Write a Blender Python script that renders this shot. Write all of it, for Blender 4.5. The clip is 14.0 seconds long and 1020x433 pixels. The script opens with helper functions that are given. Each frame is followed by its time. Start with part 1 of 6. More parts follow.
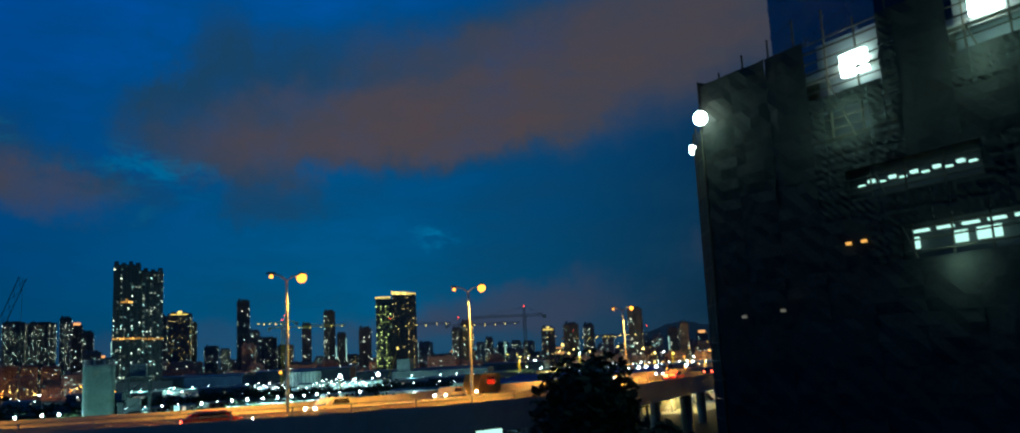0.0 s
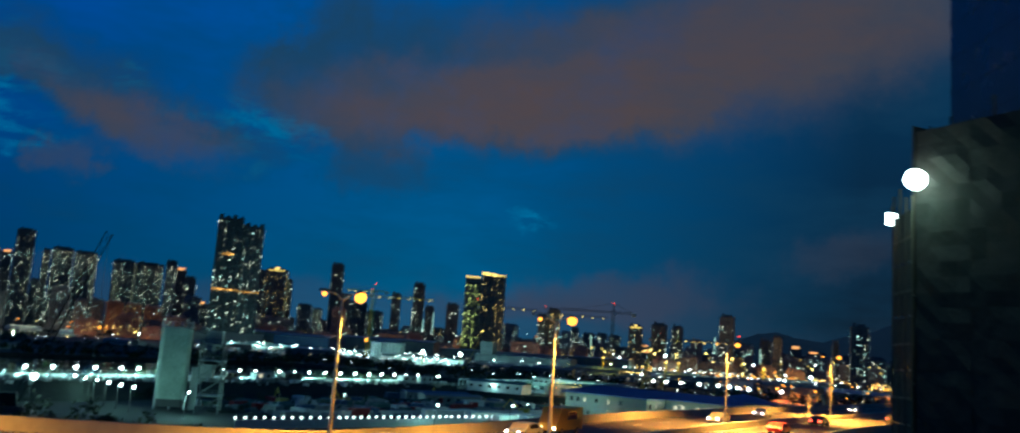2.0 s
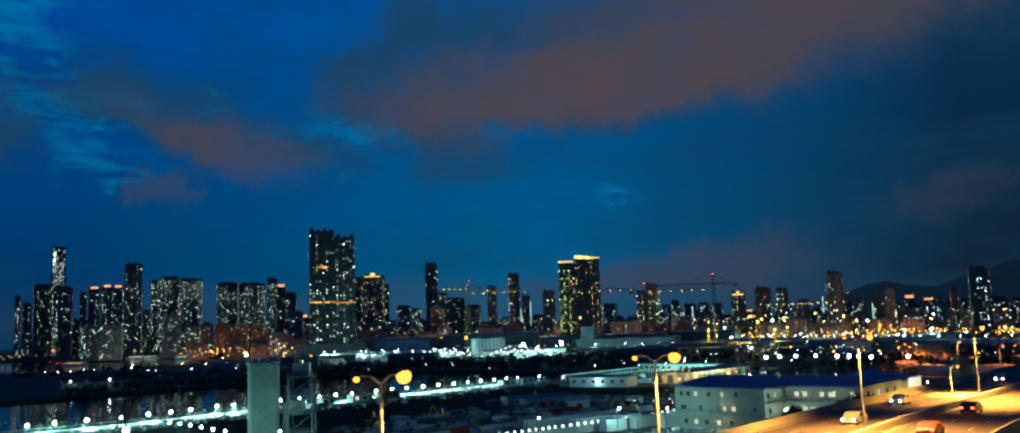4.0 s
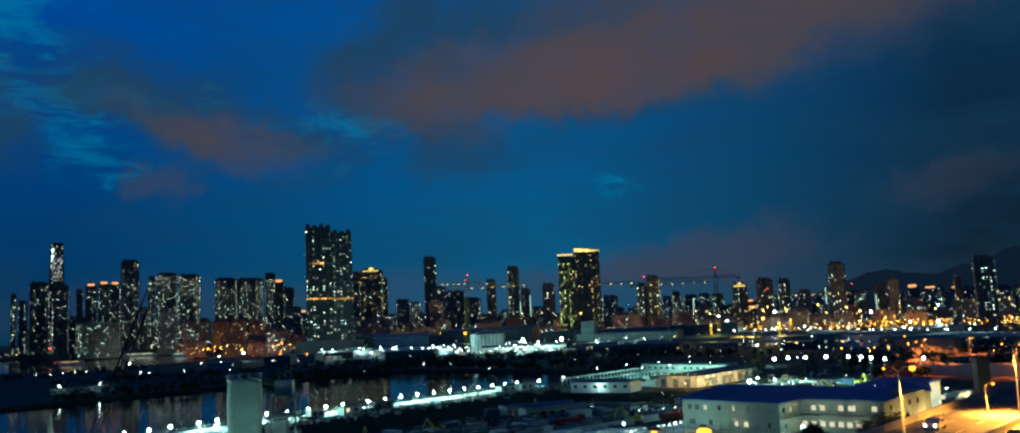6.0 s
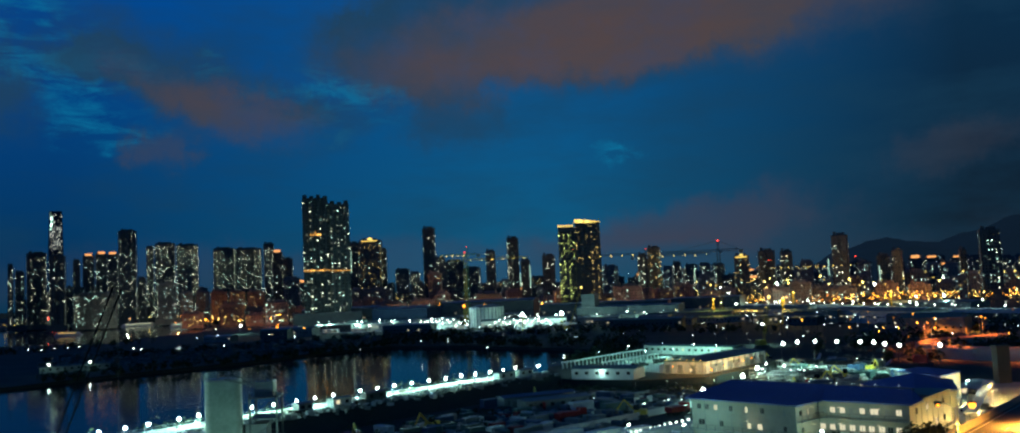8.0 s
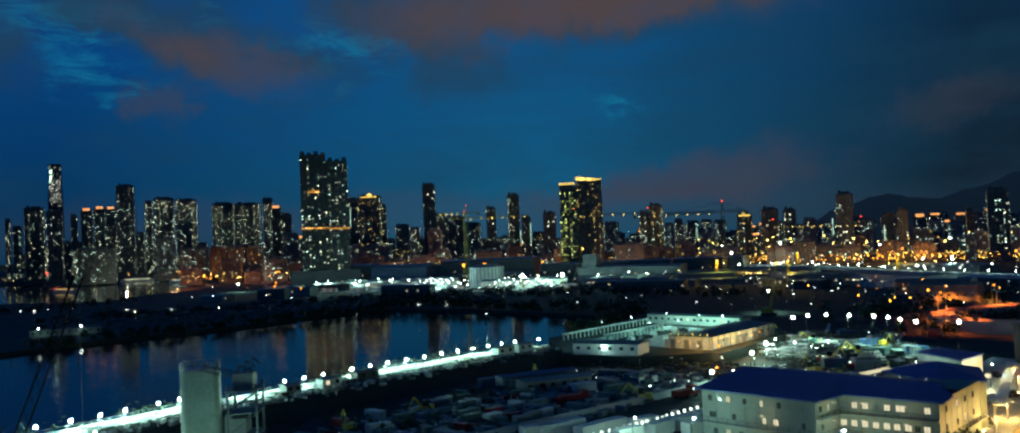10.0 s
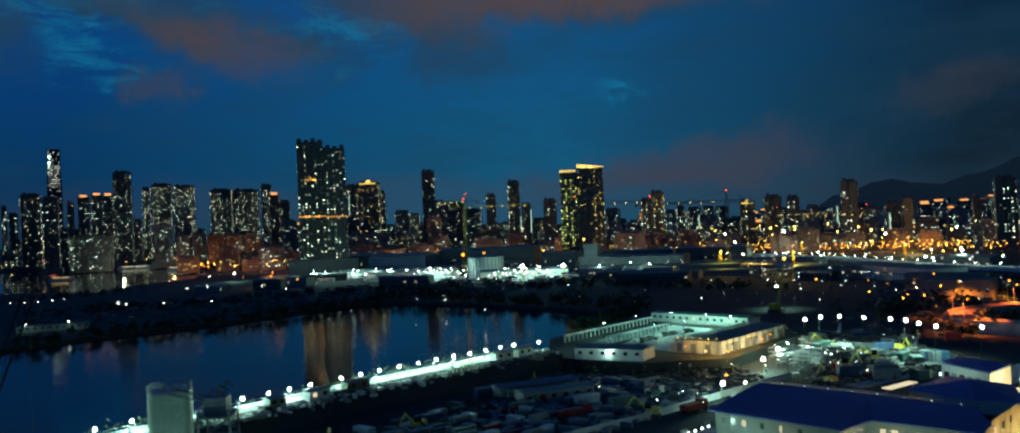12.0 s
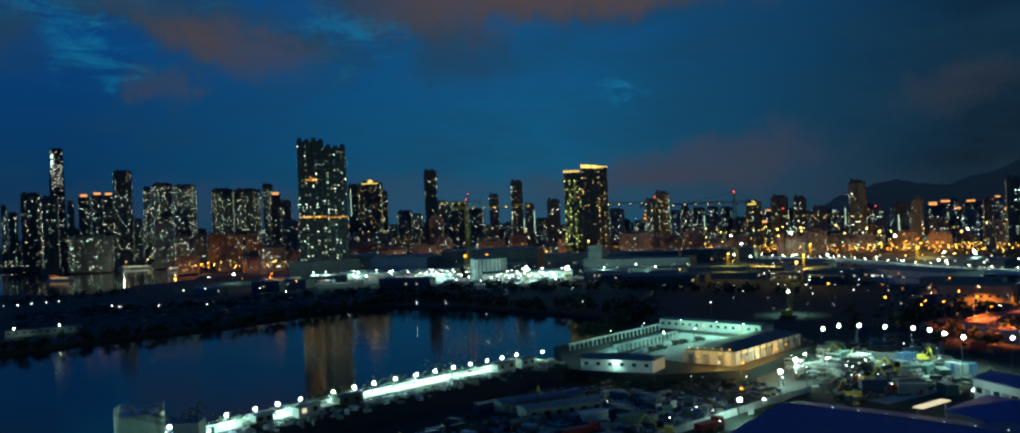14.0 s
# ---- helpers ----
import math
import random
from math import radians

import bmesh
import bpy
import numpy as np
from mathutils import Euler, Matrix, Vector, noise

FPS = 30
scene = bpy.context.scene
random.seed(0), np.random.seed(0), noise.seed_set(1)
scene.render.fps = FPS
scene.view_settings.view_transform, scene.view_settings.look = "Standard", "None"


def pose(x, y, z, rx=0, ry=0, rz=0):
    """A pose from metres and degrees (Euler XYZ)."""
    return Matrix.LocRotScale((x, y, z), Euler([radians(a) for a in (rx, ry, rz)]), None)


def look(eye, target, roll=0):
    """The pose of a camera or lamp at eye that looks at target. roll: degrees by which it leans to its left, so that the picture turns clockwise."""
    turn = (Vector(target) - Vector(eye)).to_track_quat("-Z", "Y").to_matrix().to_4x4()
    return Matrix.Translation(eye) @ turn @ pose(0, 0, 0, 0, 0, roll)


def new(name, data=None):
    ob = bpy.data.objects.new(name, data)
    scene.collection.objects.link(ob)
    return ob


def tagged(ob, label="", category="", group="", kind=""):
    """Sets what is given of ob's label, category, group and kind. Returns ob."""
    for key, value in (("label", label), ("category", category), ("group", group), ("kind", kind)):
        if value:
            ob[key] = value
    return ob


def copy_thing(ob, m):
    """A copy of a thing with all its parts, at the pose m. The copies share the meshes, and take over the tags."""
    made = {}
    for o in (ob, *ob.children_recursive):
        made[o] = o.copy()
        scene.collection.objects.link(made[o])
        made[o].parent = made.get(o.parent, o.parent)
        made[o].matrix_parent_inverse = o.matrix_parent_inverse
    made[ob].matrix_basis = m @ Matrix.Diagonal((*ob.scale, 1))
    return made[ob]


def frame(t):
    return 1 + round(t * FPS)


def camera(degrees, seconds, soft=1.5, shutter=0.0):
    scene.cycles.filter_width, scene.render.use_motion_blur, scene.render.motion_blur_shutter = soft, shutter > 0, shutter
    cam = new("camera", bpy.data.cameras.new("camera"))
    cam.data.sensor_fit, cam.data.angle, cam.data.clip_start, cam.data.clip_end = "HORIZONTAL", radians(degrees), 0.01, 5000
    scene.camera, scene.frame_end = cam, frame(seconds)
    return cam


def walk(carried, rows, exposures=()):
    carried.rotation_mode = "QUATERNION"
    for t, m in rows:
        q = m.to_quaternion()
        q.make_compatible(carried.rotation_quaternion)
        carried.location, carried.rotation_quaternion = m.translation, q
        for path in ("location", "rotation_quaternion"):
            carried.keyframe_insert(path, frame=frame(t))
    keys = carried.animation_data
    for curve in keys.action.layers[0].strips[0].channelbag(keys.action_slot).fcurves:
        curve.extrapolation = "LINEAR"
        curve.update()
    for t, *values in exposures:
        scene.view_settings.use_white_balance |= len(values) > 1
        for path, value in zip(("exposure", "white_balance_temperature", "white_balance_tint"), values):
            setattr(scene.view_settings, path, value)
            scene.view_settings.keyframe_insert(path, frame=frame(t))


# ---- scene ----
cam = camera(59.0, 14.0, soft=2.0, shutter=0.6)
PATH = [
    (0, (0.119, -27.704, 12.633), (0.335, -25.743, 12.961), -2.9),
    (0.5, (0.183, -25.115, 13.796), (0.403, -23.154, 14.123), -3.0),
    (1, (0.348, -22.43, 14.937), (0.566, -20.469, 15.262), -2.8),
    (1.5, (0.616, -19.479, 16.125), (0.782, -17.512, 16.451), -1.0),
    (2, (0.819, -16.307, 17.316), (0.819, -14.328, 17.61), 4.0),
    (2.5, (1.12, -13.098, 18.488), (1.009, -11.119, 18.755), 3.4),
    (3, (1.418, -10.011, 19.696), (1.233, -8.038, 19.963), 1.5),
    (3.2, (1.551, -8.827, 20.163), (1.358, -6.854, 20.428), 0.1),
    (5.3, (1.873, 3.528, 24.777), (1.681, 5.504, 25.02), -2.8),
    (5.5, (1.745, 4.676, 25.114), (1.553, 6.652, 25.355), -2.8),
    (6, (1.464, 7.628, 26.195), (1.273, 9.605, 26.428), -2.7),
    (6.5, (1.336, 10.623, 27.409), (1.144, 12.602, 27.625), -2.7),
    (7, (1.268, 13.699, 28.701), (1.074, 15.68, 28.899), -2.6),
    (7.5, (1.125, 16.787, 30.08), (0.93, 18.769, 30.259), -2.7),
    (8, (0.937, 19.917, 31.358), (0.742, 21.901, 31.519), -2.7),
    (8.5, (0.739, 23.07, 32.656), (0.543, 25.056, 32.799), -2.6),
    (11, (0.042, 38.9, 39.165), (-0.162, 40.89, 39.19), -2.5),
    (11.5, (-0.119, 42.189, 40.271), (-0.323, 44.178, 40.295), -2.5),
    (12, (-0.299, 45.441, 40.827), (-0.504, 47.431, 40.851), -2.5),
    (12.5, (-0.555, 48.641, 41.145), (-0.761, 50.63, 41.168), -2.4),
    (13, (-0.792, 51.861, 41.38), (-1.0, 53.85, 41.403), -2.5),
    (13.5, (-1.096, 54.977, 41.601), (-1.305, 56.966, 41.624), -2.5),
    (14, (-1.434, 57.973, 41.918), (-1.646, 59.961, 41.942), -2.4),
]
walk(cam, [(t, look(eye, target, roll)) for t, eye, target, roll in PATH],
     exposures=((0, 0.15, 5900, 4), (3.2, 0.2, 5900, 5), (6.5, 0.18, 6400, 8), (8.7, 0.16, 6650, 9), (11, 0.13, 6950, 9), (14, 0.13, 6950, 9)))


# ---------------------------------------------------------------- helpers of this scene
class Build:
    """Collects verts and faces of one part."""

    def __init__(self):
        self.v, self.f = [], []

    def add(self, verts, faces):
        n = len(self.v)
        self.v.extend([tuple(p) for p in verts])
        self.f.extend([tuple(i + n for i in f) for f in faces])
        return self

    def box(self, cx, cy, z0, sx, sy, sz, rz=0.0, top=1.0):
        """A box standing on z0; top < 1 tapers it."""
        c, s = math.cos(rz), math.sin(rz)
        pts = []
        for k, z in ((1.0, z0), (top, z0 + sz)):
            for ax, ay in ((-1, -1), (1, -1), (1, 1), (-1, 1)):
                x, y = ax * sx / 2 * k, ay * sy / 2 * k
                pts.append((cx + c * x - s * y, cy + s * x + c * y, z))
        return self.add(pts, [(3, 2, 1, 0), (4, 5, 6, 7), (0, 1, 5, 4), (1, 2, 6, 5), (2, 3, 7, 6), (3, 0, 4, 7)])

    def prism(self, poly, z0, z1, inset=0.0):
        n = len(poly)
        mx, my = sum(p[0] for p in poly) / n, sum(p[1] for p in poly) / n
        pts = [(x, y, z0) for x, y in poly] + [(x + (mx - x) * inset, y + (my - y) * inset, z1) for x, y in poly]
        faces = [tuple(range(n - 1, -1, -1)), tuple(range(n, 2 * n))]
        faces += [(i, (i + 1) % n, n + (i + 1) % n, n + i) for i in range(n)]
        return self.add(pts, faces)

    def tube(self, a, b, r0, r1=None, n=8):
        """A round bar from a to b."""
        a, b = Vector(a), Vector(b)
        r1 = r0 if r1 is None else r1
        d = (b - a).normalized()
        u = d.cross((0, 0, 1) if abs(d.z) < 0.95 else (1, 0, 0)).normalized()
        w = d.cross(u)
        pts = []
        for p, r in ((a, r0), (b, r1)):
            for i in range(n):
                t = 2 * math.pi * i / n
                pts.append(p + (u * math.cos(t) + w * math.sin(t)) * r)
        faces = [tuple(range(n)), tuple(range(2 * n - 1, n - 1, -1))]
        faces += [(i, n + i, n + (i + 1) % n, (i + 1) % n) for i in range(n)]
        return self.add(pts, faces)

    def ball(self, c, r, n=8, m=6, sz=1.0):
        pts, faces = [(c[0], c[1], c[2] + r * sz)], []
        for j in range(1, m):
            t = math.pi * j / m
            for i in range(n):
                a = 2 * math.pi * i / n
                pts.append((c[0] + r * math.sin(t) * math.cos(a), c[1] + r * math.sin(t) * math.sin(a), c[2] + r * sz * math.cos(t)))
        pts.append((c[0], c[1], c[2] - r * sz))
        last = len(pts) - 1
        for i in range(n):
            k = (i + 1) % n
            faces.append((0, 1 + i, 1 + k))
            for j in range(m - 2):
                faces.append((1 + j * n + i, 1 + (j + 1) * n + i, 1 + (j + 1) * n + k, 1 + j * n + k))
            faces.append((last, 1 + (m - 2) * n + k, 1 + (m - 2) * n + i))
        return self.add(pts, faces)

    def quad(self, a, b, c, d):
        return self.add([a, b, c, d], [(0, 1, 2, 3)])

    def strip(self, line_a, line_b):
        """A ribbon between two lines of points."""
        n = len(line_a)
        return self.add(list(line_a) + list(line_b), [(i, i + 1, n + i + 1, n + i) for i in range(n - 1)])


def part(name, b, material, parent=None, label="", smooth=False):
    """Links a Build as one mesh object under a thing or a part."""
    me = bpy.data.meshes.new(name)
    me.from_pydata(b.v, [], b.f)
    me.materials.append(material)
    if smooth:
        me.polygons.foreach_set("use_smooth", [True] * len(me.polygons))
    ob = new(name, me)
    ob.parent = parent
    return tagged(ob, label) if label else ob


def thing(name, x, y, z, rz, label, category, group="", kind=""):
    """An empty at the base of a thing, under which its parts go."""
    ob = new(name)
    ob.matrix_basis = Matrix.Translation((x, y, z)) @ Matrix.Rotation(rz, 4, "Z")
    return tagged(ob, label, category, group, kind)


def spline(points, step=4.0):
    """A smooth line through the points, with a point about every step metres."""
    pts = [Vector(p) for p in points]
    pts = [pts[0] * 2 - pts[1]] + pts + [pts[-1] * 2 - pts[-2]]
    out = []
    for i in range(1, len(pts) - 2):
        p0, p1, p2, p3 = pts[i - 1 : i + 3]
        n = max(2, int((p2 - p1).length / step))
        for k in range(n):
            t = k / n
            out.append(0.5 * (2 * p1 + (p2 - p0) * t + (2 * p0 - 5 * p1 + 4 * p2 - p3) * t * t + (3 * p1 - p0 - 3 * p2 + p3) * t**3))
    return out + [pts[-2]]


def offset(line, d, z):
    """The line moved d metres to its right, at the height z."""
    out = []
    for i, p in enumerate(line):
        a, b = line[max(i - 1, 0)], line[min(i + 1, len(line) - 1)]
        t = (b - a).normalized()
        out.append((p.x + t.y * d, p.y - t.x * d, z))
    return out


# ---------------------------------------------------------------- world
def math_node(nt, op, a, b=0.0, c=0.0):
    n = nt.nodes.new("ShaderNodeMath")
    n.operation = op
    for slot, value in zip(n.inputs, (a, b, c)):
        if isinstance(value, (int, float)):
            slot.default_value = value
        else:
            nt.links.new(value, slot)
    return n.outputs[0]


def mix_node(nt, f, a, b):
    n = nt.nodes.new("ShaderNodeMix")
    n.data_type = "RGBA"
    for slot, value in ((n.inputs[0], f), (n.inputs[6], a), (n.inputs[7], b)):
        if isinstance(value, tuple):
            slot.default_value = (*value, 1)
        elif isinstance(value, (int, float)):
            slot.default_value = value
        else:
            nt.links.new(value, slot)
    return n.outputs[2]


world = bpy.data.worlds.new("dusk_sky")
scene.world = world
world.use_nodes = True
nt = world.node_tree
nt.nodes.clear()
coord = nt.nodes.new("ShaderNodeTexCoord").outputs["Generated"]
warp = nt.nodes.new("ShaderNodeTexNoise")
warp.inputs["Scale"].default_value, warp.inputs["Detail"].default_value, warp.inputs["Roughness"].default_value = 7.0, 9.0, 0.64
nt.links.new(coord, warp.inputs["Vector"])
sep_w = nt.nodes.new("ShaderNodeSeparateColor")
nt.links.new(warp.outputs["Color"], sep_w.inputs[0])
sep = nt.nodes.new("ShaderNodeSeparateXYZ")
nt.links.new(coord, sep.inputs[0])
DEG = 180 / math.pi
az0 = math_node(nt, "MULTIPLY", math_node(nt, "ARCTAN2", sep.outputs[0], sep.outputs[1]), DEG)
el0 = math_node(nt, "MULTIPLY", math_node(nt, "ARCSINE", sep.outputs[2]), DEG)
az = math_node(nt, "ADD", az0, math_node(nt, "MULTIPLY_ADD", sep_w.outputs[0], 14.0, -7.0))
el = math_node(nt, "ADD", el0, math_node(nt, "MULTIPLY_ADD", sep_w.outputs[1], 7.0, -3.5))


def puff(a, e, wa, we, tilt=0.0, power=1.0):
    """A soft cloud about the azimuth a and elevation e, in degrees."""
    c, s = math.cos(radians(tilt)), math.sin(radians(tilt))
    da, de = math_node(nt, "SUBTRACT", az, a), math_node(nt, "SUBTRACT", el, e)
    u = math_node(nt, "DIVIDE", math_node(nt, "ADD", math_node(nt, "MULTIPLY", da, c), math_node(nt, "MULTIPLY", de, s)), wa)
    w = math_node(nt, "DIVIDE", math_node(nt, "SUBTRACT", math_node(nt, "MULTIPLY", de, c), math_node(nt, "MULTIPLY", da, s)), we)
    q = math_node(nt, "ADD", math_node(nt, "MULTIPLY", u, u), math_node(nt, "MULTIPLY", w, w))
    q = math_node(nt, "MULTIPLY", q, q)
    return math_node(nt, "MULTIPLY", math_node(nt, "POWER", 2.718, math_node(nt, "MULTIPLY", q, -1.0)), power)


def total(values):
    out = values[0]
    for value in values[1:]:
        out = math_node(nt, "ADD", out, value)
    return math_node(nt, "MINIMUM", out, 1.0)


# the clear sky: deep blue high up, greyer near the horizon, darker towards the hills
rise = math_node(nt, "MULTIPLY", el0, 1 / 24.0)
rise = math_node(nt, "MAXIMUM", math_node(nt, "MINIMUM", rise, 1.0), 0.0)
west = math_node(nt, "MAXIMUM", math_node(nt, "MINIMUM", math_node(nt, "MULTIPLY_ADD", az0, 1 / 26.0, 1.25), 1.0), 0.0)
east = math_node(nt, "MAXIMUM", math_node(nt, "MINIMUM", math_node(nt, "MULTIPLY_ADD", az0, 1 / 24.0, 0.10), 1.0), 0.0)
streak = nt.nodes.new("ShaderNodeTexNoise")
streak.inputs["Scale"].default_value, streak.inputs["Detail"].default_value, streak.inputs["Roughness"].default_value = 5.0, 8.0, 0.62
low = mix_node(nt, west, (0.0015, 0.028, 0.066), (0.005, 0.084, 0.160))
low = mix_node(nt, east, low, (0.0052, 0.0115, 0.0185))
high = mix_node(nt, west, (0.0002, 0.060, 0.30), (0.0002, 0.072, 0.29))
high = mix_node(nt, east, high, (0.002, 0.030, 0.082))
sky = mix_node(nt, rise, low, high)
over = math_node(nt, "MAXIMUM", math_node(nt, "MINIMUM", math_node(nt, "MULTIPLY_ADD", el0, 1 / 30.0, -0.8), 1.0), 0.0)
sky = mix_node(nt, over, sky, (0.0005, 0.018, 0.07))
# thin bright wisps
wisp = nt.nodes.new("ShaderNodeTexNoise")
wisp.inputs["Scale"].default_value, wisp.inputs["Detail"].default_value, wisp.inputs["Roughness"].default_value, wisp.inputs["Distortion"].default_value = 14.0, 11.0, 0.68, 0.5
stretch = nt.nodes.new("ShaderNodeMapping")
stretch.inputs["Scale"].default_value = (1.0, 1.0, 3.6)
nt.links.new(coord, stretch.inputs[0])
nt.links.new(stretch.outputs[0], streak.inputs["Vector"])
veil = math_node(nt, "MAXIMUM", math_node(nt, "MINIMUM", math_node(nt, "MULTIPLY_ADD", streak.outputs[0], 3.2, -1.35), 1.0), 0.0)
sky = mix_node(nt, math_node(nt, "MULTIPLY", veil, 0.5), sky, (0.008, 0.042, 0.085))
nt.links.new(stretch.outputs[0], wisp.inputs["Vector"])
wisps = math_node(nt, "MULTIPLY", math_node(nt, "MAXIMUM", math_node(nt, "MULTIPLY_ADD", wisp.outputs[0], 4.2, -1.85), 0.0),
                  total([puff(-35, 16.5, 5, 3.4), puff(-31.5, 12.9, 3.6, 1.6), puff(-30.5, 10.4, 3.4, 1.0), puff(-23.6, 14.6, 1.5, 0.6, -20), puff(-16.5, 12.4, 4.4, 1.5), puff(-17.3, 10.6, 2.6, 0.6, 0, 0.5), puff(-28.5, 14.6, 3.2, 0.8, -10, 0.8), puff(2, 8.7, 1.4, 0.7)]))
sky = mix_node(nt, math_node(nt, "MINIMUM", wisps, 0.62), sky, (0.003, 0.155, 0.31))
# grey-brown clouds lit from below by the town
grain = nt.nodes.new("ShaderNodeTexNoise")
grain.inputs["Scale"].default_value, grain.inputs["Detail"].default_value, grain.inputs["Roughness"].default_value = 11.0, 7.0, 0.6
nt.links.new(coord, grain.inputs["Vector"])
body = total([puff(0, 18.0, 15, 4.6, 5), puff(18, 20.5, 14, 5.6, 12), puff(-12, 14.6, 6.5, 2.5, 0), puff(-2, 15.2, 9, 2.6, 3),
              puff(-24.6, 13.2, 6.6, 2.3, -22), puff(-30, 14.4, 3.5, 1.3, 0, 0.8), puff(-26.8, 9.6, 2.0, 1.4, 0, 0.62), puff(4, 14.6, 8, 2.4, 2), puff(-9, 11.6, 2.6, 2.0, 0, 0.7), puff(-17, 11.0, 3.4, 1.0, -8, 0.45), puff(21, 7.0, 4, 1.6, 10, 0.28), puff(-38, 13, 4, 3, -15), puff(-13, 19, 3, 4, 0, 0.6)])
body = math_node(nt, "MULTIPLY", body, math_node(nt, "MULTIPLY_ADD", grain.outputs[0], 1.0, 0.40))
body = math_node(nt, "MINIMUM", math_node(nt, "MULTIPLY", body, 1.0), 0.93)
warmth = total([puff(-2, 15.2, 13, 2.6, 6), puff(-23.4, 12.0, 4.6, 1.6, -24, 0.78), puff(-26.8, 9.6, 1.8, 1.2, 0, 0.6), puff(4, 14.6, 7, 1.9, 2, 0.6), puff(21, 7.0, 4, 1.6, 10, 0.7), puff(17, 19, 12, 5.5, 10, 0.9), puff(2, 19, 7, 3, 6, 0.5)])
cloud = mix_node(nt, warmth, (0.012, 0.046, 0.095), mix_node(nt, math_node(nt, "MULTIPLY_ADD", streak.outputs[0], 2.4, -0.7), (0.048, 0.050, 0.066), (0.082, 0.052, 0.046)))
sky = mix_node(nt, body, sky, cloud)
haze = total([puff(6, 3.6, 9, 1.6, 3, 0.55), puff(-8, 1.5, 30, 2.0, 0, 0.25)])
sky = mix_node(nt, haze, sky, (0.050, 0.046, 0.070))
below = math_node(nt, "GREATER_THAN", el0, 0.0)
sky = mix_node(nt, below, (0.004, 0.008, 0.012), sky)
back = nt.nodes.new("ShaderNodeBackground")
nt.links.new(sky, back.inputs[0])
back.inputs[1].default_value = 1.0
nt.links.new(back.outputs[0], nt.nodes.new("ShaderNodeOutputWorld").inputs[0])

# ---------------------------------------------------------------- materials
def surface(name, colour, other=None, rough=0.8, metal=0.0, grain=4.0, coarse=0.2, bump=0.2, piece=0.0, spec=0.4):
    """A worn surface: two scales of noise between two colours, and fine relief."""
    m = bpy.data.materials.new(name)
    m.use_nodes = True
    t = m.node_tree
    p = t.nodes["Principled BSDF"]
    other = other or tuple(c * 0.55 for c in colour)
    place = t.nodes.new("ShaderNodeTexCoord")
    fine, big = t.nodes.new("ShaderNodeTexNoise"), t.nodes.new("ShaderNodeTexNoise")
    for n, s, d in ((fine, grain, 6.0), (big, coarse, 3.0)):
        n.inputs["Scale"].default_value, n.inputs["Detail"].default_value = s, d
        t.links.new(place.outputs["Object"], n.inputs["Vector"])
    f = math_node(t, "MULTIPLY_ADD", fine.outputs[0], 0.9, math_node(t, "MULTIPLY_ADD", big.outputs[0], 1.4, -0.65))
    if piece:
        info = t.nodes.new("ShaderNodeObjectInfo")
        f = math_node(t, "ADD", f, math_node(t, "MULTIPLY_ADD", info.outputs["Random"], piece, -piece / 2))
    f = math_node(t, "MAXIMUM", math_node(t, "MINIMUM", f, 1.0), 0.0)
    t.links.new(mix_node(t, f, other, colour), p.inputs["Base Color"])
    t.links.new(math_node(t, "MULTIPLY_ADD", fine.outputs[0], 0.2, rough - 0.1), p.inputs["Roughness"])
    p.inputs["Metallic"].default_value = metal
    p.inputs["Specular IOR Level"].default_value = spec
    if bump:
        b = t.nodes.new("ShaderNodeBump")
        b.inputs["Strength"].default_value, b.inputs["Distance"].default_value = bump, 0.05
        t.links.new(fine.outputs[0], b.inputs["Height"])
        t.links.new(b.outputs[0], p.inputs["Normal"])
    return m


def glow(name, colour, strength, vary=0.0, sample=True):
    """A lamp's or lit window's own light; vary makes the pieces differ."""
    m = bpy.data.materials.new(name)
    m.use_nodes = True
    t = m.node_tree
    t.nodes.clear()
    e = t.nodes.new("ShaderNodeEmission")
    e.inputs[0].default_value, e.inputs[1].default_value = (*colour, 1), strength
    if vary:
        geo = t.nodes.new("ShaderNodeNewGeometry")
        k = math_node(t, "POWER", geo.outputs["Random Per Island"], 2.8)
        t.links.new(math_node(t, "MULTIPLY_ADD", k, strength * vary, strength * (1 - vary) * 0.35), e.inputs[1])
    t.links.new(e.outputs[0], t.nodes.new("ShaderNodeOutputMaterial").inputs[0])
    m.cycles.emission_sampling = "FRONT" if sample else "NONE"
    return m


ground_mat = surface("bare_ground", (0.044, 0.052, 0.049), (0.012, 0.017, 0.015), 0.95, grain=0.9, coarse=0.03, bump=0.6)
asphalt = surface("asphalt", (0.10, 0.096, 0.09), (0.055, 0.054, 0.052), 0.75, grain=3.0, coarse=0.08)
concrete = surface("concrete", (0.42, 0.41, 0.38), (0.24, 0.24, 0.22), 0.85, grain=1.2, coarse=0.1)
pale_road = surface("pale_concrete_road", (0.44, 0.45, 0.42), (0.20, 0.21, 0.20), 0.8, grain=1.2, coarse=0.12)
facade_dark = surface("dark_tile_facade", (0.125, 0.14, 0.14), (0.065, 0.075, 0.078), 0.6, grain=0.4, coarse=0.03, piece=0.5)
facade_pale = surface("pale_render_facade", (0.28, 0.26, 0.25), (0.16, 0.15, 0.145), 0.85, grain=0.4, coarse=0.03, piece=0.4)
facade_pink = surface("pinkish_render_facade", (0.38, 0.26, 0.22), (0.22, 0.14, 0.12), 0.85, grain=0.4, coarse=0.03, piece=0.4)
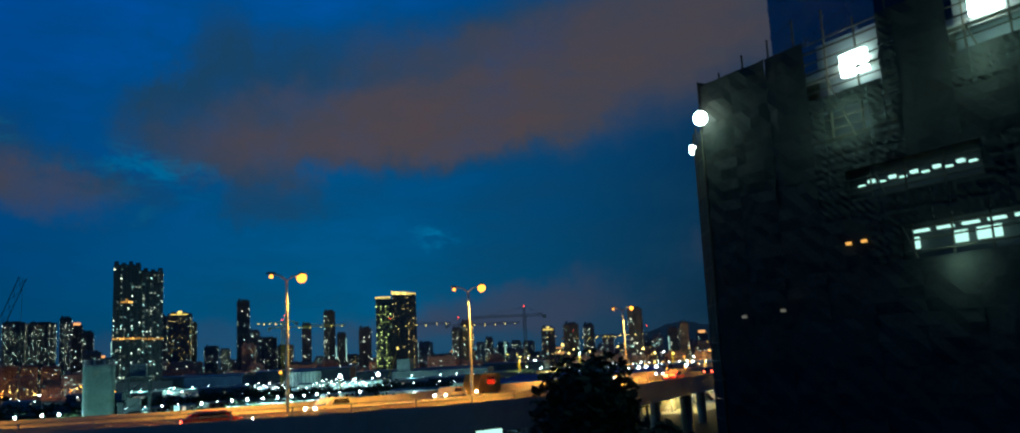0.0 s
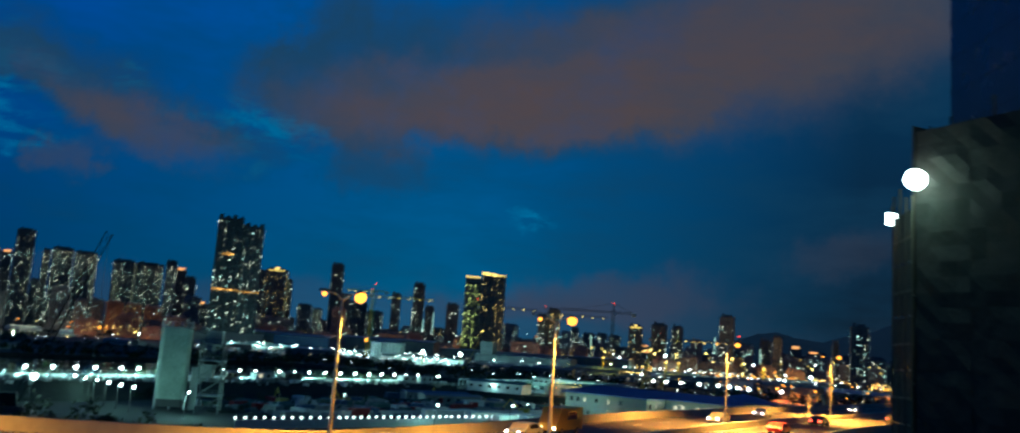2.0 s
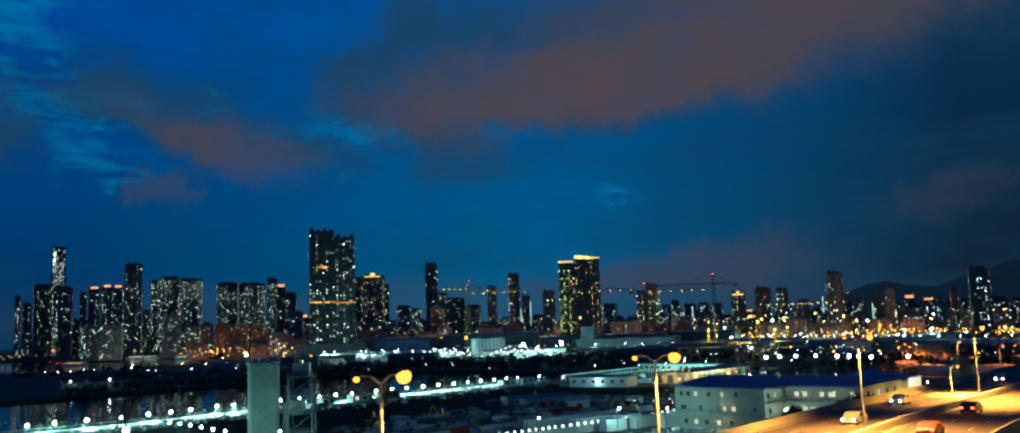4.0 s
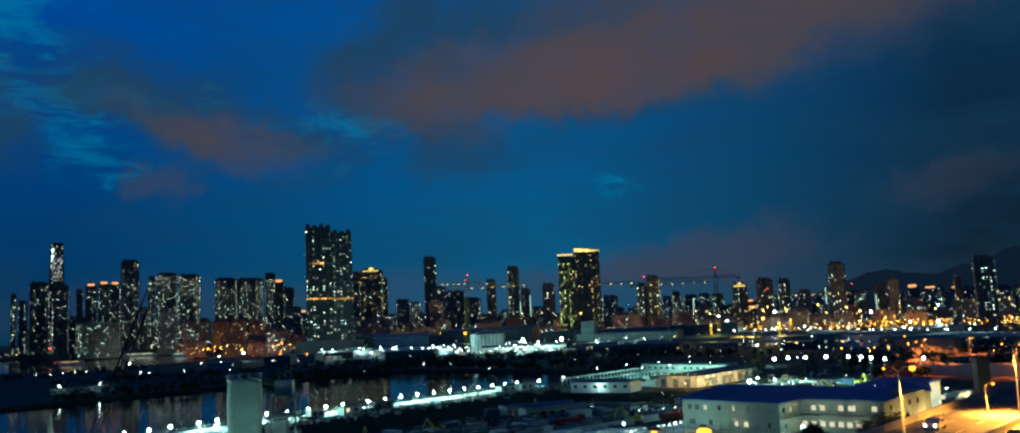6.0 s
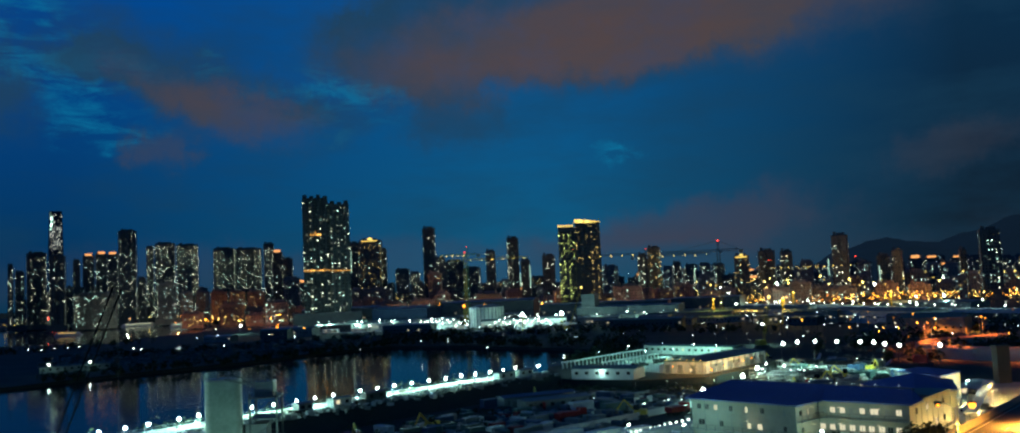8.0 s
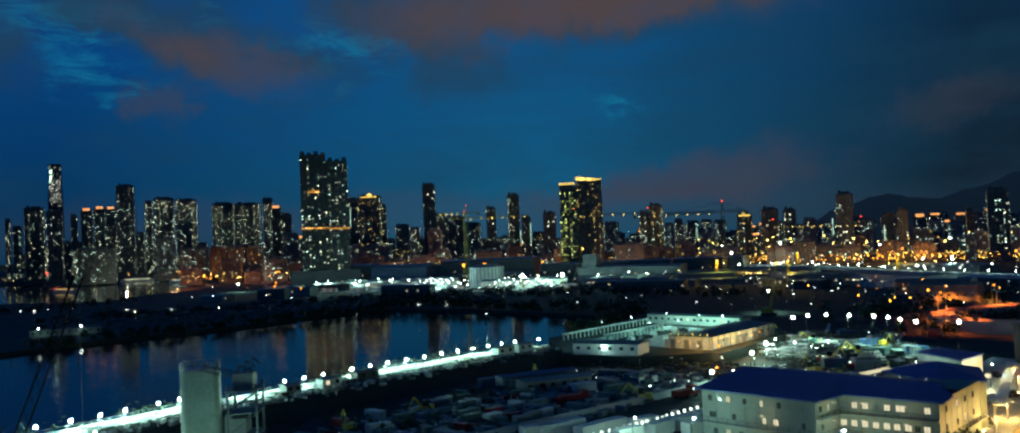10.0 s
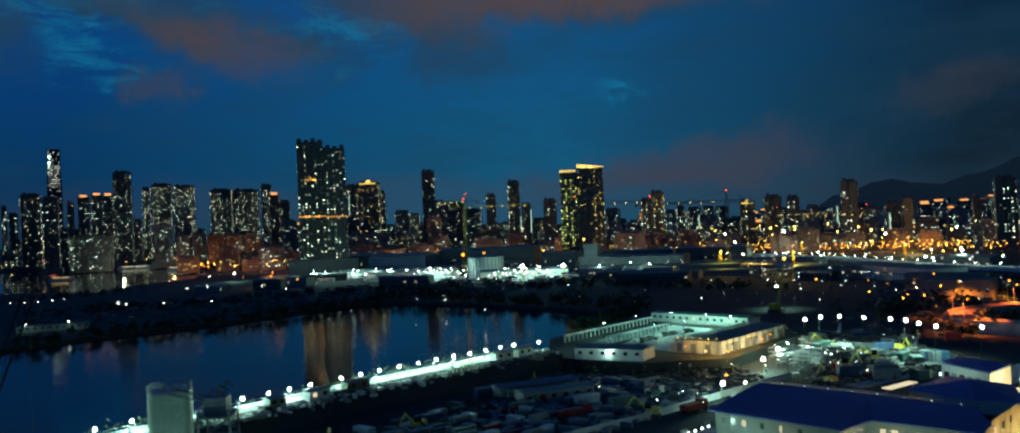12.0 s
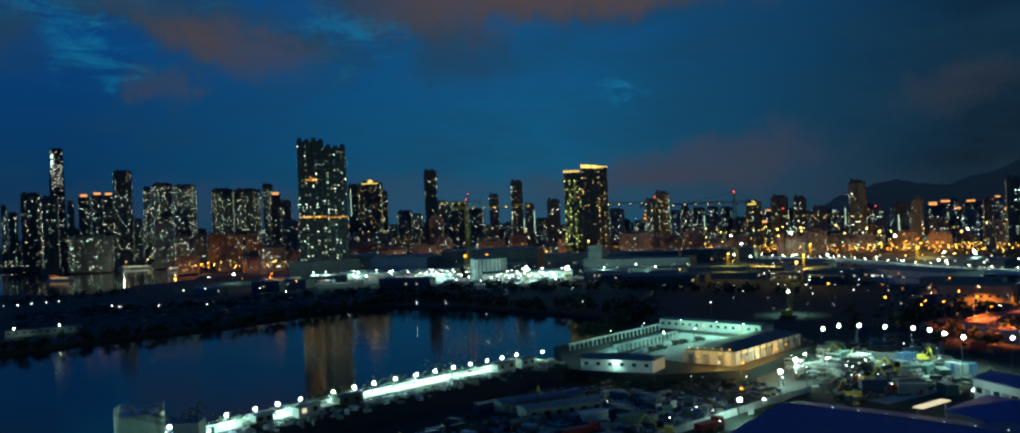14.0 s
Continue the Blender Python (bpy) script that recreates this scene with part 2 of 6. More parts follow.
dark_pane = surface("unlit_window_glass", (0.03, 0.035, 0.04), None, 0.15, grain=0.5, coarse=0.05, bump=0.0, spec=0.6)
office_mat = surface("cream_painted_panel", (0.27, 0.285, 0.25), (0.17, 0.18, 0.16), 0.6, grain=1.0, coarse=0.15)
frame_dark = surface("dull_grey_steel", (0.16, 0.19, 0.19), (0.07, 0.085, 0.085), 0.6, 0.3, grain=3.0, coarse=0.4)
# darkened in colour so the pier stays dim beside the floodlights
pier_mat = surface("darkened_pier_concrete", (0.11, 0.11, 0.10), (0.06, 0.06, 0.055), 0.85, grain=1.2, coarse=0.12)
hut_white = surface("white_painted_panel", (0.62, 0.64, 0.62), (0.40, 0.42, 0.40), 0.55, grain=1.0, coarse=0.15)
hut_grey = surface("grey_painted_panel", (0.24, 0.27, 0.27), (0.13, 0.15, 0.15), 0.6, grain=1.0, coarse=0.15)
roof_blue = surface("blue_sheet_roof", (0.05, 0.11, 0.38), (0.03, 0.07, 0.24), 0.5, grain=0.6, coarse=0.06)
roof_green = surface("green_sheet_roof", (0.07, 0.15, 0.14), (0.035, 0.08, 0.075), 0.55, grain=0.6, coarse=0.06)
steel = surface("galvanised_steel", (0.42, 0.43, 0.44), (0.26, 0.27, 0.28), 0.45, 0.7, grain=3.0, coarse=0.4)
# near black so that a boom stays an unlit silhouette despite the lamps
boom_dark = surface("near_black_steel", (0.02, 0.018, 0.017), None, 0.8, grain=3.0, coarse=0.4)
steel_dark = surface("dark_painted_steel", (0.07, 0.075, 0.08), None, 0.6, grain=3.0, coarse=0.4)
steel_yellow = surface("yellow_painted_steel", (0.62, 0.45, 0.05), (0.40, 0.28, 0.04), 0.5, grain=2.0, coarse=0.3)
steel_green = surface("green_painted_steel", (0.18, 0.42, 0.20), (0.10, 0.26, 0.12), 0.5, grain=2.0, coarse=0.3)
steel_red = surface("red_painted_steel", (0.34, 0.018, 0.022), (0.18, 0.010, 0.014), 0.5, grain=2.0, coarse=0.3)
container_blue = surface("blue_painted_steel", (0.04, 0.10, 0.20), (0.02, 0.05, 0.11), 0.55, grain=2.0, coarse=0.3)
silo_mat = surface("pale_green_silo_cladding", (0.42, 0.52, 0.44), (0.20, 0.27, 0.22), 0.6, grain=1.4, coarse=0.3)
net_mat = surface("dark_scaffold_net", (0.036, 0.034, 0.027), (0.012, 0.012, 0.010), 0.95, grain=3.0, coarse=0.35, bump=0.8)
bamboo = surface("bamboo", (0.09, 0.075, 0.05), (0.04, 0.034, 0.022), 0.8, grain=6.0, coarse=0.8)
glass_blue = surface("dark_blue_glass_cladding", (0.02, 0.035, 0.07), None, 0.25, grain=0.5, coarse=0.05, bump=0.05)
leaf = surface("leaf", (0.055, 0.085, 0.03), (0.025, 0.045, 0.015), 0.7, grain=3.0, coarse=0.4)
leaf_dark = surface("dark_leaf", (0.035, 0.055, 0.022), (0.015, 0.028, 0.012), 0.8, grain=1.0, coarse=0.1)
bark = surface("bark", (0.10, 0.08, 0.06), (0.05, 0.04, 0.03), 0.9, grain=5.0, coarse=0.8)
hill_mat = surface("wooded_hill", (0.10, 0.12, 0.08), (0.06, 0.08, 0.06), 0.95, grain=0.02, coarse=0.004)
paint_white = surface("white_road_paint", (0.75, 0.75, 0.72), (0.5, 0.5, 0.48), 0.7, grain=2.0, coarse=0.3)
tyre_mat = surface("tyre_rubber", (0.03, 0.03, 0.03), None, 0.85)
car_glass = surface("car_window_glass", (0.015, 0.018, 0.02), None, 0.08, bump=0.0, spec=0.6)

white_lamp = glow("white_floodlight", (0.80, 1.0, 0.92), 16.0, 0.0, False)
work_lamp = glow("glaring_work_light", (0.80, 1.0, 0.88), 14.0)
sodium_lamp = glow("sodium_lamp", (1.0, 0.33, 0.03), 3.6, 0.0, False)
small_white = glow("small_white_light", (0.78, 1.0, 0.92), 15.0, 0.9, False)
small_yellow = glow("small_yellow_light", (1.0, 0.70, 0.16), 14.0, 0.9, False)
small_orange = glow("small_orange_light", (1.0, 0.36, 0.03), 14.0, 0.9, False)
small_red = glow("small_red_light", (1.0, 0.05, 0.03), 16.0, 0.3, False)
win_warm = glow("warm_lit_window", (0.86, 0.95, 0.66), 5.6, 0.95, False)
win_cool = glow("cool_lit_window", (0.56, 1.0, 0.82), 5.0, 0.95, False)
win_gold = glow("golden_lit_window", (1.0, 0.70, 0.22), 3.6, 0.95, False)
win_green = glow("greenish_lit_window", (0.75, 0.92, 0.25), 3.0, 0.85, False)
win_orange = glow("orange_light_band", (1.0, 0.48, 0.10), 3.2, 0.5, False)
dim_glow = glow("dim_inner_light", (0.9, 0.85, 0.7), 0.12, 0.0, False)
crown_glow = glow("lit_crown", (1.0, 0.72, 0.16), 4.0, 0.3, False)
crown_orange = glow("lit_orange_crown", (1.0, 0.45, 0.15), 3.2, 0.3, False)
hut_window = glow("lit_hut_window", (1.0, 0.92, 0.64), 2.6, 0.6, False)
tube_light = glow("fluorescent_tube", (0.58, 1.0, 0.80), 3.6, 0.4, False)
head_light = glow("headlight", (1.0, 0.90, 0.68), 40.0)
tail_light = glow("tail_light", (1.0, 0.06, 0.03), 14.0)

water_mat = bpy.data.materials.new("dark_water")
water_mat.use_nodes = True
wt = water_mat.node_tree
wp = wt.nodes["Principled BSDF"]
wp.inputs["Base Color"].default_value = (0.004, 0.012, 0.03, 1)
wp.inputs["Roughness"].default_value, wp.inputs["IOR"].default_value = 0.06, 1.33
wp.inputs["Specular IOR Level"].default_value = 0.22
wc = wt.nodes.new("ShaderNodeTexCoord")
ripple, swell = wt.nodes.new("ShaderNodeTexNoise"), wt.nodes.new("ShaderNodeTexNoise")
for n, s in ((ripple, 0.9), (swell, 0.12)):
    n.inputs["Scale"].default_value, n.inputs["Detail"].default_value = s, 3.0
    wt.links.new(wc.outputs["Object"], n.inputs["Vector"])
wb = wt.nodes.new("ShaderNodeBump")
wb.inputs["Strength"].default_value, wb.inputs["Distance"].default_value = 0.35, 0.12
wt.links.new(math_node(wt, "MULTIPLY_ADD", ripple.outputs[0], 0.5, swell.outputs[0]), wb.inputs["Height"])
wt.links.new(wb.outputs[0], wp.inputs["Normal"])

# ---------------------------------------------------------------- ground and water
CHANNEL = [(-900, -300), (-175, 150), (-112, 205), (-92, 240), (-64, 280), (-32, 318), (-18, 345), (-2, 400), (6, 455), (-24, 492), (-85, 547),
           (-132, 572), (-164, 536), (-190, 478), (-232, 426), (-250, 388), (-330, 300), (-900, -80)]
BAY = [(-1500, 1300), (-640, 850), (-500, 805), (-440, 790), (-462, 900), (-446, 990), (-560, 1280), (-640, 1420), (-720, 1500), (-840, 1545), (-1000, 1560), (-1700, 1600)]


def sheet(name, outline, holes, z, depth, material, label, category):
    """A level sheet with holes in it; the edges drop by depth."""
    bm = bmesh.new()
    for loop in [outline] + holes:
        vs = [bm.verts.new((x, y, z)) for x, y in loop]
        for i, a in enumerate(vs):
            bm.edges.new((a, vs[(i + 1) % len(vs)]))
    bmesh.ops.triangle_fill(bm, use_beauty=True, use_dissolve=False, edges=bm.edges[:], normal=(0, 0, 1))
    for loop in holes:
        n = len(loop)
        for i in range(n):
            a, b = loop[i], loop[(i + 1) % n]
            bm.faces.new([bm.verts.new(p) for p in ((*a, z), (*b, z), (*b, z - depth), (*a, z - depth))])
    me = bpy.data.meshes.new(name)
    bm.to_mesh(me)
    bm.free()
    me.materials.append(material)
    return tagged(new(name, me), label, category, kind="structure")


sheet("ground", [(-4900, -900), (4900, -900), (4900, 4950), (-4900, 4950)], [CHANNEL, BAY], 0.0, 4.0, ground_mat,
      "dark bare reclaimed ground with dirt and scrub", "ground")
for hole, what in ((CHANNEL, "still dark channel water with faint ripples"), (BAY, "dark harbour bay water with faint ripples")):
    b = Build()
    xs, ys = [p[0] for p in hole], [p[1] for p in hole]
    b.quad((min(xs) - 5, min(ys) - 5, -1.5), (max(xs) + 5, min(ys) - 5, -1.5), (max(xs) + 5, max(ys) + 5, -1.5), (min(xs) - 5, max(ys) + 5, -1.5))
    tagged(part("water", b, water_mat), what, "water", kind="structure")

# hills at the back
b = Build()
ridge = [(500, 15), (740, 55), (870, 105), (1050, 155), (1220, 135), (1330, 160), (1500, 215), (1750, 290), (2100, 370), (2800, 420), (3800, 380)]
rows_h = []
random.seed(5)
for k, f in enumerate((0.0, 0.35, 0.75, 1.0, 0.6)):
    row = []
    for i in range(len(ridge) - 1):
        for s in range(8):
            u = s / 8
            x = ridge[i][0] + (ridge[i + 1][0] - ridge[i][0]) * u
            h = ridge[i][1] + (ridge[i + 1][1] - ridge[i][1]) * (u * u * (3 - 2 * u))
            bumpy = 1 + 0.16 * noise.noise((x * 0.006, k * 3.1, 0)) + 0.06 * noise.noise((x * 0.03, k, 5))
            row.append((x * (0.86 + 0.05 * k), 2900 + 260 * k - x * 0.18, h * f * bumpy - 2))
    rows_h.append(row)
for r0, r1 in zip(rows_h, rows_h[1:]):
    b.strip(r0, r1)
# distance haze is put into the hill's surface as a faint blue emission
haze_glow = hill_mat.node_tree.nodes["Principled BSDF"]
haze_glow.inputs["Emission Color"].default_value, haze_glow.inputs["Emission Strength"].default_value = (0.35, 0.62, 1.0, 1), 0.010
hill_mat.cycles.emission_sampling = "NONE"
tagged(part("backdrop", b, hill_mat, smooth=True), "far dim wooded ridge behind the town, its dusk haze put in as faint glow", "hill", kind="structure")

# ---------------------------------------------------------------- elevated highway
MEDIAN = spline([(-140, 62), (-80, 44), (-40, 36), (-9.3, 40.5), (5.1, 56.6), (29.6, 99.4), (57.6, 140), (100, 200), (150, 272), (230, 390)], 3.0)
DECK, HALF = 9.4, 12.5


def road_strip(line, d0, d1, z0, z1):
    """A long slab beside the line, from d0 to d1 metres to its right."""
    b = Build()
    q = [offset(line, d, z) for d, z in ((d0, z1), (d1, z1), (d1, z0), (d0, z0))]
    for i in range(4):
        b.strip(q[(i + 1) % 4], q[i])
    return b


highway = thing("elevated_road", 0, 0, 0, 0, "elevated dual-carriageway highway on concrete columns under sodium lamps", "road", kind="structure")
part("road_deck", road_strip(MEDIAN, -HALF, HALF, DECK - 1.0, DECK), asphalt, highway)
part("parapet", road_strip(MEDIAN, HALF, HALF + 0.3, DECK - 1.1, DECK + 1.0), concrete, highway, "weathered concrete parapet")
part("parapet", road_strip(MEDIAN, -HALF - 0.3, -HALF, DECK - 1.1, DECK + 1.0), concrete, highway, "weathered concrete parapet")
part("median_barrier", road_strip(MEDIAN, -0.3, 0.3, DECK, DECK + 0.8), concrete, highway, "low concrete barrier")
for d in (-HALF + 0.7, HALF - 0.7, -0.9, 0.9):
    part("edge_line", road_strip(MEDIAN, d - 0.08, d + 0.08, DECK, DECK + 0.006), paint_white, highway)
b = Build()
for d in (-8.4, -4.6, 4.6, 8.4):
    a0, a1 = offset(MEDIAN, d - 0.07, DECK + 0.008), offset(MEDIAN, d + 0.07, DECK + 0.008)
    for i in range(0, len(a0) - 1, 3):
        b.quad(a0[i], a1[i], a1[i + 1], a0[i + 1])
tagged(part("lane_marks", b, paint_white, highway), kind="stuff")
for i in range(4, len(MEDIAN), 8):
    p = MEDIAN[i]
    for d in (-6.5, 6.5):
        t = (MEDIAN[min(i + 1, len(MEDIAN) - 1)] - MEDIAN[i - 1]).normalized()
        x, y = p.x + t.y * d, p.y - t.x * d
        b = Build().tube((x, y, 0), (x, y, DECK - 1.8), 0.85, n=14)
        b.box(x, y, DECK - 1.9, 4.4, 1.9, 0.9, math.atan2(-t.x, t.y))
        part("column", b, concrete, highway)

# rails on the near parapet
b = Build()
for z in (1.25, 1.5):
    line = offset(MEDIAN, HALF + 0.15, DECK + z)
    for i in range(0, len(line) - 1):
        if i < 60:
            b.tube(line[i], line[i + 1], 0.035, n=5)
line = offset(MEDIAN, HALF + 0.15, DECK)
for i in range(0, 60):
    b.box(line[i][0], line[i][1], DECK + 1.0, 0.08, 0.08, 0.52)
part("rail", b, steel, highway, "steel rail")

# the ramp that loops away under orange lamps
RAMP = spline([(240, 316), (190, 322), (155, 330), (132, 342), (121, 358), (122, 376), (133, 392), (152, 402), (190, 406), (280, 398)], 4.0)
ramp = thing("ramp_road", 0, 0, 0, 0, "curved concrete slip road glowing under orange lamps", "road", kind="structure")
part("road_deck", road_strip(RAMP, -4.5, 4.5, 2.4, 3.0), asphalt, ramp)
for d in (-4.8, 4.5):
    part("parapet", road_strip(RAMP, d, d + 0.3, -0.2, 4.0), concrete, ramp, "concrete parapet")
for i in range(3, len(RAMP), 6):
    part("column", Build().tube((RAMP[i].x, RAMP[i].y, 0), (RAMP[i].x, RAMP[i].y, 2.4), 0.8, n=10), concrete, ramp)


def bulb(parent, at, colour, watts, size, down=False):
    """The light that a lamp gives off."""
    data = bpy.data.lights.new("bulb", "SPOT" if down else "POINT")
    data.color, data.energy, data.shadow_soft_size = colour, watts, size
    if down:
        data.spot_size, data.spot_blend = radians(138), 0.6
    ob = new("bulb", data)
    ob.parent, ob.location = parent, at
    return ob


def lamp_post(x, y, z, h, rz, arms, label, group, head=sodium_lamp, r=0.42, watts=105000.0, tint=(1.0, 0.40, 0.045)):
    """A tapered mast with one or two arms, each with a lamp head."""
    o = thing("street_lamp", x, y, z, rz, label, "street lamp", group)
    b = Build().tube((0, 0, 0), (0, 0, h), 0.16, 0.08).tube((0, 0, 0), (0, 0, 0.5), 0.24, 0.22)
    part("mast", b, steel, o)
    for s in arms:
        b = Build().tube((0, 0, h - 0.1), (s * 0.5, 0, h + 0.3), 0.06, n=6).tube((s * 0.5, 0, h + 0.3), (s * 1.1, 0, h + 0.38), 0.05, n=6)
        arm = part("arm", b, steel, o)
        b = Build().box(s * 1.3, 0, h + 0.40, 0.7, 0.36, 0.14, 0, 0.7)
        hd = part("lamp_head", b, steel_dark, arm)
        rr = r if s > 0 else r * 0.4
        part("lamp_glass", Build().ball((s * 1.3, 0, h + 0.22), rr, 14, 10, 1.0), head, arm)
        part("lamp_hood", Build().tube((s * 1.3, 0, h + 0.22 + rr * 0.7), (s * 1.3, 0, h + 0.26 + rr), rr * 0.72, rr * 0.35, 14), steel_dark, arm)
    bulb(o, (arms[0] * 1.6, 0, h - 0.4), tint, watts, 0.3, True)
    return o


first_post = lamp_post(-9.3, 40.5, DECK, 10.4, 0.7 - math.pi / 2 + math.pi / 2, (1, -1), "tall steel highway lamp post with two lit sodium heads", "highway lamps", r=0.38, watts=56000.0)
far_post = lamp_post(29.6, 99.4, DECK, 10.4, -0.2, (1, -1), "tall highway lamp post farther along the road", "highway lamps", r=0.3)
for x, y, a in ((57.6, 140, 0.6), (128, 240, 0.6), (152, 275, 0.6)):
    copy_thing(far_post, Matrix.Translation((x, y, DECK)) @ Matrix.Rotation(-a + 0.35, 4, "Z"))
for x, y, a in ((5.1, 56.6, 0.55), (-42, 36.4, 1.3), (-80, 44, 1.8)):
    copy_thing(first_post, Matrix.Translation((x, y, DECK)) @ Matrix.Rotation(-a + 0.35, 4, "Z"))
# first is the small edge lamp; the other two are added unseen, brightening the deck
for x, y in ((57.1, 149.4), (96, 178), (118, 212)):
    lamp_post(x, y, DECK, 4.2, 0.2, (1,), "short orange highway edge lamp, set to light the deck", "edge lamps", r=0.2, watts=60000.0)
kerb_line = offset(RAMP, -4.65, 4.0)
orange_post = lamp_post(*kerb_line[3], 6.5, 0.3, (1,), "steel lamp post with one orange head on the slip road", "slip road lamps", r=0.3, watts=30000.0, tint=(1.0, 0.20, 0.035))
for i in range(9, len(kerb_line), 7):
    copy_thing(orange_post, Matrix.Translation(kerb_line[i]) @ Matrix.Rotation(-0.6, 4, "Z"))

# ---------------------------------------------------------------- shore road with its lamps
SHORE = spline([(-170, 128), (-112, 180), (-90, 216), (-75, 238), (-57, 266), (-38, 292), (-22, 314)], 3.0)
shore = thing("shore_road", 0, 0, 0, 0, "pale concrete quay road brightly lit by white lamps", "road", kind="structure")
part("road_surface", road_strip(SHORE, -1.9, 2.6, -1.4, 4.2), pale_road, shore)
part("kerb", road_strip(SHORE, 2.6, 2.9, -0.1, 4.27), concrete, shore)
part("quay_wall", road_strip(SHORE, -2.3, -1.9, -1.4, 4.8), hut_white, shore, "white painted quay wall")
bank = Build().strip(offset(SHORE, 2.9, 4.22), offset(SHORE, 9.5, 4.0)).strip(offset(SHORE, 9.5, 4.0), offset(SHORE, 15.0, -0.05))
part("bank", bank, ground_mat, shore, "dark scrubby bank below the quay road")
fence_b = Build()
line = offset(SHORE, -1.7, 0)
for i in range(len(line) - 1):
    fence_b.box(line[i][0], line[i][1], 4.2, 0.07, 0.07, 1.3)
    for z in (4.8, 5.5):
        fence_b.tube((*line[i][:2], z), (*line[i + 1][:2], z), 0.03, n=4)
tagged(part("fence", fence_b, steel), "galvanised steel post-and-rail fence along the quay", "fence")


def site_lamp(x, y, h, r, group, label, z=0.0, mat=None, watts=0.0):
    o = thing("site_lamp", x, y, z, 0, label, "lamp", group)
    part("mast", Build().tube((0, 0, 0), (0, 0, h), 0.09, 0.06, 6).tube((0, 0, 0), (0, 0, 0.35), 0.2, 0.16, 6), steel_dark, o)
    part("bracket", Build().tube((0, 0, h - 0.1), (0.5, 0, h + 0.05), 0.04, n=5), steel, o)
    part("lamp_hood", Build().tube((0.5, 0, h + r * 0.8), (0.5, 0, h + r * 1.15), r * 0.6, r * 0.25, 8), steel_dark, o)
    # globe is drawn larger than the lamp itself, to take in its glare
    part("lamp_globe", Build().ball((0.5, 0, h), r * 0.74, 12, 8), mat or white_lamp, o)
    if watts:
        bulb(o, (0.5, 0, h - r - 0.1), (1, 0.55, 0.12) if mat else (0.48, 1.0, 0.86), watts, 0.25, h > 9)
    return o


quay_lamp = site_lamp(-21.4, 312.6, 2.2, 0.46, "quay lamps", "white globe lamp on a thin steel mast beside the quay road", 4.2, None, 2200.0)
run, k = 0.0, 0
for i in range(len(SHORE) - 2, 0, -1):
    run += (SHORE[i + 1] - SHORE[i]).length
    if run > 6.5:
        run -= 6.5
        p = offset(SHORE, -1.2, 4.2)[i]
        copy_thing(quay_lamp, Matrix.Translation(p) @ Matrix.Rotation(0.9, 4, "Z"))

# ---------------------------------------------------------------- towers of the town
def pane_grid(lit, dark, w, d, h, odds, rng, floor=3.0, pitch=3.0, size=(1.5, 1.7), z0=5.0, streak=0.25, notch=None):
    """Window panes on the front and the two sides, a little proud; returns two Builds."""
    for face in range(3):
        span = w if face == 0 else d
        n = max(2, int(span / pitch))
        for c in range(n):
            if notch and face == 0 and c % notch == notch - 1:
                continue
            u = (c + 0.5) / n * span - span / 2
            always = rng.random() < streak
            p = min(0.8, odds * 2.6) if always else odds * rng.uniform(0.25, 1.3)
            z = z0
            while z < h - 3:
                on = rng.random() < p
                b = lit if on else dark
                sw, sh = size[0] / 2, size[1]
                if face == 0:
                    y = -d / 2 - 0.12
                    b.quad((u - sw, y, z), (u + sw, y, z), (u + sw, y, z + sh), (u - sw, y, z + sh))
                else:
                    s = -1 if face == 1 else 1
                    x = s * (w / 2 + 0.12)
                    pts = [(x, u - sw, z), (x, u + sw, z), (x, u + sw, z + sh), (x, u - sw, z + sh)]
                    b.quad(*(pts if s > 0 else pts[::-1]))
                z += floor


def notched(w, d, h, bays, cx=0.0, z0=0.0, step=0.0):
    """A shaft whose front and back are cut by narrow upright recesses."""
    front = []
    bw = w / bays
    for i in range(bays):
        x0, x1 = -w / 2 + i * bw, -w / 2 + (i + 1) * bw
        front += [(x0 + bw * 0.1, -d / 2 + 1.3), (x0 + bw * 0.1, -d / 2), (x1 - bw * 0.1, -d / 2), (x1 - bw * 0.1, -d / 2 + 1.3)]
    poly = front + [(-x, -y) for x, y in front]
    return Build().prism([(x + cx, y) for x, y in poly], z0, h)


LOOKS = {  # odds that a window is lit, glow, wall, label
    "a": (0.11, win_warm, facade_dark, "dark tiled residential tower with scattered lit windows"),
    "b": (0.23, win_warm, facade_dark, "grey residential tower with many lit windows"),
    "c": (0.13, win_warm, facade_dark, "dark residential tower with a glowing orange crown"),
    "d": (0.12, win_cool, facade_pale, "mid-rise rendered block with a few lit windows"),
    "e": (0.10, win_gold, facade_pink, "pinkish rendered waterfront slab lit by street lamps"),
    "f": (0.18, win_cool, facade_pale, "long low block with rows of greenish lit windows"),
    "g": (0.18, win_gold, facade_dark, "residential tower with a bright golden crown"),
    "h": (0.30, win_gold, facade_dark, "residential tower with golden lit window columns"),
    "i": (0.20, win_cool, facade_dark, "grey stepped residential tower with small lit windows"),
    "k": (0.30, win_green, facade_dark, "tower with dense yellow-green lit windows"),
}
seed_count = [0]


def shared_out(b, rng, part_of=0.3):
    """Splits the panes of a Build at random into two."""
    one, two = Build(), Build()
    for f in b.f:
        (two if rng.random() < part_of else one).quad(*[b.v[i] for i in f])
    return one, two


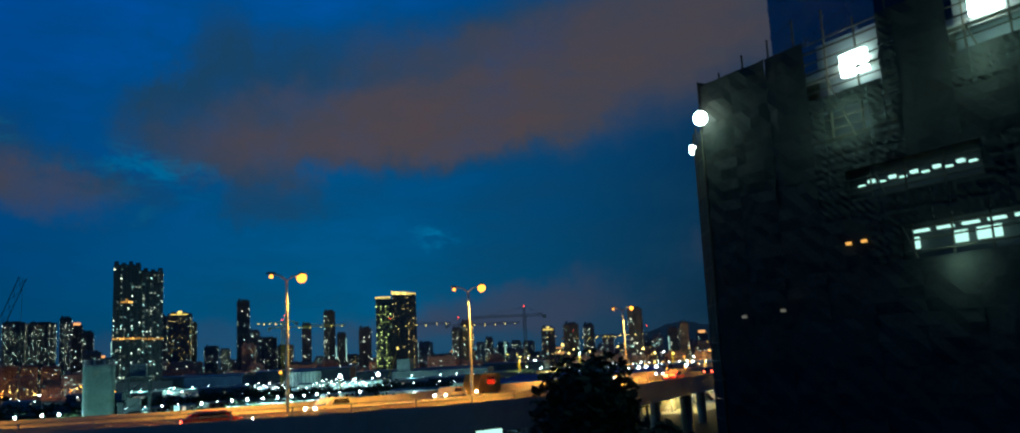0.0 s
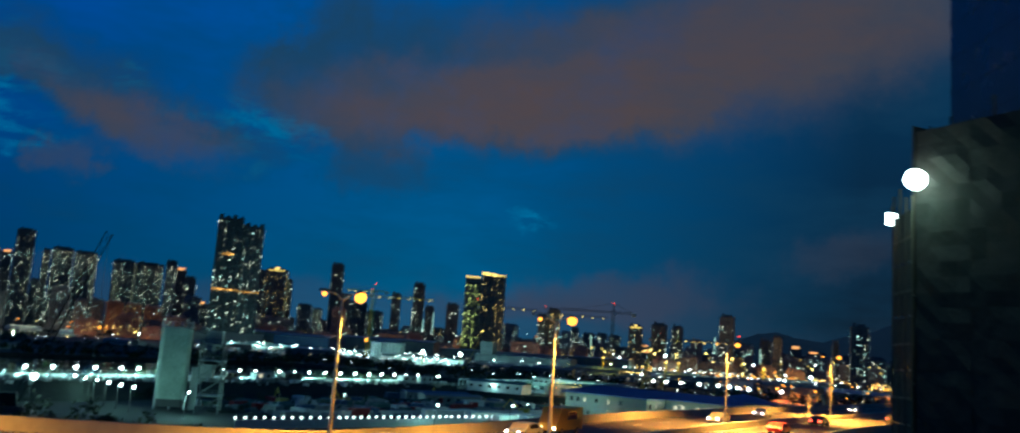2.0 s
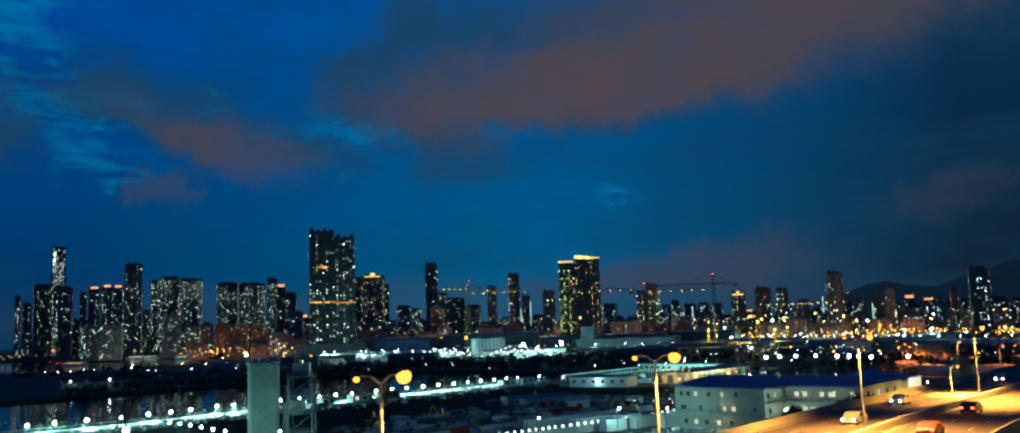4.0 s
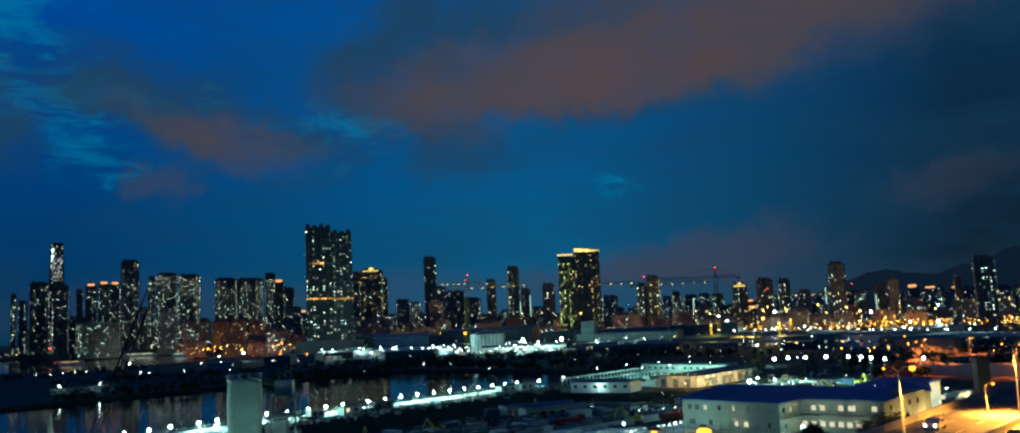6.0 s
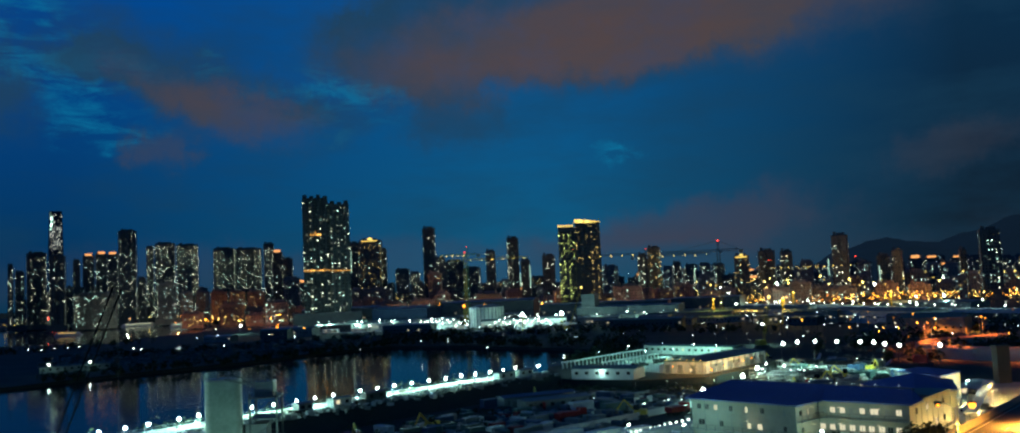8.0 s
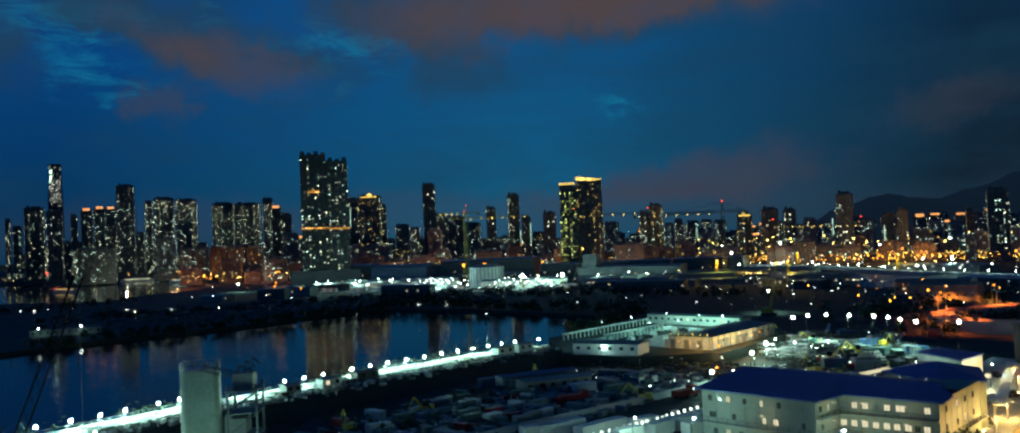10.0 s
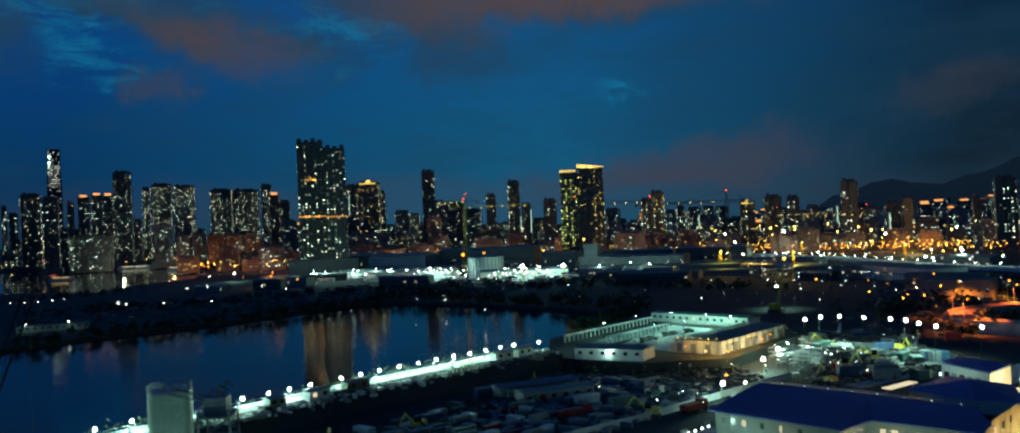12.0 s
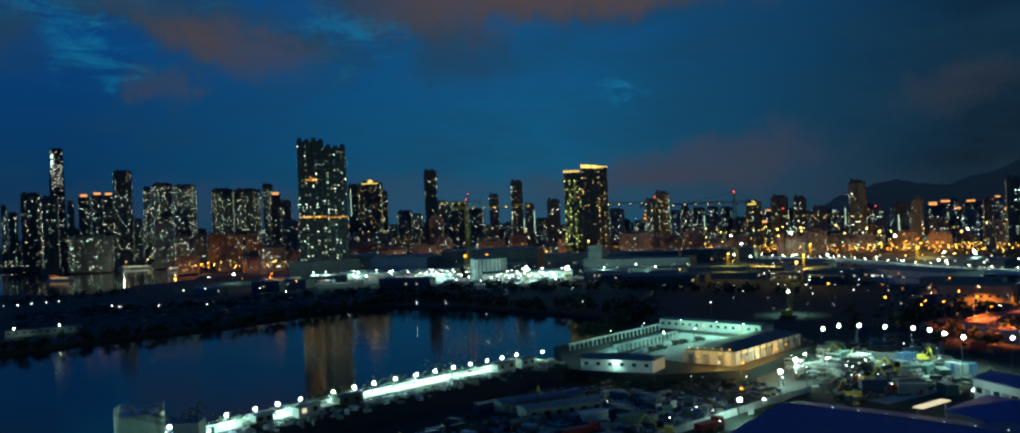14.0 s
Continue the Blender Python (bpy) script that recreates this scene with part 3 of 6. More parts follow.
def tower(x, y, w, h, look_key, d=None, turn=None, label=""):
    """A high-rise: a notched shaft on a podium, roof works, panes."""
    seed_count[0] += 1
    rng = random.Random(seed_count[0] * 7 + 3)
    odds, lit_mat, wall, text = LOOKS[look_key]
    d = d or max(12.0, w * 0.75)
    face = -math.atan2(x, y - 40.0)
    o = thing("tower_block", x, y, 0, face + (rng.uniform(-0.12, 0.12) if turn is None else turn), label or text, "building", "town towers")
    bays = max(2, int(w / 8)) if h > 40 else max(3, int(w / 3.4))
    part("shaft", notched(w, d, h, bays), wall, o)
    part("roof_slab", Build().box(0, 0, h, w * 0.96, d * 0.9, 0.7), wall, o)
    part("penthouse", Build().box(w * 0.08, 0, h + 0.7, w * 0.44, d * 0.5, 2.6), wall, o)
    part("water_tank", Build().box(-w * 0.28, d * 0.1, h + 0.7, w * 0.16, d * 0.3, 4.0), wall, o)
    if h > 60:
        part("podium", Build().box(0, -1, 0, w * 1.25, d * 1.2, 10), wall, o)
    lit, dark = Build(), Build()
    pane_grid(lit, dark, w, d, h, odds * 1.6, rng, pitch=2.9, size=(0.86, 1.05) if look_key != "f" else (1.4, 0.8), streak=0.16)
    for share, glow_mat in zip(shared_out(lit, rng), (lit_mat, win_cool if lit_mat is not win_cool else win_warm)):
        if share.f:
            tagged(part("window_light", share, glow_mat, o), kind="stuff")
    tagged(part("window_glass", dark, dark_pane, o), kind="stuff")
    if look_key == "c":
        part("crown", Build().box(0, -d * 0.3, h + 0.6, w * 0.55, d * 0.3, 4.0), crown_orange, o)
    if look_key == "g":
        part("crown", Build().ball((0, -d * 0.2, h + 1), w * 0.13, 10, 6).box(0, -d / 2 - 0.1, h - 1.8, w * 0.7, 0.3, 1.8), crown_glow, o)
    return o

tower(-981, 1437, 9, 110, "a")
tower(-942, 1404, 15, 96, "a")
tower(-977, 1501, 32, 132, "a")
tower(-816, 1308, 23, 113, "a")
tower(-846, 1407, 11, 110, "a")
tower(-933, 1588, 21, 128, "c")
tower(-915, 1599, 20, 131, "c")
tower(-898, 1609, 20, 130, "c")
tower(-828, 1534, 30, 165, "a")
tower(-808, 1545, 14, 81, "a")
tower(-888, 1729, 15, 148, "b")
tower(-863, 1742, 38, 154, "b")
tower(-826, 1760, 42, 150, "b")
tower(-722, 1532, 26, 88, "a")
tower(-742, 1744, 40, 138, "b")
tower(-700, 1761, 50, 136, "b")
tower(-704, 1430, 31, 68, "d")
tower(-656, 1398, 21, 49, "d")
tower(-634, 1408, 22, 50, "d")
tower(-604, 1400, 26, 49, "e")
tower(-579, 1411, 25, 48, "e")
tower(-552, 1422, 28, 46, "e")
tower(-796, 1379, 61, 54, "f")
tower(-645, 1729, 21, 142, "a")
tower(-527, 1453, 18, 109, "c")
tower(-512, 1459, 18, 98, "a")
tower(-489, 1414, 27, 65, "d")
tower(-409, 1492, 19, 120, "a")
tower(-377, 1480, 37, 122, "g")
tower(-359, 1495, 11, 107, "a")
tower(-335, 1305, 63, 40, "d")
tower(-440, 2000, 33, 86, "a")
tower(-393, 1908, 22, 76, "a")
tower(-255, 1357, 20, 128, "a")
tower(-234, 1328, 16, 81, "a")
tower(-224, 1228, 20, 57, "e")
tower(-310, 1923, 41, 96, "a")
tower(-302, 2127, 39, 86, "a")
tower(-158, 1320, 15, 87, "a")
tower(-126, 1328, 18, 105, "a")
tower(-109, 1334, 15, 72, "a")
tower(-70, 1247, 19, 74, "a")
tower(59, 1297, 14, 70, "b")
tower(74, 1286, 19, 79, "h")
tower(126, 1543, 14, 62, "a")
tower(188, 1939, 28, 64, "b")
tower(216, 1936, 24, 65, "b")
tower(243, 1933, 26, 63, "b")
tower(170, 1135, 19, 58, "g")
tower(208, 1180, 21, 64, "a")
tower(231, 1175, 15, 62, "a")
tower(268, 1062, 18, 74, "a")
tower(325, 1099, 15, 49, "a")
tower(324, 1047, 12, 53, "a")
tower(420, 1279, 18, 47, "c")
tower(505, 1461, 21, 40, "d")
tower(367, 979, 7, 49, "a")
tower(371, 923, 19, 66, "i")
tower(294, 792, 7, 24, "e")
tower(308, 1414, 20, 52, "d")
tower(358, 1298, 18, 46, "d")
tower(460, 1264, 20, 37, "d")
tower(18, 1748, 30, 66, "d")
tower(118, 1644, 18, 57, "d")

# the tall twin block with two bands of orange light
twin = thing("tower_block", -301, 958, 0, 0.305, "tall dark twin residential tower with orange light bands", "building", "town towers")
rng = random.Random(11)
lit, dark = Build(), Build()
for k, (cx, w, d, h) in enumerate(((0, 28, 24, 138), (25.2, 21.5, 22, 131))):
    bays = 4 if k == 0 else 3
    part("shaft", notched(w, d, h, bays, cx), facade_dark, twin)
    for i in range(bays):
        u = cx - w / 2 + (i + 0.5) * w / bays
        part("parapet_tower", Build().box(u, 0, h, w / bays * 0.6, d * 0.7, 3.6 if i % 2 == 0 else 2.2), facade_dark, twin)
    l2, d2 = Build(), Build()
    pane_grid(l2, d2, w, d, h, 0.24, rng, floor=3.1, pitch=3.2, streak=0.2, size=(0.88, 1.08))
    lit.add([(p[0] + cx, p[1], p[2]) for p in l2.v], l2.f)
    dark.add([(p[0] + cx, p[1], p[2]) for p in d2.v], d2.f)
for share, m in zip(shared_out(lit, rng, 0.35), (win_warm, win_cool)):
    tagged(part("window_light", share, m, twin), kind="stuff")
tagged(part("window_glass", dark, dark_pane, twin), kind="stuff")
b = Build()
for i in range(16):
    b.box(-12 + i * 3.1, -12.6, 60 if i < 9 else 59, 2.1, 0.3, 1.5)
for i in range(5):
    b.box(-5 + i * 2.4, -12.6, 97.5, 1.7, 0.3, 2.0 + 2.2 * (i == 2))
tagged(part("light_band", b, win_orange, twin, "orange refuge-floor light band"), kind="stuff")
part("podium", Build().box(10, -4, 0, 70, 40, 16), facade_pale, twin)
part("lift_core", Build().box(14.2, 0, 0, 7, 17, 132), facade_dark, twin)

# a pair with a curved golden crown
pair = thing("tower_block", -14, 1056, 0, 0.014, "dark tower pair with yellow-green windows and a curved golden crown", "building", "town towers")
rng = random.Random(23)
part("shaft", notched(19, 20, 99, 3, -23.1), facade_dark, pair)
part("shaft", notched(29, 24, 103, 5, 1.4), facade_dark, pair)
part("lift_core", Build().box(-13.4, 0, 0, 6, 16, 98), facade_dark, pair)
l2, d2 = Build(), Build()
pane_grid(l2, d2, 19, 20, 98, 0.42, rng, pitch=2.7, size=(1.2, 1.3), streak=0.3)
l3, d3 = Build(), Build()
pane_grid(l3, d3, 29, 24, 102, 0.24, rng, pitch=2.9, size=(0.8, 1.0), streak=0.15)
tagged(part("window_light", Build().add([(p[0] - 23.1, p[1], p[2]) for p in l2.v], l2.f), win_green, pair), kind="stuff")
tagged(part("window_light", Build().add([(p[0] + 1.4, p[1], p[2]) for p in l3.v], l3.f), win_gold, pair), kind="stuff")
both = Build().add([(p[0] - 23.1, p[1], p[2]) for p in d2.v], d2.f).add([(p[0] + 1.4, p[1], p[2]) for p in d3.v], d3.f)
tagged(part("window_glass", both, dark_pane, pair), kind="stuff")
b = Build()
for i in range(12):
    u = i / 11
    b.box(-12 + 26.5 * u, -10.8 - 1.5 * math.sin(math.pi * u), 103.2 - 1.5 * u, 2.3, 0.5, 2.4 + 1.6 * (1 - u))
for i in range(6):
    b.box(-31 + i * 3, -9.6, 99, 2.4, 0.4, 2.4)
part("crown", b, crown_glow, pair, "curved golden crown of light")

# the slender sky-high tower far away
far = thing("skyscraper", -2399, 3793, 0, 0.57, "slender glass skyscraper with a bright patterned top", "building")
b = Build()
poly = [(-20, -38), (20, -38), (30, -26), (30, 26), (20, 38), (-20, 38), (-30, 26), (-30, -26)]
b.prism(poly, 0, 330).prism([(x * 0.97, y * 0.97) for x, y in poly], 330, 470, 0.12)
part("shaft", b, glass_blue, far)
rng = random.Random(4)
b, b2 = Build(), Build()
for i in range(50):
    z = 40 + i * 8.4
    for c in range(9):
        u = -24 + c * 6
        inset = 0 if z < 330 else 0.0009 * (z - 330) * 38
        p = 0.85 if 300 < z < 400 else (0.25 if z < 300 else 0.4)
        if rng.random() < p:
            b.box(u * 0.9, -38.6 + inset, z, 4.0, 0.6, 4.2 if z > 300 else 2.5)
for k in range(10):
    b2.box(-20 + 4 * math.sin(k / 9 * 3.1), -38.8 + 1.5, 385 + k * 8, 7, 0.6, 7.4)
tagged(part("window_light", b, glow("dim_distant_windows", (0.9, 1.0, 0.92), 1.5, 0.85, False), far), kind="stuff")
part("light_pattern", b2, win_cool, far, "white light pattern")

# smaller blocks filling the town behind
rng = random.Random(77)
for i in range(150):
    a = radians(rng.uniform(-36, 25))
    r = rng.uniform(1450, 2700)
    x, y = r * math.sin(a), 48 + r * math.cos(a)
    if BAY[0][0] < x < -420 and y < 1500:
        continue
    h = 30 + (r - 1400) * 0.018 + rng.uniform(-8, 16) + (18 if a < -0.3 else 0)
    tower(x, y, rng.uniform(18, 46), h, rng.choice("aaabdddch"))
# low blocks along the far waterfronts
for i in range(46):
    u = i / 45
    x, y = -560 + 1060 * u, 1190 - 160 * u + rng.uniform(-40, 60)
    tower(x, y, rng.uniform(18, 34), rng.uniform(14, 30), rng.choice("ddefed"))
# upright white light strips of some towers, each set on an added mast
for x, y, z, h in ((-399, 1440, 70, 34), (-100, 1300, 34, 30), (-114, 1296, 36, 18), (244, 1020, 30, 18), (292, 1005, 22, 16), (-470, 1440, 60, 22), (120, 1200, 30, 16)):
    o = thing("light_mast", x, y, 0, -math.atan2(x, y - 40.0), "upright white tower light strip on an added slim mast", "light", "light strips")
    part("mast", Build().box(0, 0.6, 0, 0.5, 0.5, z + h), steel_dark, o)
    part("light_strip", Build().box(0, 0, z, 0.8, 0.4, h), tube_light, o)

def lattice(b, a, c, w, n, r=0.12):
    """A square truss from a to c."""
    a, c = Vector(a), Vector(c)
    d = (c - a).normalized()
    u = d.cross((0, 0, 1) if abs(d.z) < 0.9 else (1, 0, 0)).normalized() * w / 2
    v = d.cross(u).normalized() * w / 2
    corners = (u + v, u - v, -u - v, -u + v)
    for k in corners:
        b.tube(a + k, c + k, r, n=4)
    for i in range(n):
        p, q = a.lerp(c, i / n), a.lerp(c, (i + 1) / n)
        for j in range(4):
            b.tube(p + corners[j], q + corners[(j + 1) % 4], r * 0.6, n=3)
    return b


# ---------------------------------------------------------------- the netted building at the start
netted = thing("scaffolded_building", 0, 0, 0, 0, "dark building wrapped in bamboo scaffold and netting, lit inside", "building")
FX, FY0, FY1, FZ = 14.2, -34.0, 11.5, 25.6
netted.matrix_basis = Matrix.Translation((13.6, 12.6, 0)) @ Matrix.Rotation(radians(25), 4, "Z") @ Matrix.Translation((-13.6, -12.6, 0))
b = Build()
b.box(FX + 11.2, (FY0 + FY1) / 2, 0, 20, FY1 - FY0 - 1.6, FZ - 1.0)
part("core", b, concrete, netted)
for k in range(8):
    part("floor_slab", Build().box(FX + 0.9, (FY0 + FY1) / 2, 1.2 + k * 3.2, 1.8, FY1 - FY0 - 0.6, 0.35), concrete, netted)
# poles of the scaffold
rng = random.Random(3)


def pole(p, q, r=0.045):
    part("pole", Build().tube(p, q, r, n=5), bamboo, netted)


y = FY0
while y < FY1 + 0.4:
    pole((FX - 0.45 + rng.uniform(-0.05, 0.05), y, 0), (FX - 0.45, y + rng.uniform(-0.1, 0.1), FZ + rng.uniform(-0.1, 0.9)))
    y += 1.5
z = 1.0
while z < FZ:
    pole((FX - 0.5, FY0, z), (FX - 0.5, FY1 + 0.6, z + rng.uniform(-0.1, 0.1)), 0.04)
    pole((FX - 0.6, FY1 + 0.5, z + 0.05), (FX + 20, FY1 + 0.5, z + 0.05), 0.04)
    z += 1.25
for k in range(13):
    x = FX + k * 1.6
    pole((x, FY1 + 0.55, 0), (x, FY1 + 0.55, FZ + rng.uniform(-0.1, 0.8)))
for k in range(7):
    y0 = FY0 + k * 6.0
    pole((FX - 0.55, y0, 1), (FX - 0.55, min(y0 + 9, FY1), FZ - 2), 0.04)
# net sheets, hung in bays with openings where light comes out
OPEN = [(2.7, 5.5, 22.5, 24.9), (-3.4, -0.6, 22.6, 24.9), (-0.6, 4.6, 18.6, 19.3), (-2.2, 2.5, 15.9, 16.9), (3.4, 5.2, 21.2, 22.2)]


def net_bay(y0, y1, z0, z1, seed):
    r = random.Random(seed)
    n = Build()
    steps = 4
    for i in range(steps):
        for j in range(steps):
            q = []
            for a, c in ((0, 0), (1, 0), (1, 1), (0, 1)):
                u, w = (i + a) / steps, (j + c) / steps
                sag = 0.05 * math.sin(math.pi * u) * math.sin(math.pi * w) + 0.12 * noise.noise((y0 * 3 + u * 4, z0 * 3 + w * 4, 1.7))
                q.append((FX - 0.62 - sag, y0 + (y1 - y0) * u, z0 + (z1 - z0) * w))
            n.quad(*q)
    return n


k = 0
y = FY0
while y < FY1:
    z = 0.5
    while z < FZ - 0.5:
        y1, z1 = min(y + 2.13, FY1 + 0.6), min(z + 1.93, FZ + 0.3)
        if not any(y < o[1] and y1 > o[0] and z < o[3] and z1 > o[2] for o in OPEN):
            part("net_sheet", net_bay(y, y1, z, z1, k), net_mat, netted)
            k += 1
        else:
            for a in range(3):
                for c in range(3):
                    ya, za = y + (y1 - y) * a / 3, z + (z1 - z) * c / 3
                    yb, zb = ya + (y1 - y) / 3, za + (z1 - z) / 3
                    if not any(ya < o[1] - 0.2 and yb > o[0] + 0.2 and za < o[3] - 0.2 and zb > o[2] + 0.2 for o in OPEN):
                        part("net_sheet", net_bay(ya, yb, za, zb, k), net_mat, netted)
        z += 1.9
    y += 2.1
b = Build()
for i in range(8):
    for j in range(9):
        x0, z0 = FX - 0.6 + i * 2.6, 0.5 + j * 2.78
        b.quad((x0, FY1 + 0.75, z0), (x0 + 2.55, FY1 + 0.72, z0), (x0 + 2.55, FY1 + 0.8, z0 + 2.75), (x0, FY1 + 0.76, z0 + 2.75))
part("net_sheet", b, net_mat, netted)
for (y0, y1, z0, z1), hot in zip(OPEN, (1, 1, 0, 0, 0)):
    inner = Build().box(FX + 0.25, (y0 + y1) / 2, z0 - 0.3, 0.1, y1 - y0 + 0.8, z1 - z0 + 0.6)
    part("inner_wall", inner, hut_grey if hot else steel_dark, netted)
    zz = z0 - 0.3
    while zz < z1 + 0.4:
        pole((FX - 0.52, y0 - 0.7, zz), (FX - 0.52, y1 + 0.7, zz + rng.uniform(-0.05, 0.05)), 0.035)
        zz += 0.42
for y0, z0, r in ((3.9, 23.9, 0.52), (-1.6, 24.4, 0.5)):
    part("work_light", Build().box(FX - 0.12, y0, z0 - r, 0.25, r * 2.2, r * 1.7), work_lamp, netted, "glaring white floodlight")
part("work_light", Build().ball((FX - 1.05, 11.75, 23.55), 0.34, 12, 8), work_lamp, netted, "glaring white floodlight")
# a narrower bay of scaffold past the corner, turned a little away
def wing_at(u):
    return 13.56 + 1.25 * u, 12.2 + 1.85 * u


for j in range(13):
    for i in range(3):
        (x0, y0), (x1, y1) = wing_at(i / 3), wing_at(i / 3 + 0.32)
        z0, sag = 0.4 + 1.72 * j, 0.08 * noise.noise((i, j, 3))
        wing = Build().quad((x0 + sag, y0, z0), (x1, y1, z0), (x1 + sag, y1, z0 + 1.68), (x0, y0, z0 + 1.68))
        part("net_sheet", wing, net_mat, netted)
part("wing_core", Build().prism([(14.4, 12.6), (15.3, 13.8), (34, 13.8), (34, 12.6)], 0, 22.2), concrete, netted)
for k in range(12):
    pole((14.85 + k * 1.6, 14.1, 0), (14.85 + k * 1.6, 14.1, 22.9 + rng.uniform(-0.2, 0.5)))
for k in range(4):
    pole((*wing_at(k / 3), 0), (*wing_at(k / 3), 23.2 + rng.uniform(-0.2, 0.6)))
for k in range(13):
    pole((*wing_at(0), 1.2 + 1.72 * k), (*wing_at(1), 1.2 + 1.72 * k), 0.04)
part("work_light", Build().box(14.86, 14.22, 22.55, 0.24, 0.24, 0.4), work_lamp, netted, "small white lamp")
pole((14.86, 14.1, 22.2), (14.86, 14.2, 23.2), 0.04)
for k in range(11):
    part("tube_light", Build().box(FX - 0.1, -0.4 + k * 0.46, 18.8 + 0.12 * (k % 2), 0.12, 0.26, 0.12), tube_light, netted, "fluorescent tube")
for k in range(5):
    part("tube_light", Build().box(FX - 0.1, -1.9 + k * 0.95, 16.72, 0.12, 0.6, 0.1), tube_light, netted, "fluorescent tube")
for y0, w in ((-0.6, 0.85), (0.45, 0.5), (-1.9, 0.3), (2.2, 0.25)):
    part("lit_opening", Build().box(FX - 0.05, y0, 16.15, 0.1, w, 0.42), tube_light, netted)
for y0, z0, m in ((4.6, 16.6, win_orange), (3.9, 16.6, win_orange), (10.4, 14.2, dim_glow), (8.2, 14.3, dim_glow)):
    part("small_light", Build().box(FX - 0.75, y0, z0, 0.08, 0.22, 0.12), m, netted)

for at, w in (((FX - 1.7, 11.6, 22.9), 90.0), ((FX - 1.6, 4.0, 21.6), 100.0), ((FX - 1.6, -1.6, 22.4), 100.0), ((FX - 1.3, 0.2, 15.4), 40.0)):
    bulb(netted, at, (0.55, 1.0, 0.80), w, 0.15)

tall = thing("tower_block", 50.2, 47, 0, 0.0, "tall dark blue glass-clad tower beside the scaffold", "building")
part("shaft", Build().box(0, 0, 0, 26, 20, 95), glass_blue, tall)
for k in range(31):
    part("spandrel", Build().box(0, 0, 3 * k + 2.2, 26.08, 20.08, 0.5), glass_blue, tall)

# ---------------------------------------------------------------- trees
def leaf_cloud(blobs, count, size, seed):
    """Many small leaf blades scattered through a few lumps."""
    r = random.Random(seed)
    b = Build()
    for cx, cy, cz, rad in blobs:
        for _ in range(count):
            v = Vector((r.gauss(0, 1), r.gauss(0, 1), r.gauss(0, 0.8))).normalized() * rad * (r.random() ** 0.45)
            p = Vector((cx, cy, cz)) + v
            s = size * r.uniform(0.6, 1.4)
            u = Vector((r.uniform(-1, 1), r.uniform(-1, 1), r.uniform(-0.6, 0.6))).normalized() * s
            w = u.cross((r.uniform(-1, 1), r.uniform(-1, 1), 1)).normalized() * s * 0.55
            b.quad(p - u, p + w, p + u, p - w)
    return b


def tree(x, y, h, spread, seed, label, count=260, size=0.22, mat=leaf, group=""):
    r = random.Random(seed)
    o = thing("tree", x, y, 0, r.uniform(0, 6), label, "tree", group)
    t = Build().tube((0, 0, 0), (0.1, 0.05, h * 0.35), h * 0.035, h * 0.026).tube((0.1, 0.05, h * 0.35), (0, 0, h * 0.75), h * 0.026, h * 0.01)
    blobs = []
    for i in range(9):
        a, e = i * 2.4, h * (0.45 + 0.5 * (i % 5) / 5)
        rr = spread * (0.75 - 0.4 * (i % 5) / 5)
        q = (rr * math.cos(a), rr * math.sin(a), e)
        t.tube((0, 0, e * 0.7), q, h * 0.012, h * 0.005, 5)
        blobs.append((*q, spread * r.uniform(0.35, 0.55)))
    blobs.append((0, 0, h * 0.88, spread * 0.45))
    part("trunk", t, bark, o)
    part("crown", leaf_cloud(blobs, count, size, seed), mat, o)
    return o


tree(8.0, 13.0, 12.7, 4.6, 1, "dark leafy street tree beside the elevated road", 900, 0.26, leaf_dark)
tree(13.8, 21.0, 8.6, 3.4, 2, "low dark leafy tree by the scaffolded building", 400, 0.26, leaf_dark)

# ---------------------------------------------------------------- silo and its steel frame
site_lamp(-60, 164, 5, 0.3, "yard lamps", "white yard lamp before the silo", 0.0, None, 2200.0)
silo = thing("silo_plant", -69.4, 181.6, 0, 0.35, "pale ribbed concrete-plant silo block with rooftop vents", "silo")
b = Build()
poly = []
for cx, cy, a0 in ((2.0, 1.6, 0), (-2.0, 1.6, 1), (-2.0, -1.6, 2), (2.0, -1.6, 3)):
    for i in range(6):
        t = (a0 + i / 5) * math.pi / 2
        poly.append((cx + 1.2 * math.cos(t), cy + 1.2 * math.sin(t)))
b.prism(poly, 2.2, 17.2)
part("drum", b, silo_mat, silo)
part("roof_slab", Build().prism([(x * 0.98, y * 0.98) for x, y in poly], 17.2, 17.5), steel, silo)
for i in range(4):
    part("roof_vent", Build().tube((-3 + i * 2, -1 + i % 2, 17.4), (-3 + i * 2, -1 + i % 2, 18.6), 0.35, 0.3), steel, silo)
for sx in range(-2, 3):
    for sy in (-2.82, 2.82):
        part("rib", Build().box(sx * 1.05, sy, 3.0, 0.16, 0.1, 14.2), silo_mat, silo)
b = Build()
for i in range(24):
    x, y = poly[i][0] * 0.97, poly[i][1] * 0.97
    b.tube((x, y, 17.4), (x, y, 18.5), 0.04, n=4)
    b.tube((x, y, 18.5), (poly[(i + 1) % 24][0] * 0.97, poly[(i + 1) % 24][1] * 0.97, 18.5), 0.04, n=4)
part("guard_rail", b, steel, silo)
for sx in (-3.0, 0, 3.0):
    for sy in (-2.3, 2.3):
        part("leg", Build().box(sx, sy, 0, 0.5, 0.5, 3.2), steel, silo)
part("hopper_skirt", Build().prism([(x * 0.96, y * 0.96) for x, y in poly], 0.6, 2.2), steel_dark, silo)
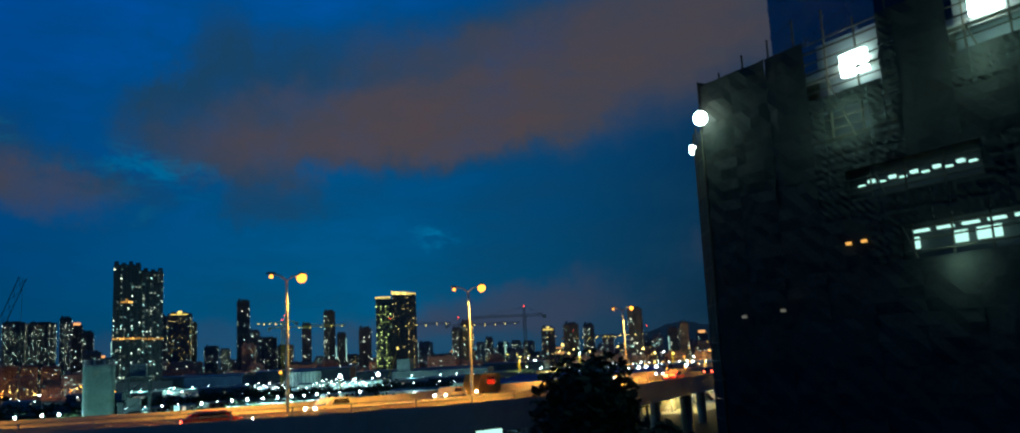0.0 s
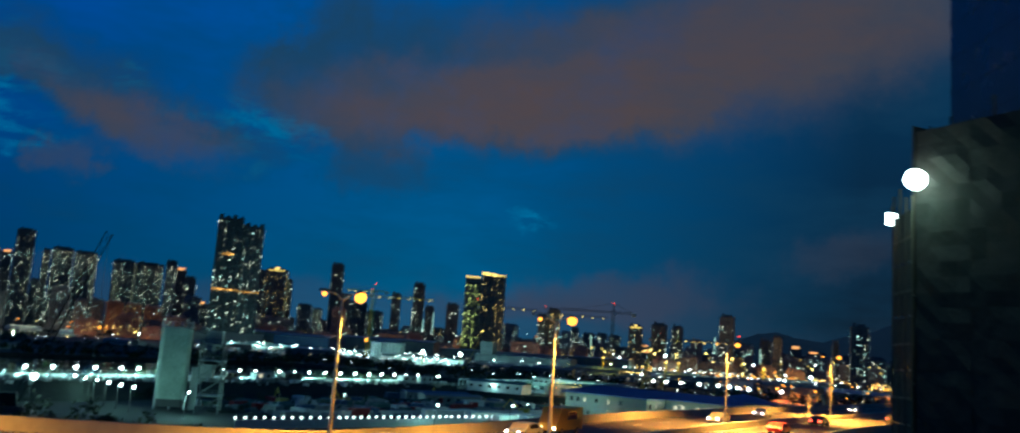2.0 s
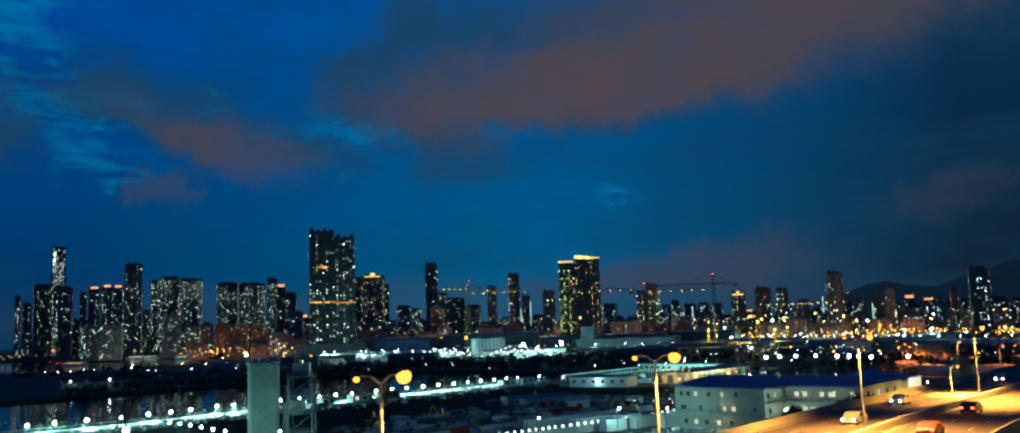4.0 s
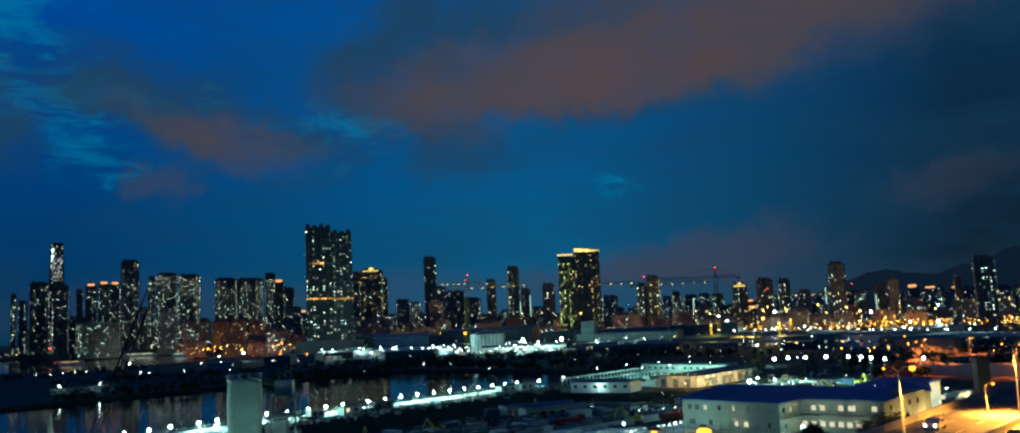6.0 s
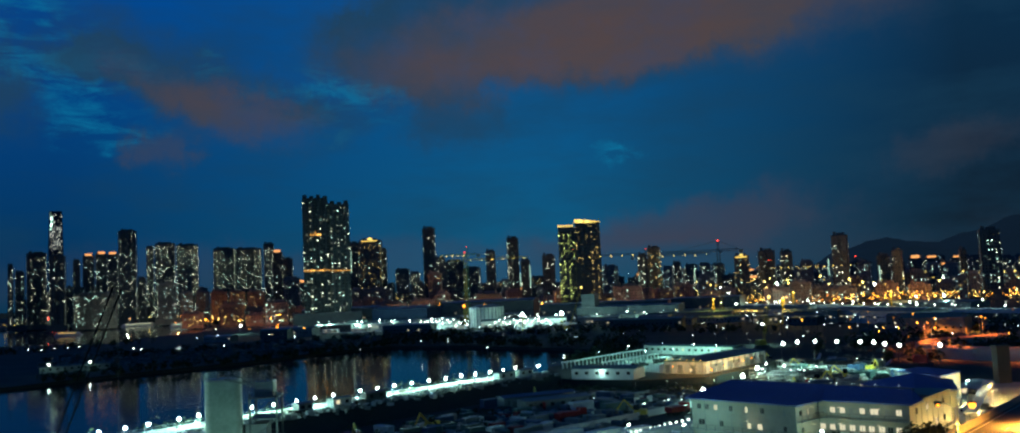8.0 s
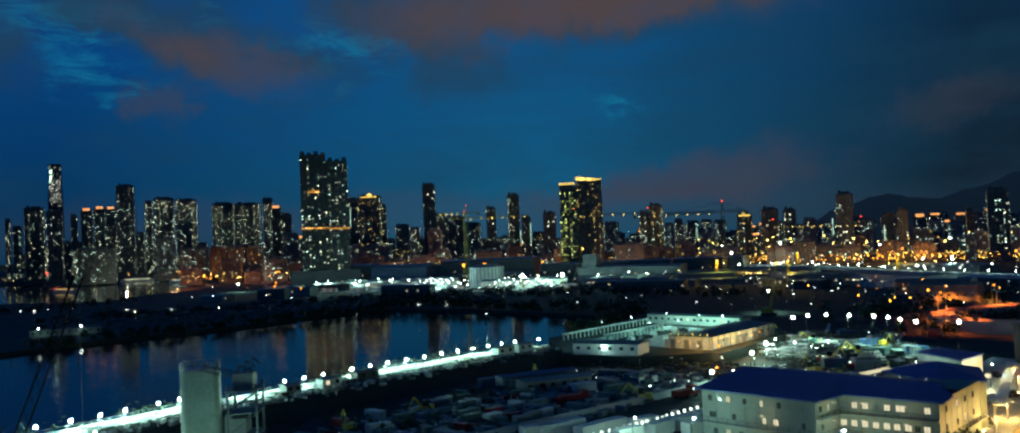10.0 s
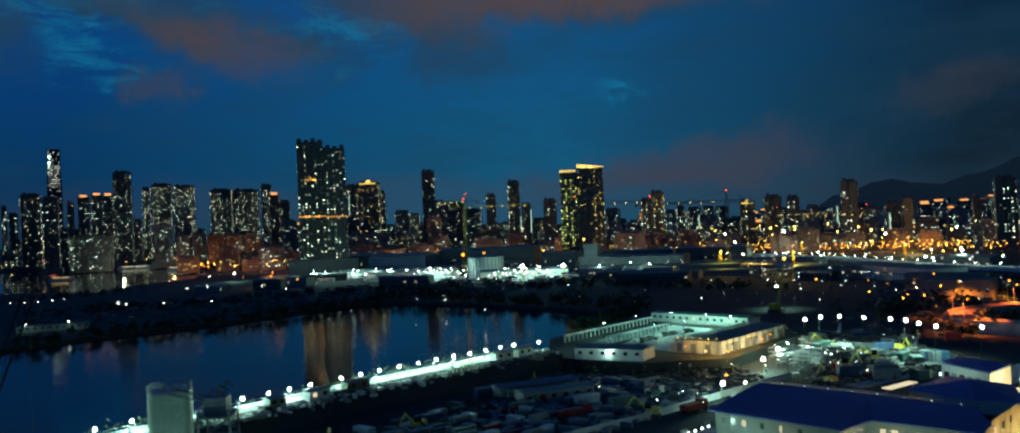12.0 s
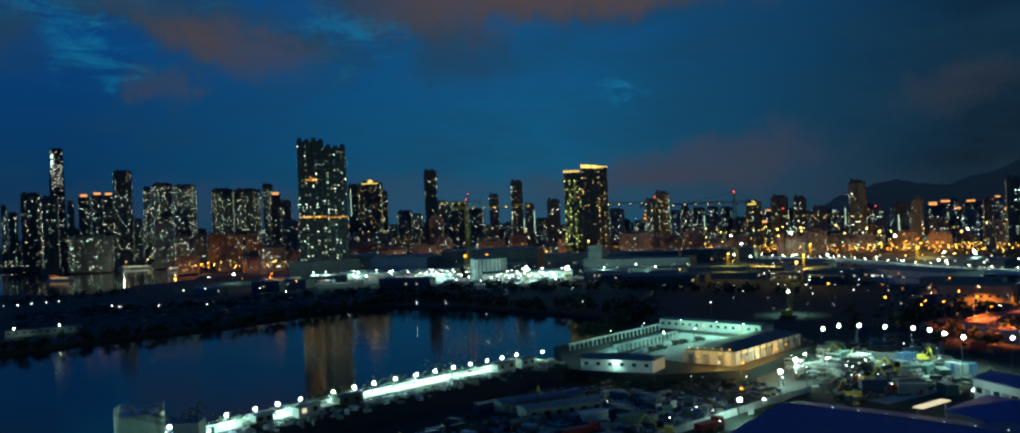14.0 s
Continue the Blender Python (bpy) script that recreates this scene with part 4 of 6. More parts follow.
part("side_stair", Build().box(4.4, 0, 0, 1.2, 3.0, 9.0), hut_grey, silo)
frame_t = thing("steel_frame", -59.6, 177, 0, 0.2, "open grey steel conveyor tower with braces and platforms", "steel frame")
for sx in (-2.3, 2.3):
    for sy in (-3, 3):
        part("post", Build().box(sx, sy, 0, 0.35, 0.35, 15.5), frame_dark, frame_t)
for k in range(4):
    b = Build().box(0, 0, 3.6 * (k + 1), 5.2, 6.6, 0.2)
    part("platform", b, frame_dark, frame_t)
    for sy in (-3, 3):
        part("brace", Build().tube((-2.3, sy, 3.6 * k + 0.3), (2.3, sy, 3.6 * k + 3.5), 0.1, n=5), frame_dark, frame_t)
        part("hand_rail", Build().tube((-2.3, sy, 3.6 * k + 4.6), (2.3, sy, 3.6 * k + 4.6), 0.05, n=5), frame_dark, frame_t)
part("hopper", Build().prism([(-1.6, -2), (1.6, -2), (1.6, 2), (-1.6, 2)], 14.6, 17.2), hut_grey, frame_t)
part("cabin", Build().prism([(-2.1, -2.4), (0.4, -2.4), (0.4, 2.4), (-2.1, 2.4)], 7.4, 10.0), hut_grey, frame_t)

for k in range(3):
    part("pipe", Build().tube((-1.2 + 1.1 * k, -1.4, 15.0), (-0.8 + 1.1 * k, -1.0, 18.4 + 0.7 * k), 0.16, n=8).tube((-0.8 + 1.1 * k, -1.0, 18.4 + 0.7 * k), (0.8 + 0.9 * k, 0.2, 17.6 + 0.4 * k), 0.14, n=8), frame_dark, frame_t)
part("conveyor", lattice(Build(), (-1.0, 0, 16.6), (-7.4, 1.2, 18.2), 0.9, 7, 0.06), frame_dark, frame_t)

# ---------------------------------------------------------------- site office block, three storeys
def office_wing(o, a, c, depth, h, rows, gallery_z):
    """One wing, its front from a to c; rows: sill height, then (share of the length, width, glow) per window."""
    a, c = Vector((*a, 0)), Vector((*c, 0))
    t = (c - a).normalized()
    nrm = Vector((t.y, -t.x, 0))
    L = (c - a).length
    mid = (a + c) / 2 - nrm * depth / 2
    ang = math.atan2(t.y, t.x)
    part("wall", Build().box(mid.x, mid.y, 0, L, depth, h, ang), office_mat, o)
    for k in range(1, int(L / 3)):
        p = a + t * (k * 3.0) + nrm * 0.03
        part("cover_strip", Build().box(p.x, p.y, 0.2, 0.12, 0.06, h - 0.3, ang), hut_grey, o)
    for z, wins in rows:
        for f, w, m in wins:
            p = a + t * (f * L) + nrm * 0.04
            wf = part("window", Build().box(p.x, p.y, z, w, 0.1, 0.95, ang), m, o)
            part("sill", Build().box(p.x, p.y, z - 0.1, w + 0.2, 0.2, 0.08, ang), hut_grey, wf)
            part("window_bar", Build().box(p.x + nrm.x * 0.06, p.y + nrm.y * 0.06, z, 0.06, 0.04, 0.95, ang), hut_grey, wf)
    for z in gallery_z:
        m2 = (a + c) / 2 + nrm * 0.6
        gal = part("gallery", Build().box(m2.x, m2.y, z, L, 1.2, 0.14, ang), hut_grey, o)
        m3 = (a + c) / 2 + nrm * 1.15
        part("hand_rail", Build().box(m3.x, m3.y, z + 1.0, L, 0.06, 0.06, ang).box(m3.x, m3.y, z + 0.55, L, 0.04, 0.05, ang), steel_dark, gal)
        for k in range(int(L / 2) + 1):
            p = a + t * min(k * 2.0, L) + nrm * 1.12
            part("post", Build().box(p.x, p.y, z, 0.07, 0.07, 1.05, ang), steel_dark, gal)


office = thing("site_office", 0, 0, 0, 0, "three-storey cream panel site office with a blue sheet roof", "building")
A, B_, C, D, E_ = (16.8, 198.5), (33.2, 183.2), (38.2, 188.8), (51.2, 179.8), (64.6, 198.3)
ON, OFF, DIM = hut_window, dark_pane, hut_grey
office_wing(office, A, B_, 12.0, 9.0, [(7.0, [(0.08, 0.8, OFF), (0.16, 0.8, OFF), (0.25, 0.75, ON), (0.40, 0.7, OFF), (0.55, 0.45, ON), (0.70, 0.7, OFF), (0.9, 0.5, DIM)]),
                                       (4.1, [(0.10, 1.4, OFF), (0.3, 0.7, OFF), (0.5, 0.6, DIM), (0.57, 0.6, ON), (0.67, 0.9, ON), (0.77, 0.6, ON), (0.9, 0.6, OFF)]),
                                       (1.2, [(f, 0.8, ON if k % 2 else OFF) for k, f in enumerate((0.12, 0.24, 0.36, 0.5, 0.64, 0.78, 0.9))])], (3.2,))
office_wing(office, B_, C, 6.0, 9.0, [(6.9, [(0.2, 0.7, OFF), (0.55, 0.7, ON), (0.82, 0.7, ON)]), (3.9, [(0.25, 0.7, OFF), (0.7, 0.8, ON)])], (2.9, 5.9))
office_wing(office, C, D, 12.0, 9.0, [(6.9, [(0.06, 1.6, DIM), (0.17, 0.8, ON), (0.28, 0.85, ON), (0.38, 0.8, DIM), (0.5, 0.85, ON), (0.63, 1.3, ON), (0.77, 0.7, DIM), (0.89, 0.85, ON)]),
                                      (3.9, [(0.05, 0.9, ON), (0.16, 0.9, ON), (0.27, 0.9, ON), (0.38, 0.9, ON), (0.49, 0.9, ON), (0.59, 0.9, ON), (0.7, 0.95, ON), (0.79, 0.8, OFF), (0.88, 0.9, ON)]),
                                      (1.0, [(f / 10 + 0.05, 0.9, ON if f % 3 else OFF) for f in range(10)])], (2.9, 5.9))
office_wing(office, D, E_, 10.0, 9.0, [(6.9, [(0.15, 0.8, OFF), (0.4, 0.8, ON), (0.6, 0.8, OFF), (0.8, 0.8, OFF)]), (3.9, [(0.15, 0.8, OFF), (0.4, 0.8, OFF), (0.6, 0.8, ON), (0.8, 0.8, OFF)])], (2.9,))
for x, y, z in ((36.6, 185.4, 8.2), (36.6, 185.4, 5.2), (41, 184.9, 8.0), (46.5, 181.2, 8.0), (41, 184.9, 5.2), (46.5, 181.2, 5.2), (25.5, 188.6, 5.6), (24, 189, 2.2), (44, 182, 2.2)):
    part("gallery_lamp", Build().box(x, y, z, 0.7, 0.15, 0.1, -0.6), hut_window, office)
    bulb(office, (x, y - 0.6, z - 0.1), (1.0, 0.92, 0.42), 42.0 if z > 3 else 110.0, 0.2)
# roof: a front slope up to a ridge, a grey gutter walk behind it, a back slope
EAVE = [(15.6, 198.6), (33.3, 181.9), (38.9, 188.2), (51.4, 178.3), (54.8, 183.4)]
RIDGE = [(26.6, 214.6), (40.5, 203.2), (42.6, 201.2), (52.8, 191.2), (54.8, 189.2)]
BACK = [(31, 222), (45, 210.5), (47, 208.4), (56, 199.8), (58, 197.6)]
part("roof_slope", Build().strip([(*p, 9.05) for p in EAVE], [(*p, 10.2) for p in RIDGE]), roof_blue, office, "blue sheet-metal roof slope")
part("roof_slope", Build().strip([(*p, 10.2) for p in RIDGE], [(*p, 9.2) for p in BACK]), roof_blue, office, "blue sheet-metal roof slope")
part("eave_trim", Build().strip([(*p, 8.8) for p in EAVE], [(*p, 9.05) for p in EAVE]), roof_blue, office)
for k in (0, -1):
    part("roof_end", Build().add([(*EAVE[k], 9.05), (*RIDGE[k], 10.2), (*BACK[k], 9.2), (*BACK[k], 8.6), (*EAVE[k], 8.6)], [(0, 1, 2, 3, 4)]), roof_blue, office)
for k in range(len(EAVE) - 1):
    e0, e1, r0, r1 = (Vector((*EAVE[k], 9.08)), Vector((*EAVE[k + 1], 9.08)), Vector((*RIDGE[k], 10.23)), Vector((*RIDGE[k + 1], 10.23)))
    n = int(max((e1 - e0).length, (r1 - r0).length) / 1.1)
    for i in range(n + 1):
        part("roof_seam", Build().tube(e0.lerp(e1, i / max(n, 1)), r0.lerp(r1, i / max(n, 1)), 0.035, n=4), roof_blue, office)
for k in range(len(RIDGE) - 1):
    p, q = Vector((*RIDGE[k], 10.25)), Vector((*RIDGE[k + 1], 10.25))
    m = (p + q) / 2
    part("gutter_walk", Build().box(m.x + 0.4, m.y + 0.5, 10.15, (q - p).length, 0.9, 0.16, math.atan2(q.y - p.y, q.x - p.x)), hut_grey, office, "grey ridge walkway")
for i in range(9):
    u = i / 8
    part("roof_lamp", Build().ball((27 + 26 * u, 214.4 - 24 * u, 10.75), 0.06, 6, 4), small_white, office)
part("wall", Build().prism([(17, 199), (32, 220.5), (57, 198), (54, 184), (40, 200)], 0, 8.7), office_mat, office)
rear = thing("site_office", 0, 0, 0, 0, "rear office wing with a hipped blue sheet roof", "building")
REAR = [(52.8, 214.5), (58.6, 199), (66.5, 199.5), (71.5, 215.5), (64.5, 226.5)]
part("wall", Build().prism([(x * 0.96 + 2.5, y * 0.96 + 8.4) for x, y in REAR], 0, 8.6), office_mat, rear)
part("eaves", Build().prism(REAR, 8.4, 8.7), roof_blue, rear)
b = Build().add([(*p, 8.71) for p in REAR] + [(62.2, 211, 10.8)], [(i, (i + 1) % 5, 5) for i in range(5)])
part("roof", b, roof_blue, rear, "hipped blue sheet-metal roof")
# glowing panel on posts stands in for the yellow light between the roofs
part("skylight", Build().box(57.5, 234, 5.6, 10, 2.0, 0.2, 0.75), hut_window, thing("lit_canopy", 0, 0, 0, 0, "glowing yellow panel standing in for the lit gap behind the office", "canopy"))
for x, y in ((54, 231), (61, 237)):
    part("post", Build().box(x, y, 0, 0.2, 0.2, 5.6), steel, bpy.data.objects["lit_canopy"])

second = thing("site_office", 0, 0, 0, 0, "low site building with a blue sheet roof and lit white walls", "building")
SEC = [(73.4, 257), (77.7, 241), (86.5, 251.3), (80.5, 264)]
part("wall", Build().prism([(x * 0.95 + 4.0, y * 0.95 + 12.7) for x, y in SEC], 0, 6.2), hut_white, second)
part("eaves", Build().prism(SEC, 6.2, 6.5), roof_blue, second)
b = Build().add([(*p, 6.51) for p in SEC] + [(79.6, 253.5, 7.4)], [(i, (i + 1) % 4, 4) for i in range(4)])
part("roof", b, roof_blue, second, "blue sheet-metal roof")
for k in range(6):
    u = (k + 0.5) / 6
    part("window", Build().box(73.7 + 4.1 * u, 256.2 - 15.0 * u, 3.4, 1.6, 0.12, 1.2, -1.3), hut_grey if k % 2 else dark_pane, second)
for x, y, w in ((84.5, 243.5, 900.0), (70.5, 250, 260.0)):
    o = site_lamp(x, y, 5.0, 0.22, "yard lamps", "white lamp beside the low site building")
    bulb(o, (0.4, 0, 4.6), (0.45, 1.0, 0.95), w, 0.2)

# ---------------------------------------------------------------- long huts of the works compound
def hut(x0, y0, x1, y1, depth, h, wall, roof, label, seed, rise=1.2, lit=0.3, group="site huts"):
    """A long hut whose front runs from (x0, y0) to (x1, y1)."""
    r = random.Random(seed)
    L = math.hypot(x1 - x0, y1 - y0)
    ang = math.atan2(y1 - y0, x1 - x0)
    o = thing("site_hut", x0, y0, 0, ang, label, "hut", group)
    part("wall", Build().box(L / 2, depth / 2, 0, L, depth, h), wall, o)
    b = Build().add([(-0.5, -0.5, h), (L + 0.5, -0.5, h), (L + 0.5, depth + 0.5, h), (-0.5, depth + 0.5, h), (-0.5, depth / 2, h + rise), (L + 0.5, depth / 2, h + rise)],
                    [(0, 1, 5, 4), (2, 3, 4, 5), (1, 2, 5), (3, 0, 4), (3, 2, 1, 0)])
    part("roof", b, roof, o)
    n = max(2, int(L / 3))
    for i in range(n):
        on = r.random() < lit
        part("window", Build().box((i + 0.5) * L / n, -0.04, h * 0.45, 1.1, 0.1, 0.9), hut_window if on else dark_pane, o)
    return o


COMP = 3.0  # the compound stands on a raised platform
b = Build().prism([(-13, 302), (8, 289), (33, 294), (60, 338), (52, 372), (20, 402), (-20, 348)], -0.3, COMP)
tagged(part("platform", b, ground_mat), "raised dark earth platform of the works compound", "platform", kind="structure")


def raised(o, roof_z=COMP):
    o.matrix_basis = Matrix.Translation((0, 0, roof_z)) @ o.matrix_basis
    return o


raised(hut(-9.9, 300, 8.8, 292, 9, 3.2, hut_white, roof_green, "long grey-green works hut with shallow roof", 1, 0.7, 0.05))
raised(hut(16.3, 391, 47.2, 360.5, 7, 3.3, hut_white, roof_green, "long teal-lit works hut at the yard's back", 5, 0.5, 0.15))
shed = raised(hut(30.2, 299.9, 54.4, 335.6, 14, 3.7, hut_white, roof_green, "long pale works shed with open gable lit by yellow lamps", 4, 0.7, 0.0))
for k in range(12):
    part("bay_post", Build().box(0.3 + k * 3.87, -0.25, 0, 0.25, 0.25, 3.7), steel, shed)
    if k < 11:
        part("bay_door", Build().box(2.2 + k * 3.87, -0.12, 0.1, 2.6, 0.1, 2.5), hut_grey if k % 3 else hut_white, shed)
for k in range(7):
    part("gable_post", Build().box(-0.2, 0.4 + k * 2.2, 0, 0.2, 0.2, 3.9), steel, shed)
    part("gable_door", Build().box(-0.1, 1.5 + k * 2.2, 0.1, 0.1, 1.6, 2.6), hut_grey if k % 2 else hut_white, shed)
for k in range(6):
    part("ridge_lamp", Build().ball((-0.3, 0.8 + k * 2.4, 4.3), 0.16, 6, 4), small_yellow, shed)
part("gable_brace", Build().tube((-0.4, 0.4, 0.2), (-0.4, 5.0, 3.6), 0.12, n=5), steel, shed)
# pale colonnades round the courtyard
for (x0, y0), (x1, y1), n in (((-14.2, 336), (15.6, 384), 22), ((-0.3, 330), (20, 361), 15)):
    o = thing("colonnade", 0, 0, COMP, 0, "white covered walkway on a row of slim posts", "walkway", "colonnades")
    ang, L = math.atan2(y1 - y0, x1 - x0), math.hypot(x1 - x0, y1 - y0)
    part("roof", Build().box((x0 + x1) / 2, (y0 + y1) / 2, 2.0, L, 1.5, 0.35, ang), hut_white, o)
    for k in range(n + 1):
        part("post", Build().box(x0 + (x1 - x0) * k / n, y0 + (y1 - y0) * k / n, 0, 0.35, 0.35, 2.0, ang), hut_white, o)
lawn = Build().prism([(-8, 330), (-2, 324), (18, 362), (15.5, 378)], COMP, COMP + 0.05)
tagged(part("pavement", lawn, roof_green), "green painted court between the walkways", "pavement", kind="structure")
lot = Build().prism([(3, 326), (18, 309), (44, 350), (22, 376)], COMP - 0.1, COMP + 0.04)
tagged(part("pavement", lot, pale_road), "pale concrete car park of the compound", "pavement", kind="structure")
rng = random.Random(8)
for k in range(8):
    x, y = 8 + k * 2.6, 330 + k * 3.4 + rng.uniform(-2, 2)
    o = thing("parked_car", x, y, COMP, rng.uniform(0.6, 1.2), "dark parked car in the compound court", "car", "parked cars")
    part("body", Build().box(0, 0, 0.25, 4.3, 1.8, 0.65, 0, 0.96).box(-0.2, 0, 0.9, 2.3, 1.6, 0.55, 0, 0.8), steel_dark if k % 3 else hut_white, o)
    for sx in (-1.3, 1.3):
        for sy in (-0.85, 0.85):
            part("wheel", Build().tube((sx, sy - 0.1, 0.3), (sx, sy + 0.1, 0.3), 0.3, n=10), tyre_mat, o)

flood_mast = site_lamp(56.8, 317.5, 10, 0.66, "yard floodlights", "tall yard floodlight mast with glaring white head", 0.0, None, 9000.0)
for x, y in ((62.4, 322.9), (68, 323), (73.6, 318), (79.4, 312.7), (82.3, 308.6), (83.1, 300.4), (84.8, 292.5), (73, 449)):
    copy_thing(flood_mast, Matrix.Translation((x, y, 0)))
for x, y, h, r, w in ((23.7, 247.2, 4.6, 0.66, 2200.0), (28.6, 247.4, 4.6, 0.34, 800.0), (39.1, 286.4, 3.6, 0.72, 2800.0), (45.3, 299, 4.4, 0.72, 3200.0), (53, 298, 4.8, 0.3, 1200.0), (49, 305, 5, 0.35, 1500.0)):
    site_lamp(x, y, h, r, "yard lamps", "white yard lamp on a thin mast", 0.0, None, w)
site_lamp(-1.6, 295.0, 2.6, 0.28, "yard lamps", "small white lamp on the works hut front", COMP, None, 300.0)
for x, y, h, r, w in ((25.2, 294.2, 2.0, 0.55, 1800.0), (31, 292.5, 2.0, 0.4, 1200.0), (36, 301, 2.4, 0.3, 1800.0), (43, 311, 2.6, 0.3, 1800.0), (47, 320, 2.6, 0.25, 400.0), (20.5, 301, 2.6, 0.22, 300.0), (29.1, 283.4, -1.6, 0.5, 260.0)):
    site_lamp(x, y, h + 0.8, r, "yard sodium lamps", "low yellow yard lamp by the works shed", COMP - 0.8 if h > 0 else 0.9, sodium_lamp if r != 0.55 else hut_window, w)
site_lamp(94.7, 288.5, 10, 0.66, "yard floodlights", "floodlight mast with white head by the slip road", 0.0, None, 700.0)
# pale kerbs and lit paths winding through the works yard
for name, pts, w, h, m, text in (("kerb", [(84, 385), (76, 356), (70, 338), (62, 326), (55, 318), (46, 312)], 0.7, 0.9, hut_white, "pale kerb wall curving through the works"),
                                 ("kerb", [(100, 350), (92, 330), (88, 318), (78, 300)], 0.6, 0.8, hut_white, "pale kerb along the works track"),
                                 ("pavement", [(91, 324), (85, 310), (79, 298), (75, 288)], 3.0, 0.25, pale_road, "pale gravel track between the works"),
                                 ("pavement", [(46, 284), (54, 290), (62, 300), (70, 316)], 1.6, 0.12, pale_road, "pale track between the works"),
                                 ("pavement", [(56, 264), (64, 270), (74, 279)], 5.0, 0.12, pale_road, "pale concrete apron behind the office")):
    line = spline([(*p, 0) for p in pts], 2.0)
    tagged(part(name, road_strip(line, -w / 2, w / 2, -0.2, h), m), text, name, kind="structure")
barrier = thing("site_barrier", 0, 0, 0, 0, "red site barrier with small white lamps along it", "barrier")
line = spline([(58, 292, 0), (60.9, 288.4, 0), (63.3, 278, 0), (68, 271, 0)], 2.0)
for p, q in zip(line, line[1:]):
    m = (p + q) / 2
    part("panel", Build().box(m.x, m.y, 0, (q - p).length * 0.95, 0.12, 1.3, math.atan2(q.y - p.y, q.x - p.x)), steel_red, barrier)
    part("lamp", Build().ball((p.x, p.y - 0.2, 1.5), 0.22, 6, 4), small_white, barrier)
    part("post", Build().box(p.x, p.y, 0, 0.1, 0.1, 1.5), steel, barrier)
# scaffold frames and racks glinting under the floodlights
rng = random.Random(19)
for k in range(9):
    x, y = 50 + rng.uniform(-5, 9), 300 + rng.uniform(-8, 14)
    o = thing("scaffold_rack", x, y, 0, rng.uniform(0, 3), "pale steel scaffold rack in the floodlit works", "scaffold", "racks")
    w, d, h = rng.uniform(2, 4), rng.uniform(1.2, 2), rng.uniform(2.5, 5.5)
    for sx in (-w / 2, w / 2):
        for sy in (-d / 2, d / 2):
            part("post", Build().box(sx, sy, 0, 0.1, 0.1, h), steel, o)
    for j in range(1, 4):
        part("shelf", Build().box(0, 0, h * j / 3 - 0.15, w + 0.3, d + 0.2, 0.14), steel, o)
    part("brace", Build().tube((-w / 2, -d / 2, 0.1), (w / 2, -d / 2, h), 0.07, n=4), steel, o)
rig = thing("lattice_tower", 84.2, 341.6, 0, 0.2, "slim dark lattice tower in the works yard", "tower")
part("mast", lattice(Build(), (0, 0, 0), (0, 0, 17), 1.1, 10, 0.045), steel_dark, rig)
part("base", Build().box(0, 0, 0, 2.4, 2.4, 0.5), concrete, rig)

# white board fence across the yard
FENCE = spline([(-46, 178), (-30, 194), (-13, 212.8), (4.4, 230.9), (17, 245.5), (31, 262), (45, 278)], 2.4)
fence = thing("board_fence", 0, 0, 0, 0, "pale sheet hoarding fence across the site yard", "fence")
for i in range(len(FENCE) - 1):
    p, q = FENCE[i], FENCE[i + 1]
    m = (p + q) / 2
    part("panel", Build().box(m.x, m.y, 0, (q - p).length * 0.97, 0.08, 1.5, math.atan2(q.y - p.y, q.x - p.x)), hut_white, fence)
    part("post", Build().box(p.x, p.y + 0.1, 0, 0.12, 0.12, 1.7), steel, fence)

# bright work site across the channel
far_mast = site_lamp(-262, 836, 9, 0.5, "works floodlights", "distant white floodlight mast over the works", 0.0, None, 9000.0)
for i, (x, y) in enumerate(((-250, 832), (-225, 834), (-205, 836), (-190, 832), (-150, 800), (-138, 790), (-128, 784), (-78, 738), (-62, 742), (-52, 748), (-38, 756), (-5, 740), (32, 728))):
    copy_thing(far_mast, Matrix.Translation((x, y, 0)))
rng = random.Random(44)
for i in range(16):
    site_lamp(-86 + i * 2.9, 738 + (i % 3) * 3, 6 + rng.uniform(-1.5, 1.5), rng.uniform(0.4, 0.75), "works floodlights", "glaring white floodlight over the works")
for i in range(14):
    site_lamp(-162 + i * 3.4, 798 + (i % 3) * 3 - i, 6 + rng.uniform(-1.5, 2), rng.uniform(0.35, 0.7), "works floodlights", "glaring white floodlight over the works")
# pale strip helps the floodlit band of ground show bright by its colour
b = Build().prism([(-275, 852), (-268, 822), (-160, 778), (-100, 722), (-20, 718), (48, 712), (52, 738), (-20, 775), (-110, 790), (-180, 850)], -0.2, 0.06)
tagged(part("pavement", b, concrete), "pale works ground strip laid to brighten the floodlit band", "pavement", kind="structure")
hut(-240, 842, -130, 800, 14, 6, hut_white, hut_grey, "long white tent-like site shed", 11, 1.5, 0.5)
hut(-100, 760, -30, 770, 14, 6, hut_white, hut_grey, "white site shed under floodlights", 12, 1.5, 0.5)
for k in range(9):
    x, y = -255 + k * 31, 838 - k * 12.5
    hut(x, y - 14, x + 16, y - 20, 4, 2.8, hut_white, hut_white, "white site cabin row in the works", 70 + k, 0.3, 0.4, "works cabins")
hall = hut(-22, 800, 62, 772, 22, 13, hut_grey, hut_grey, "tall grey green-lit hall in the works", 13, 1.0, 0.02)
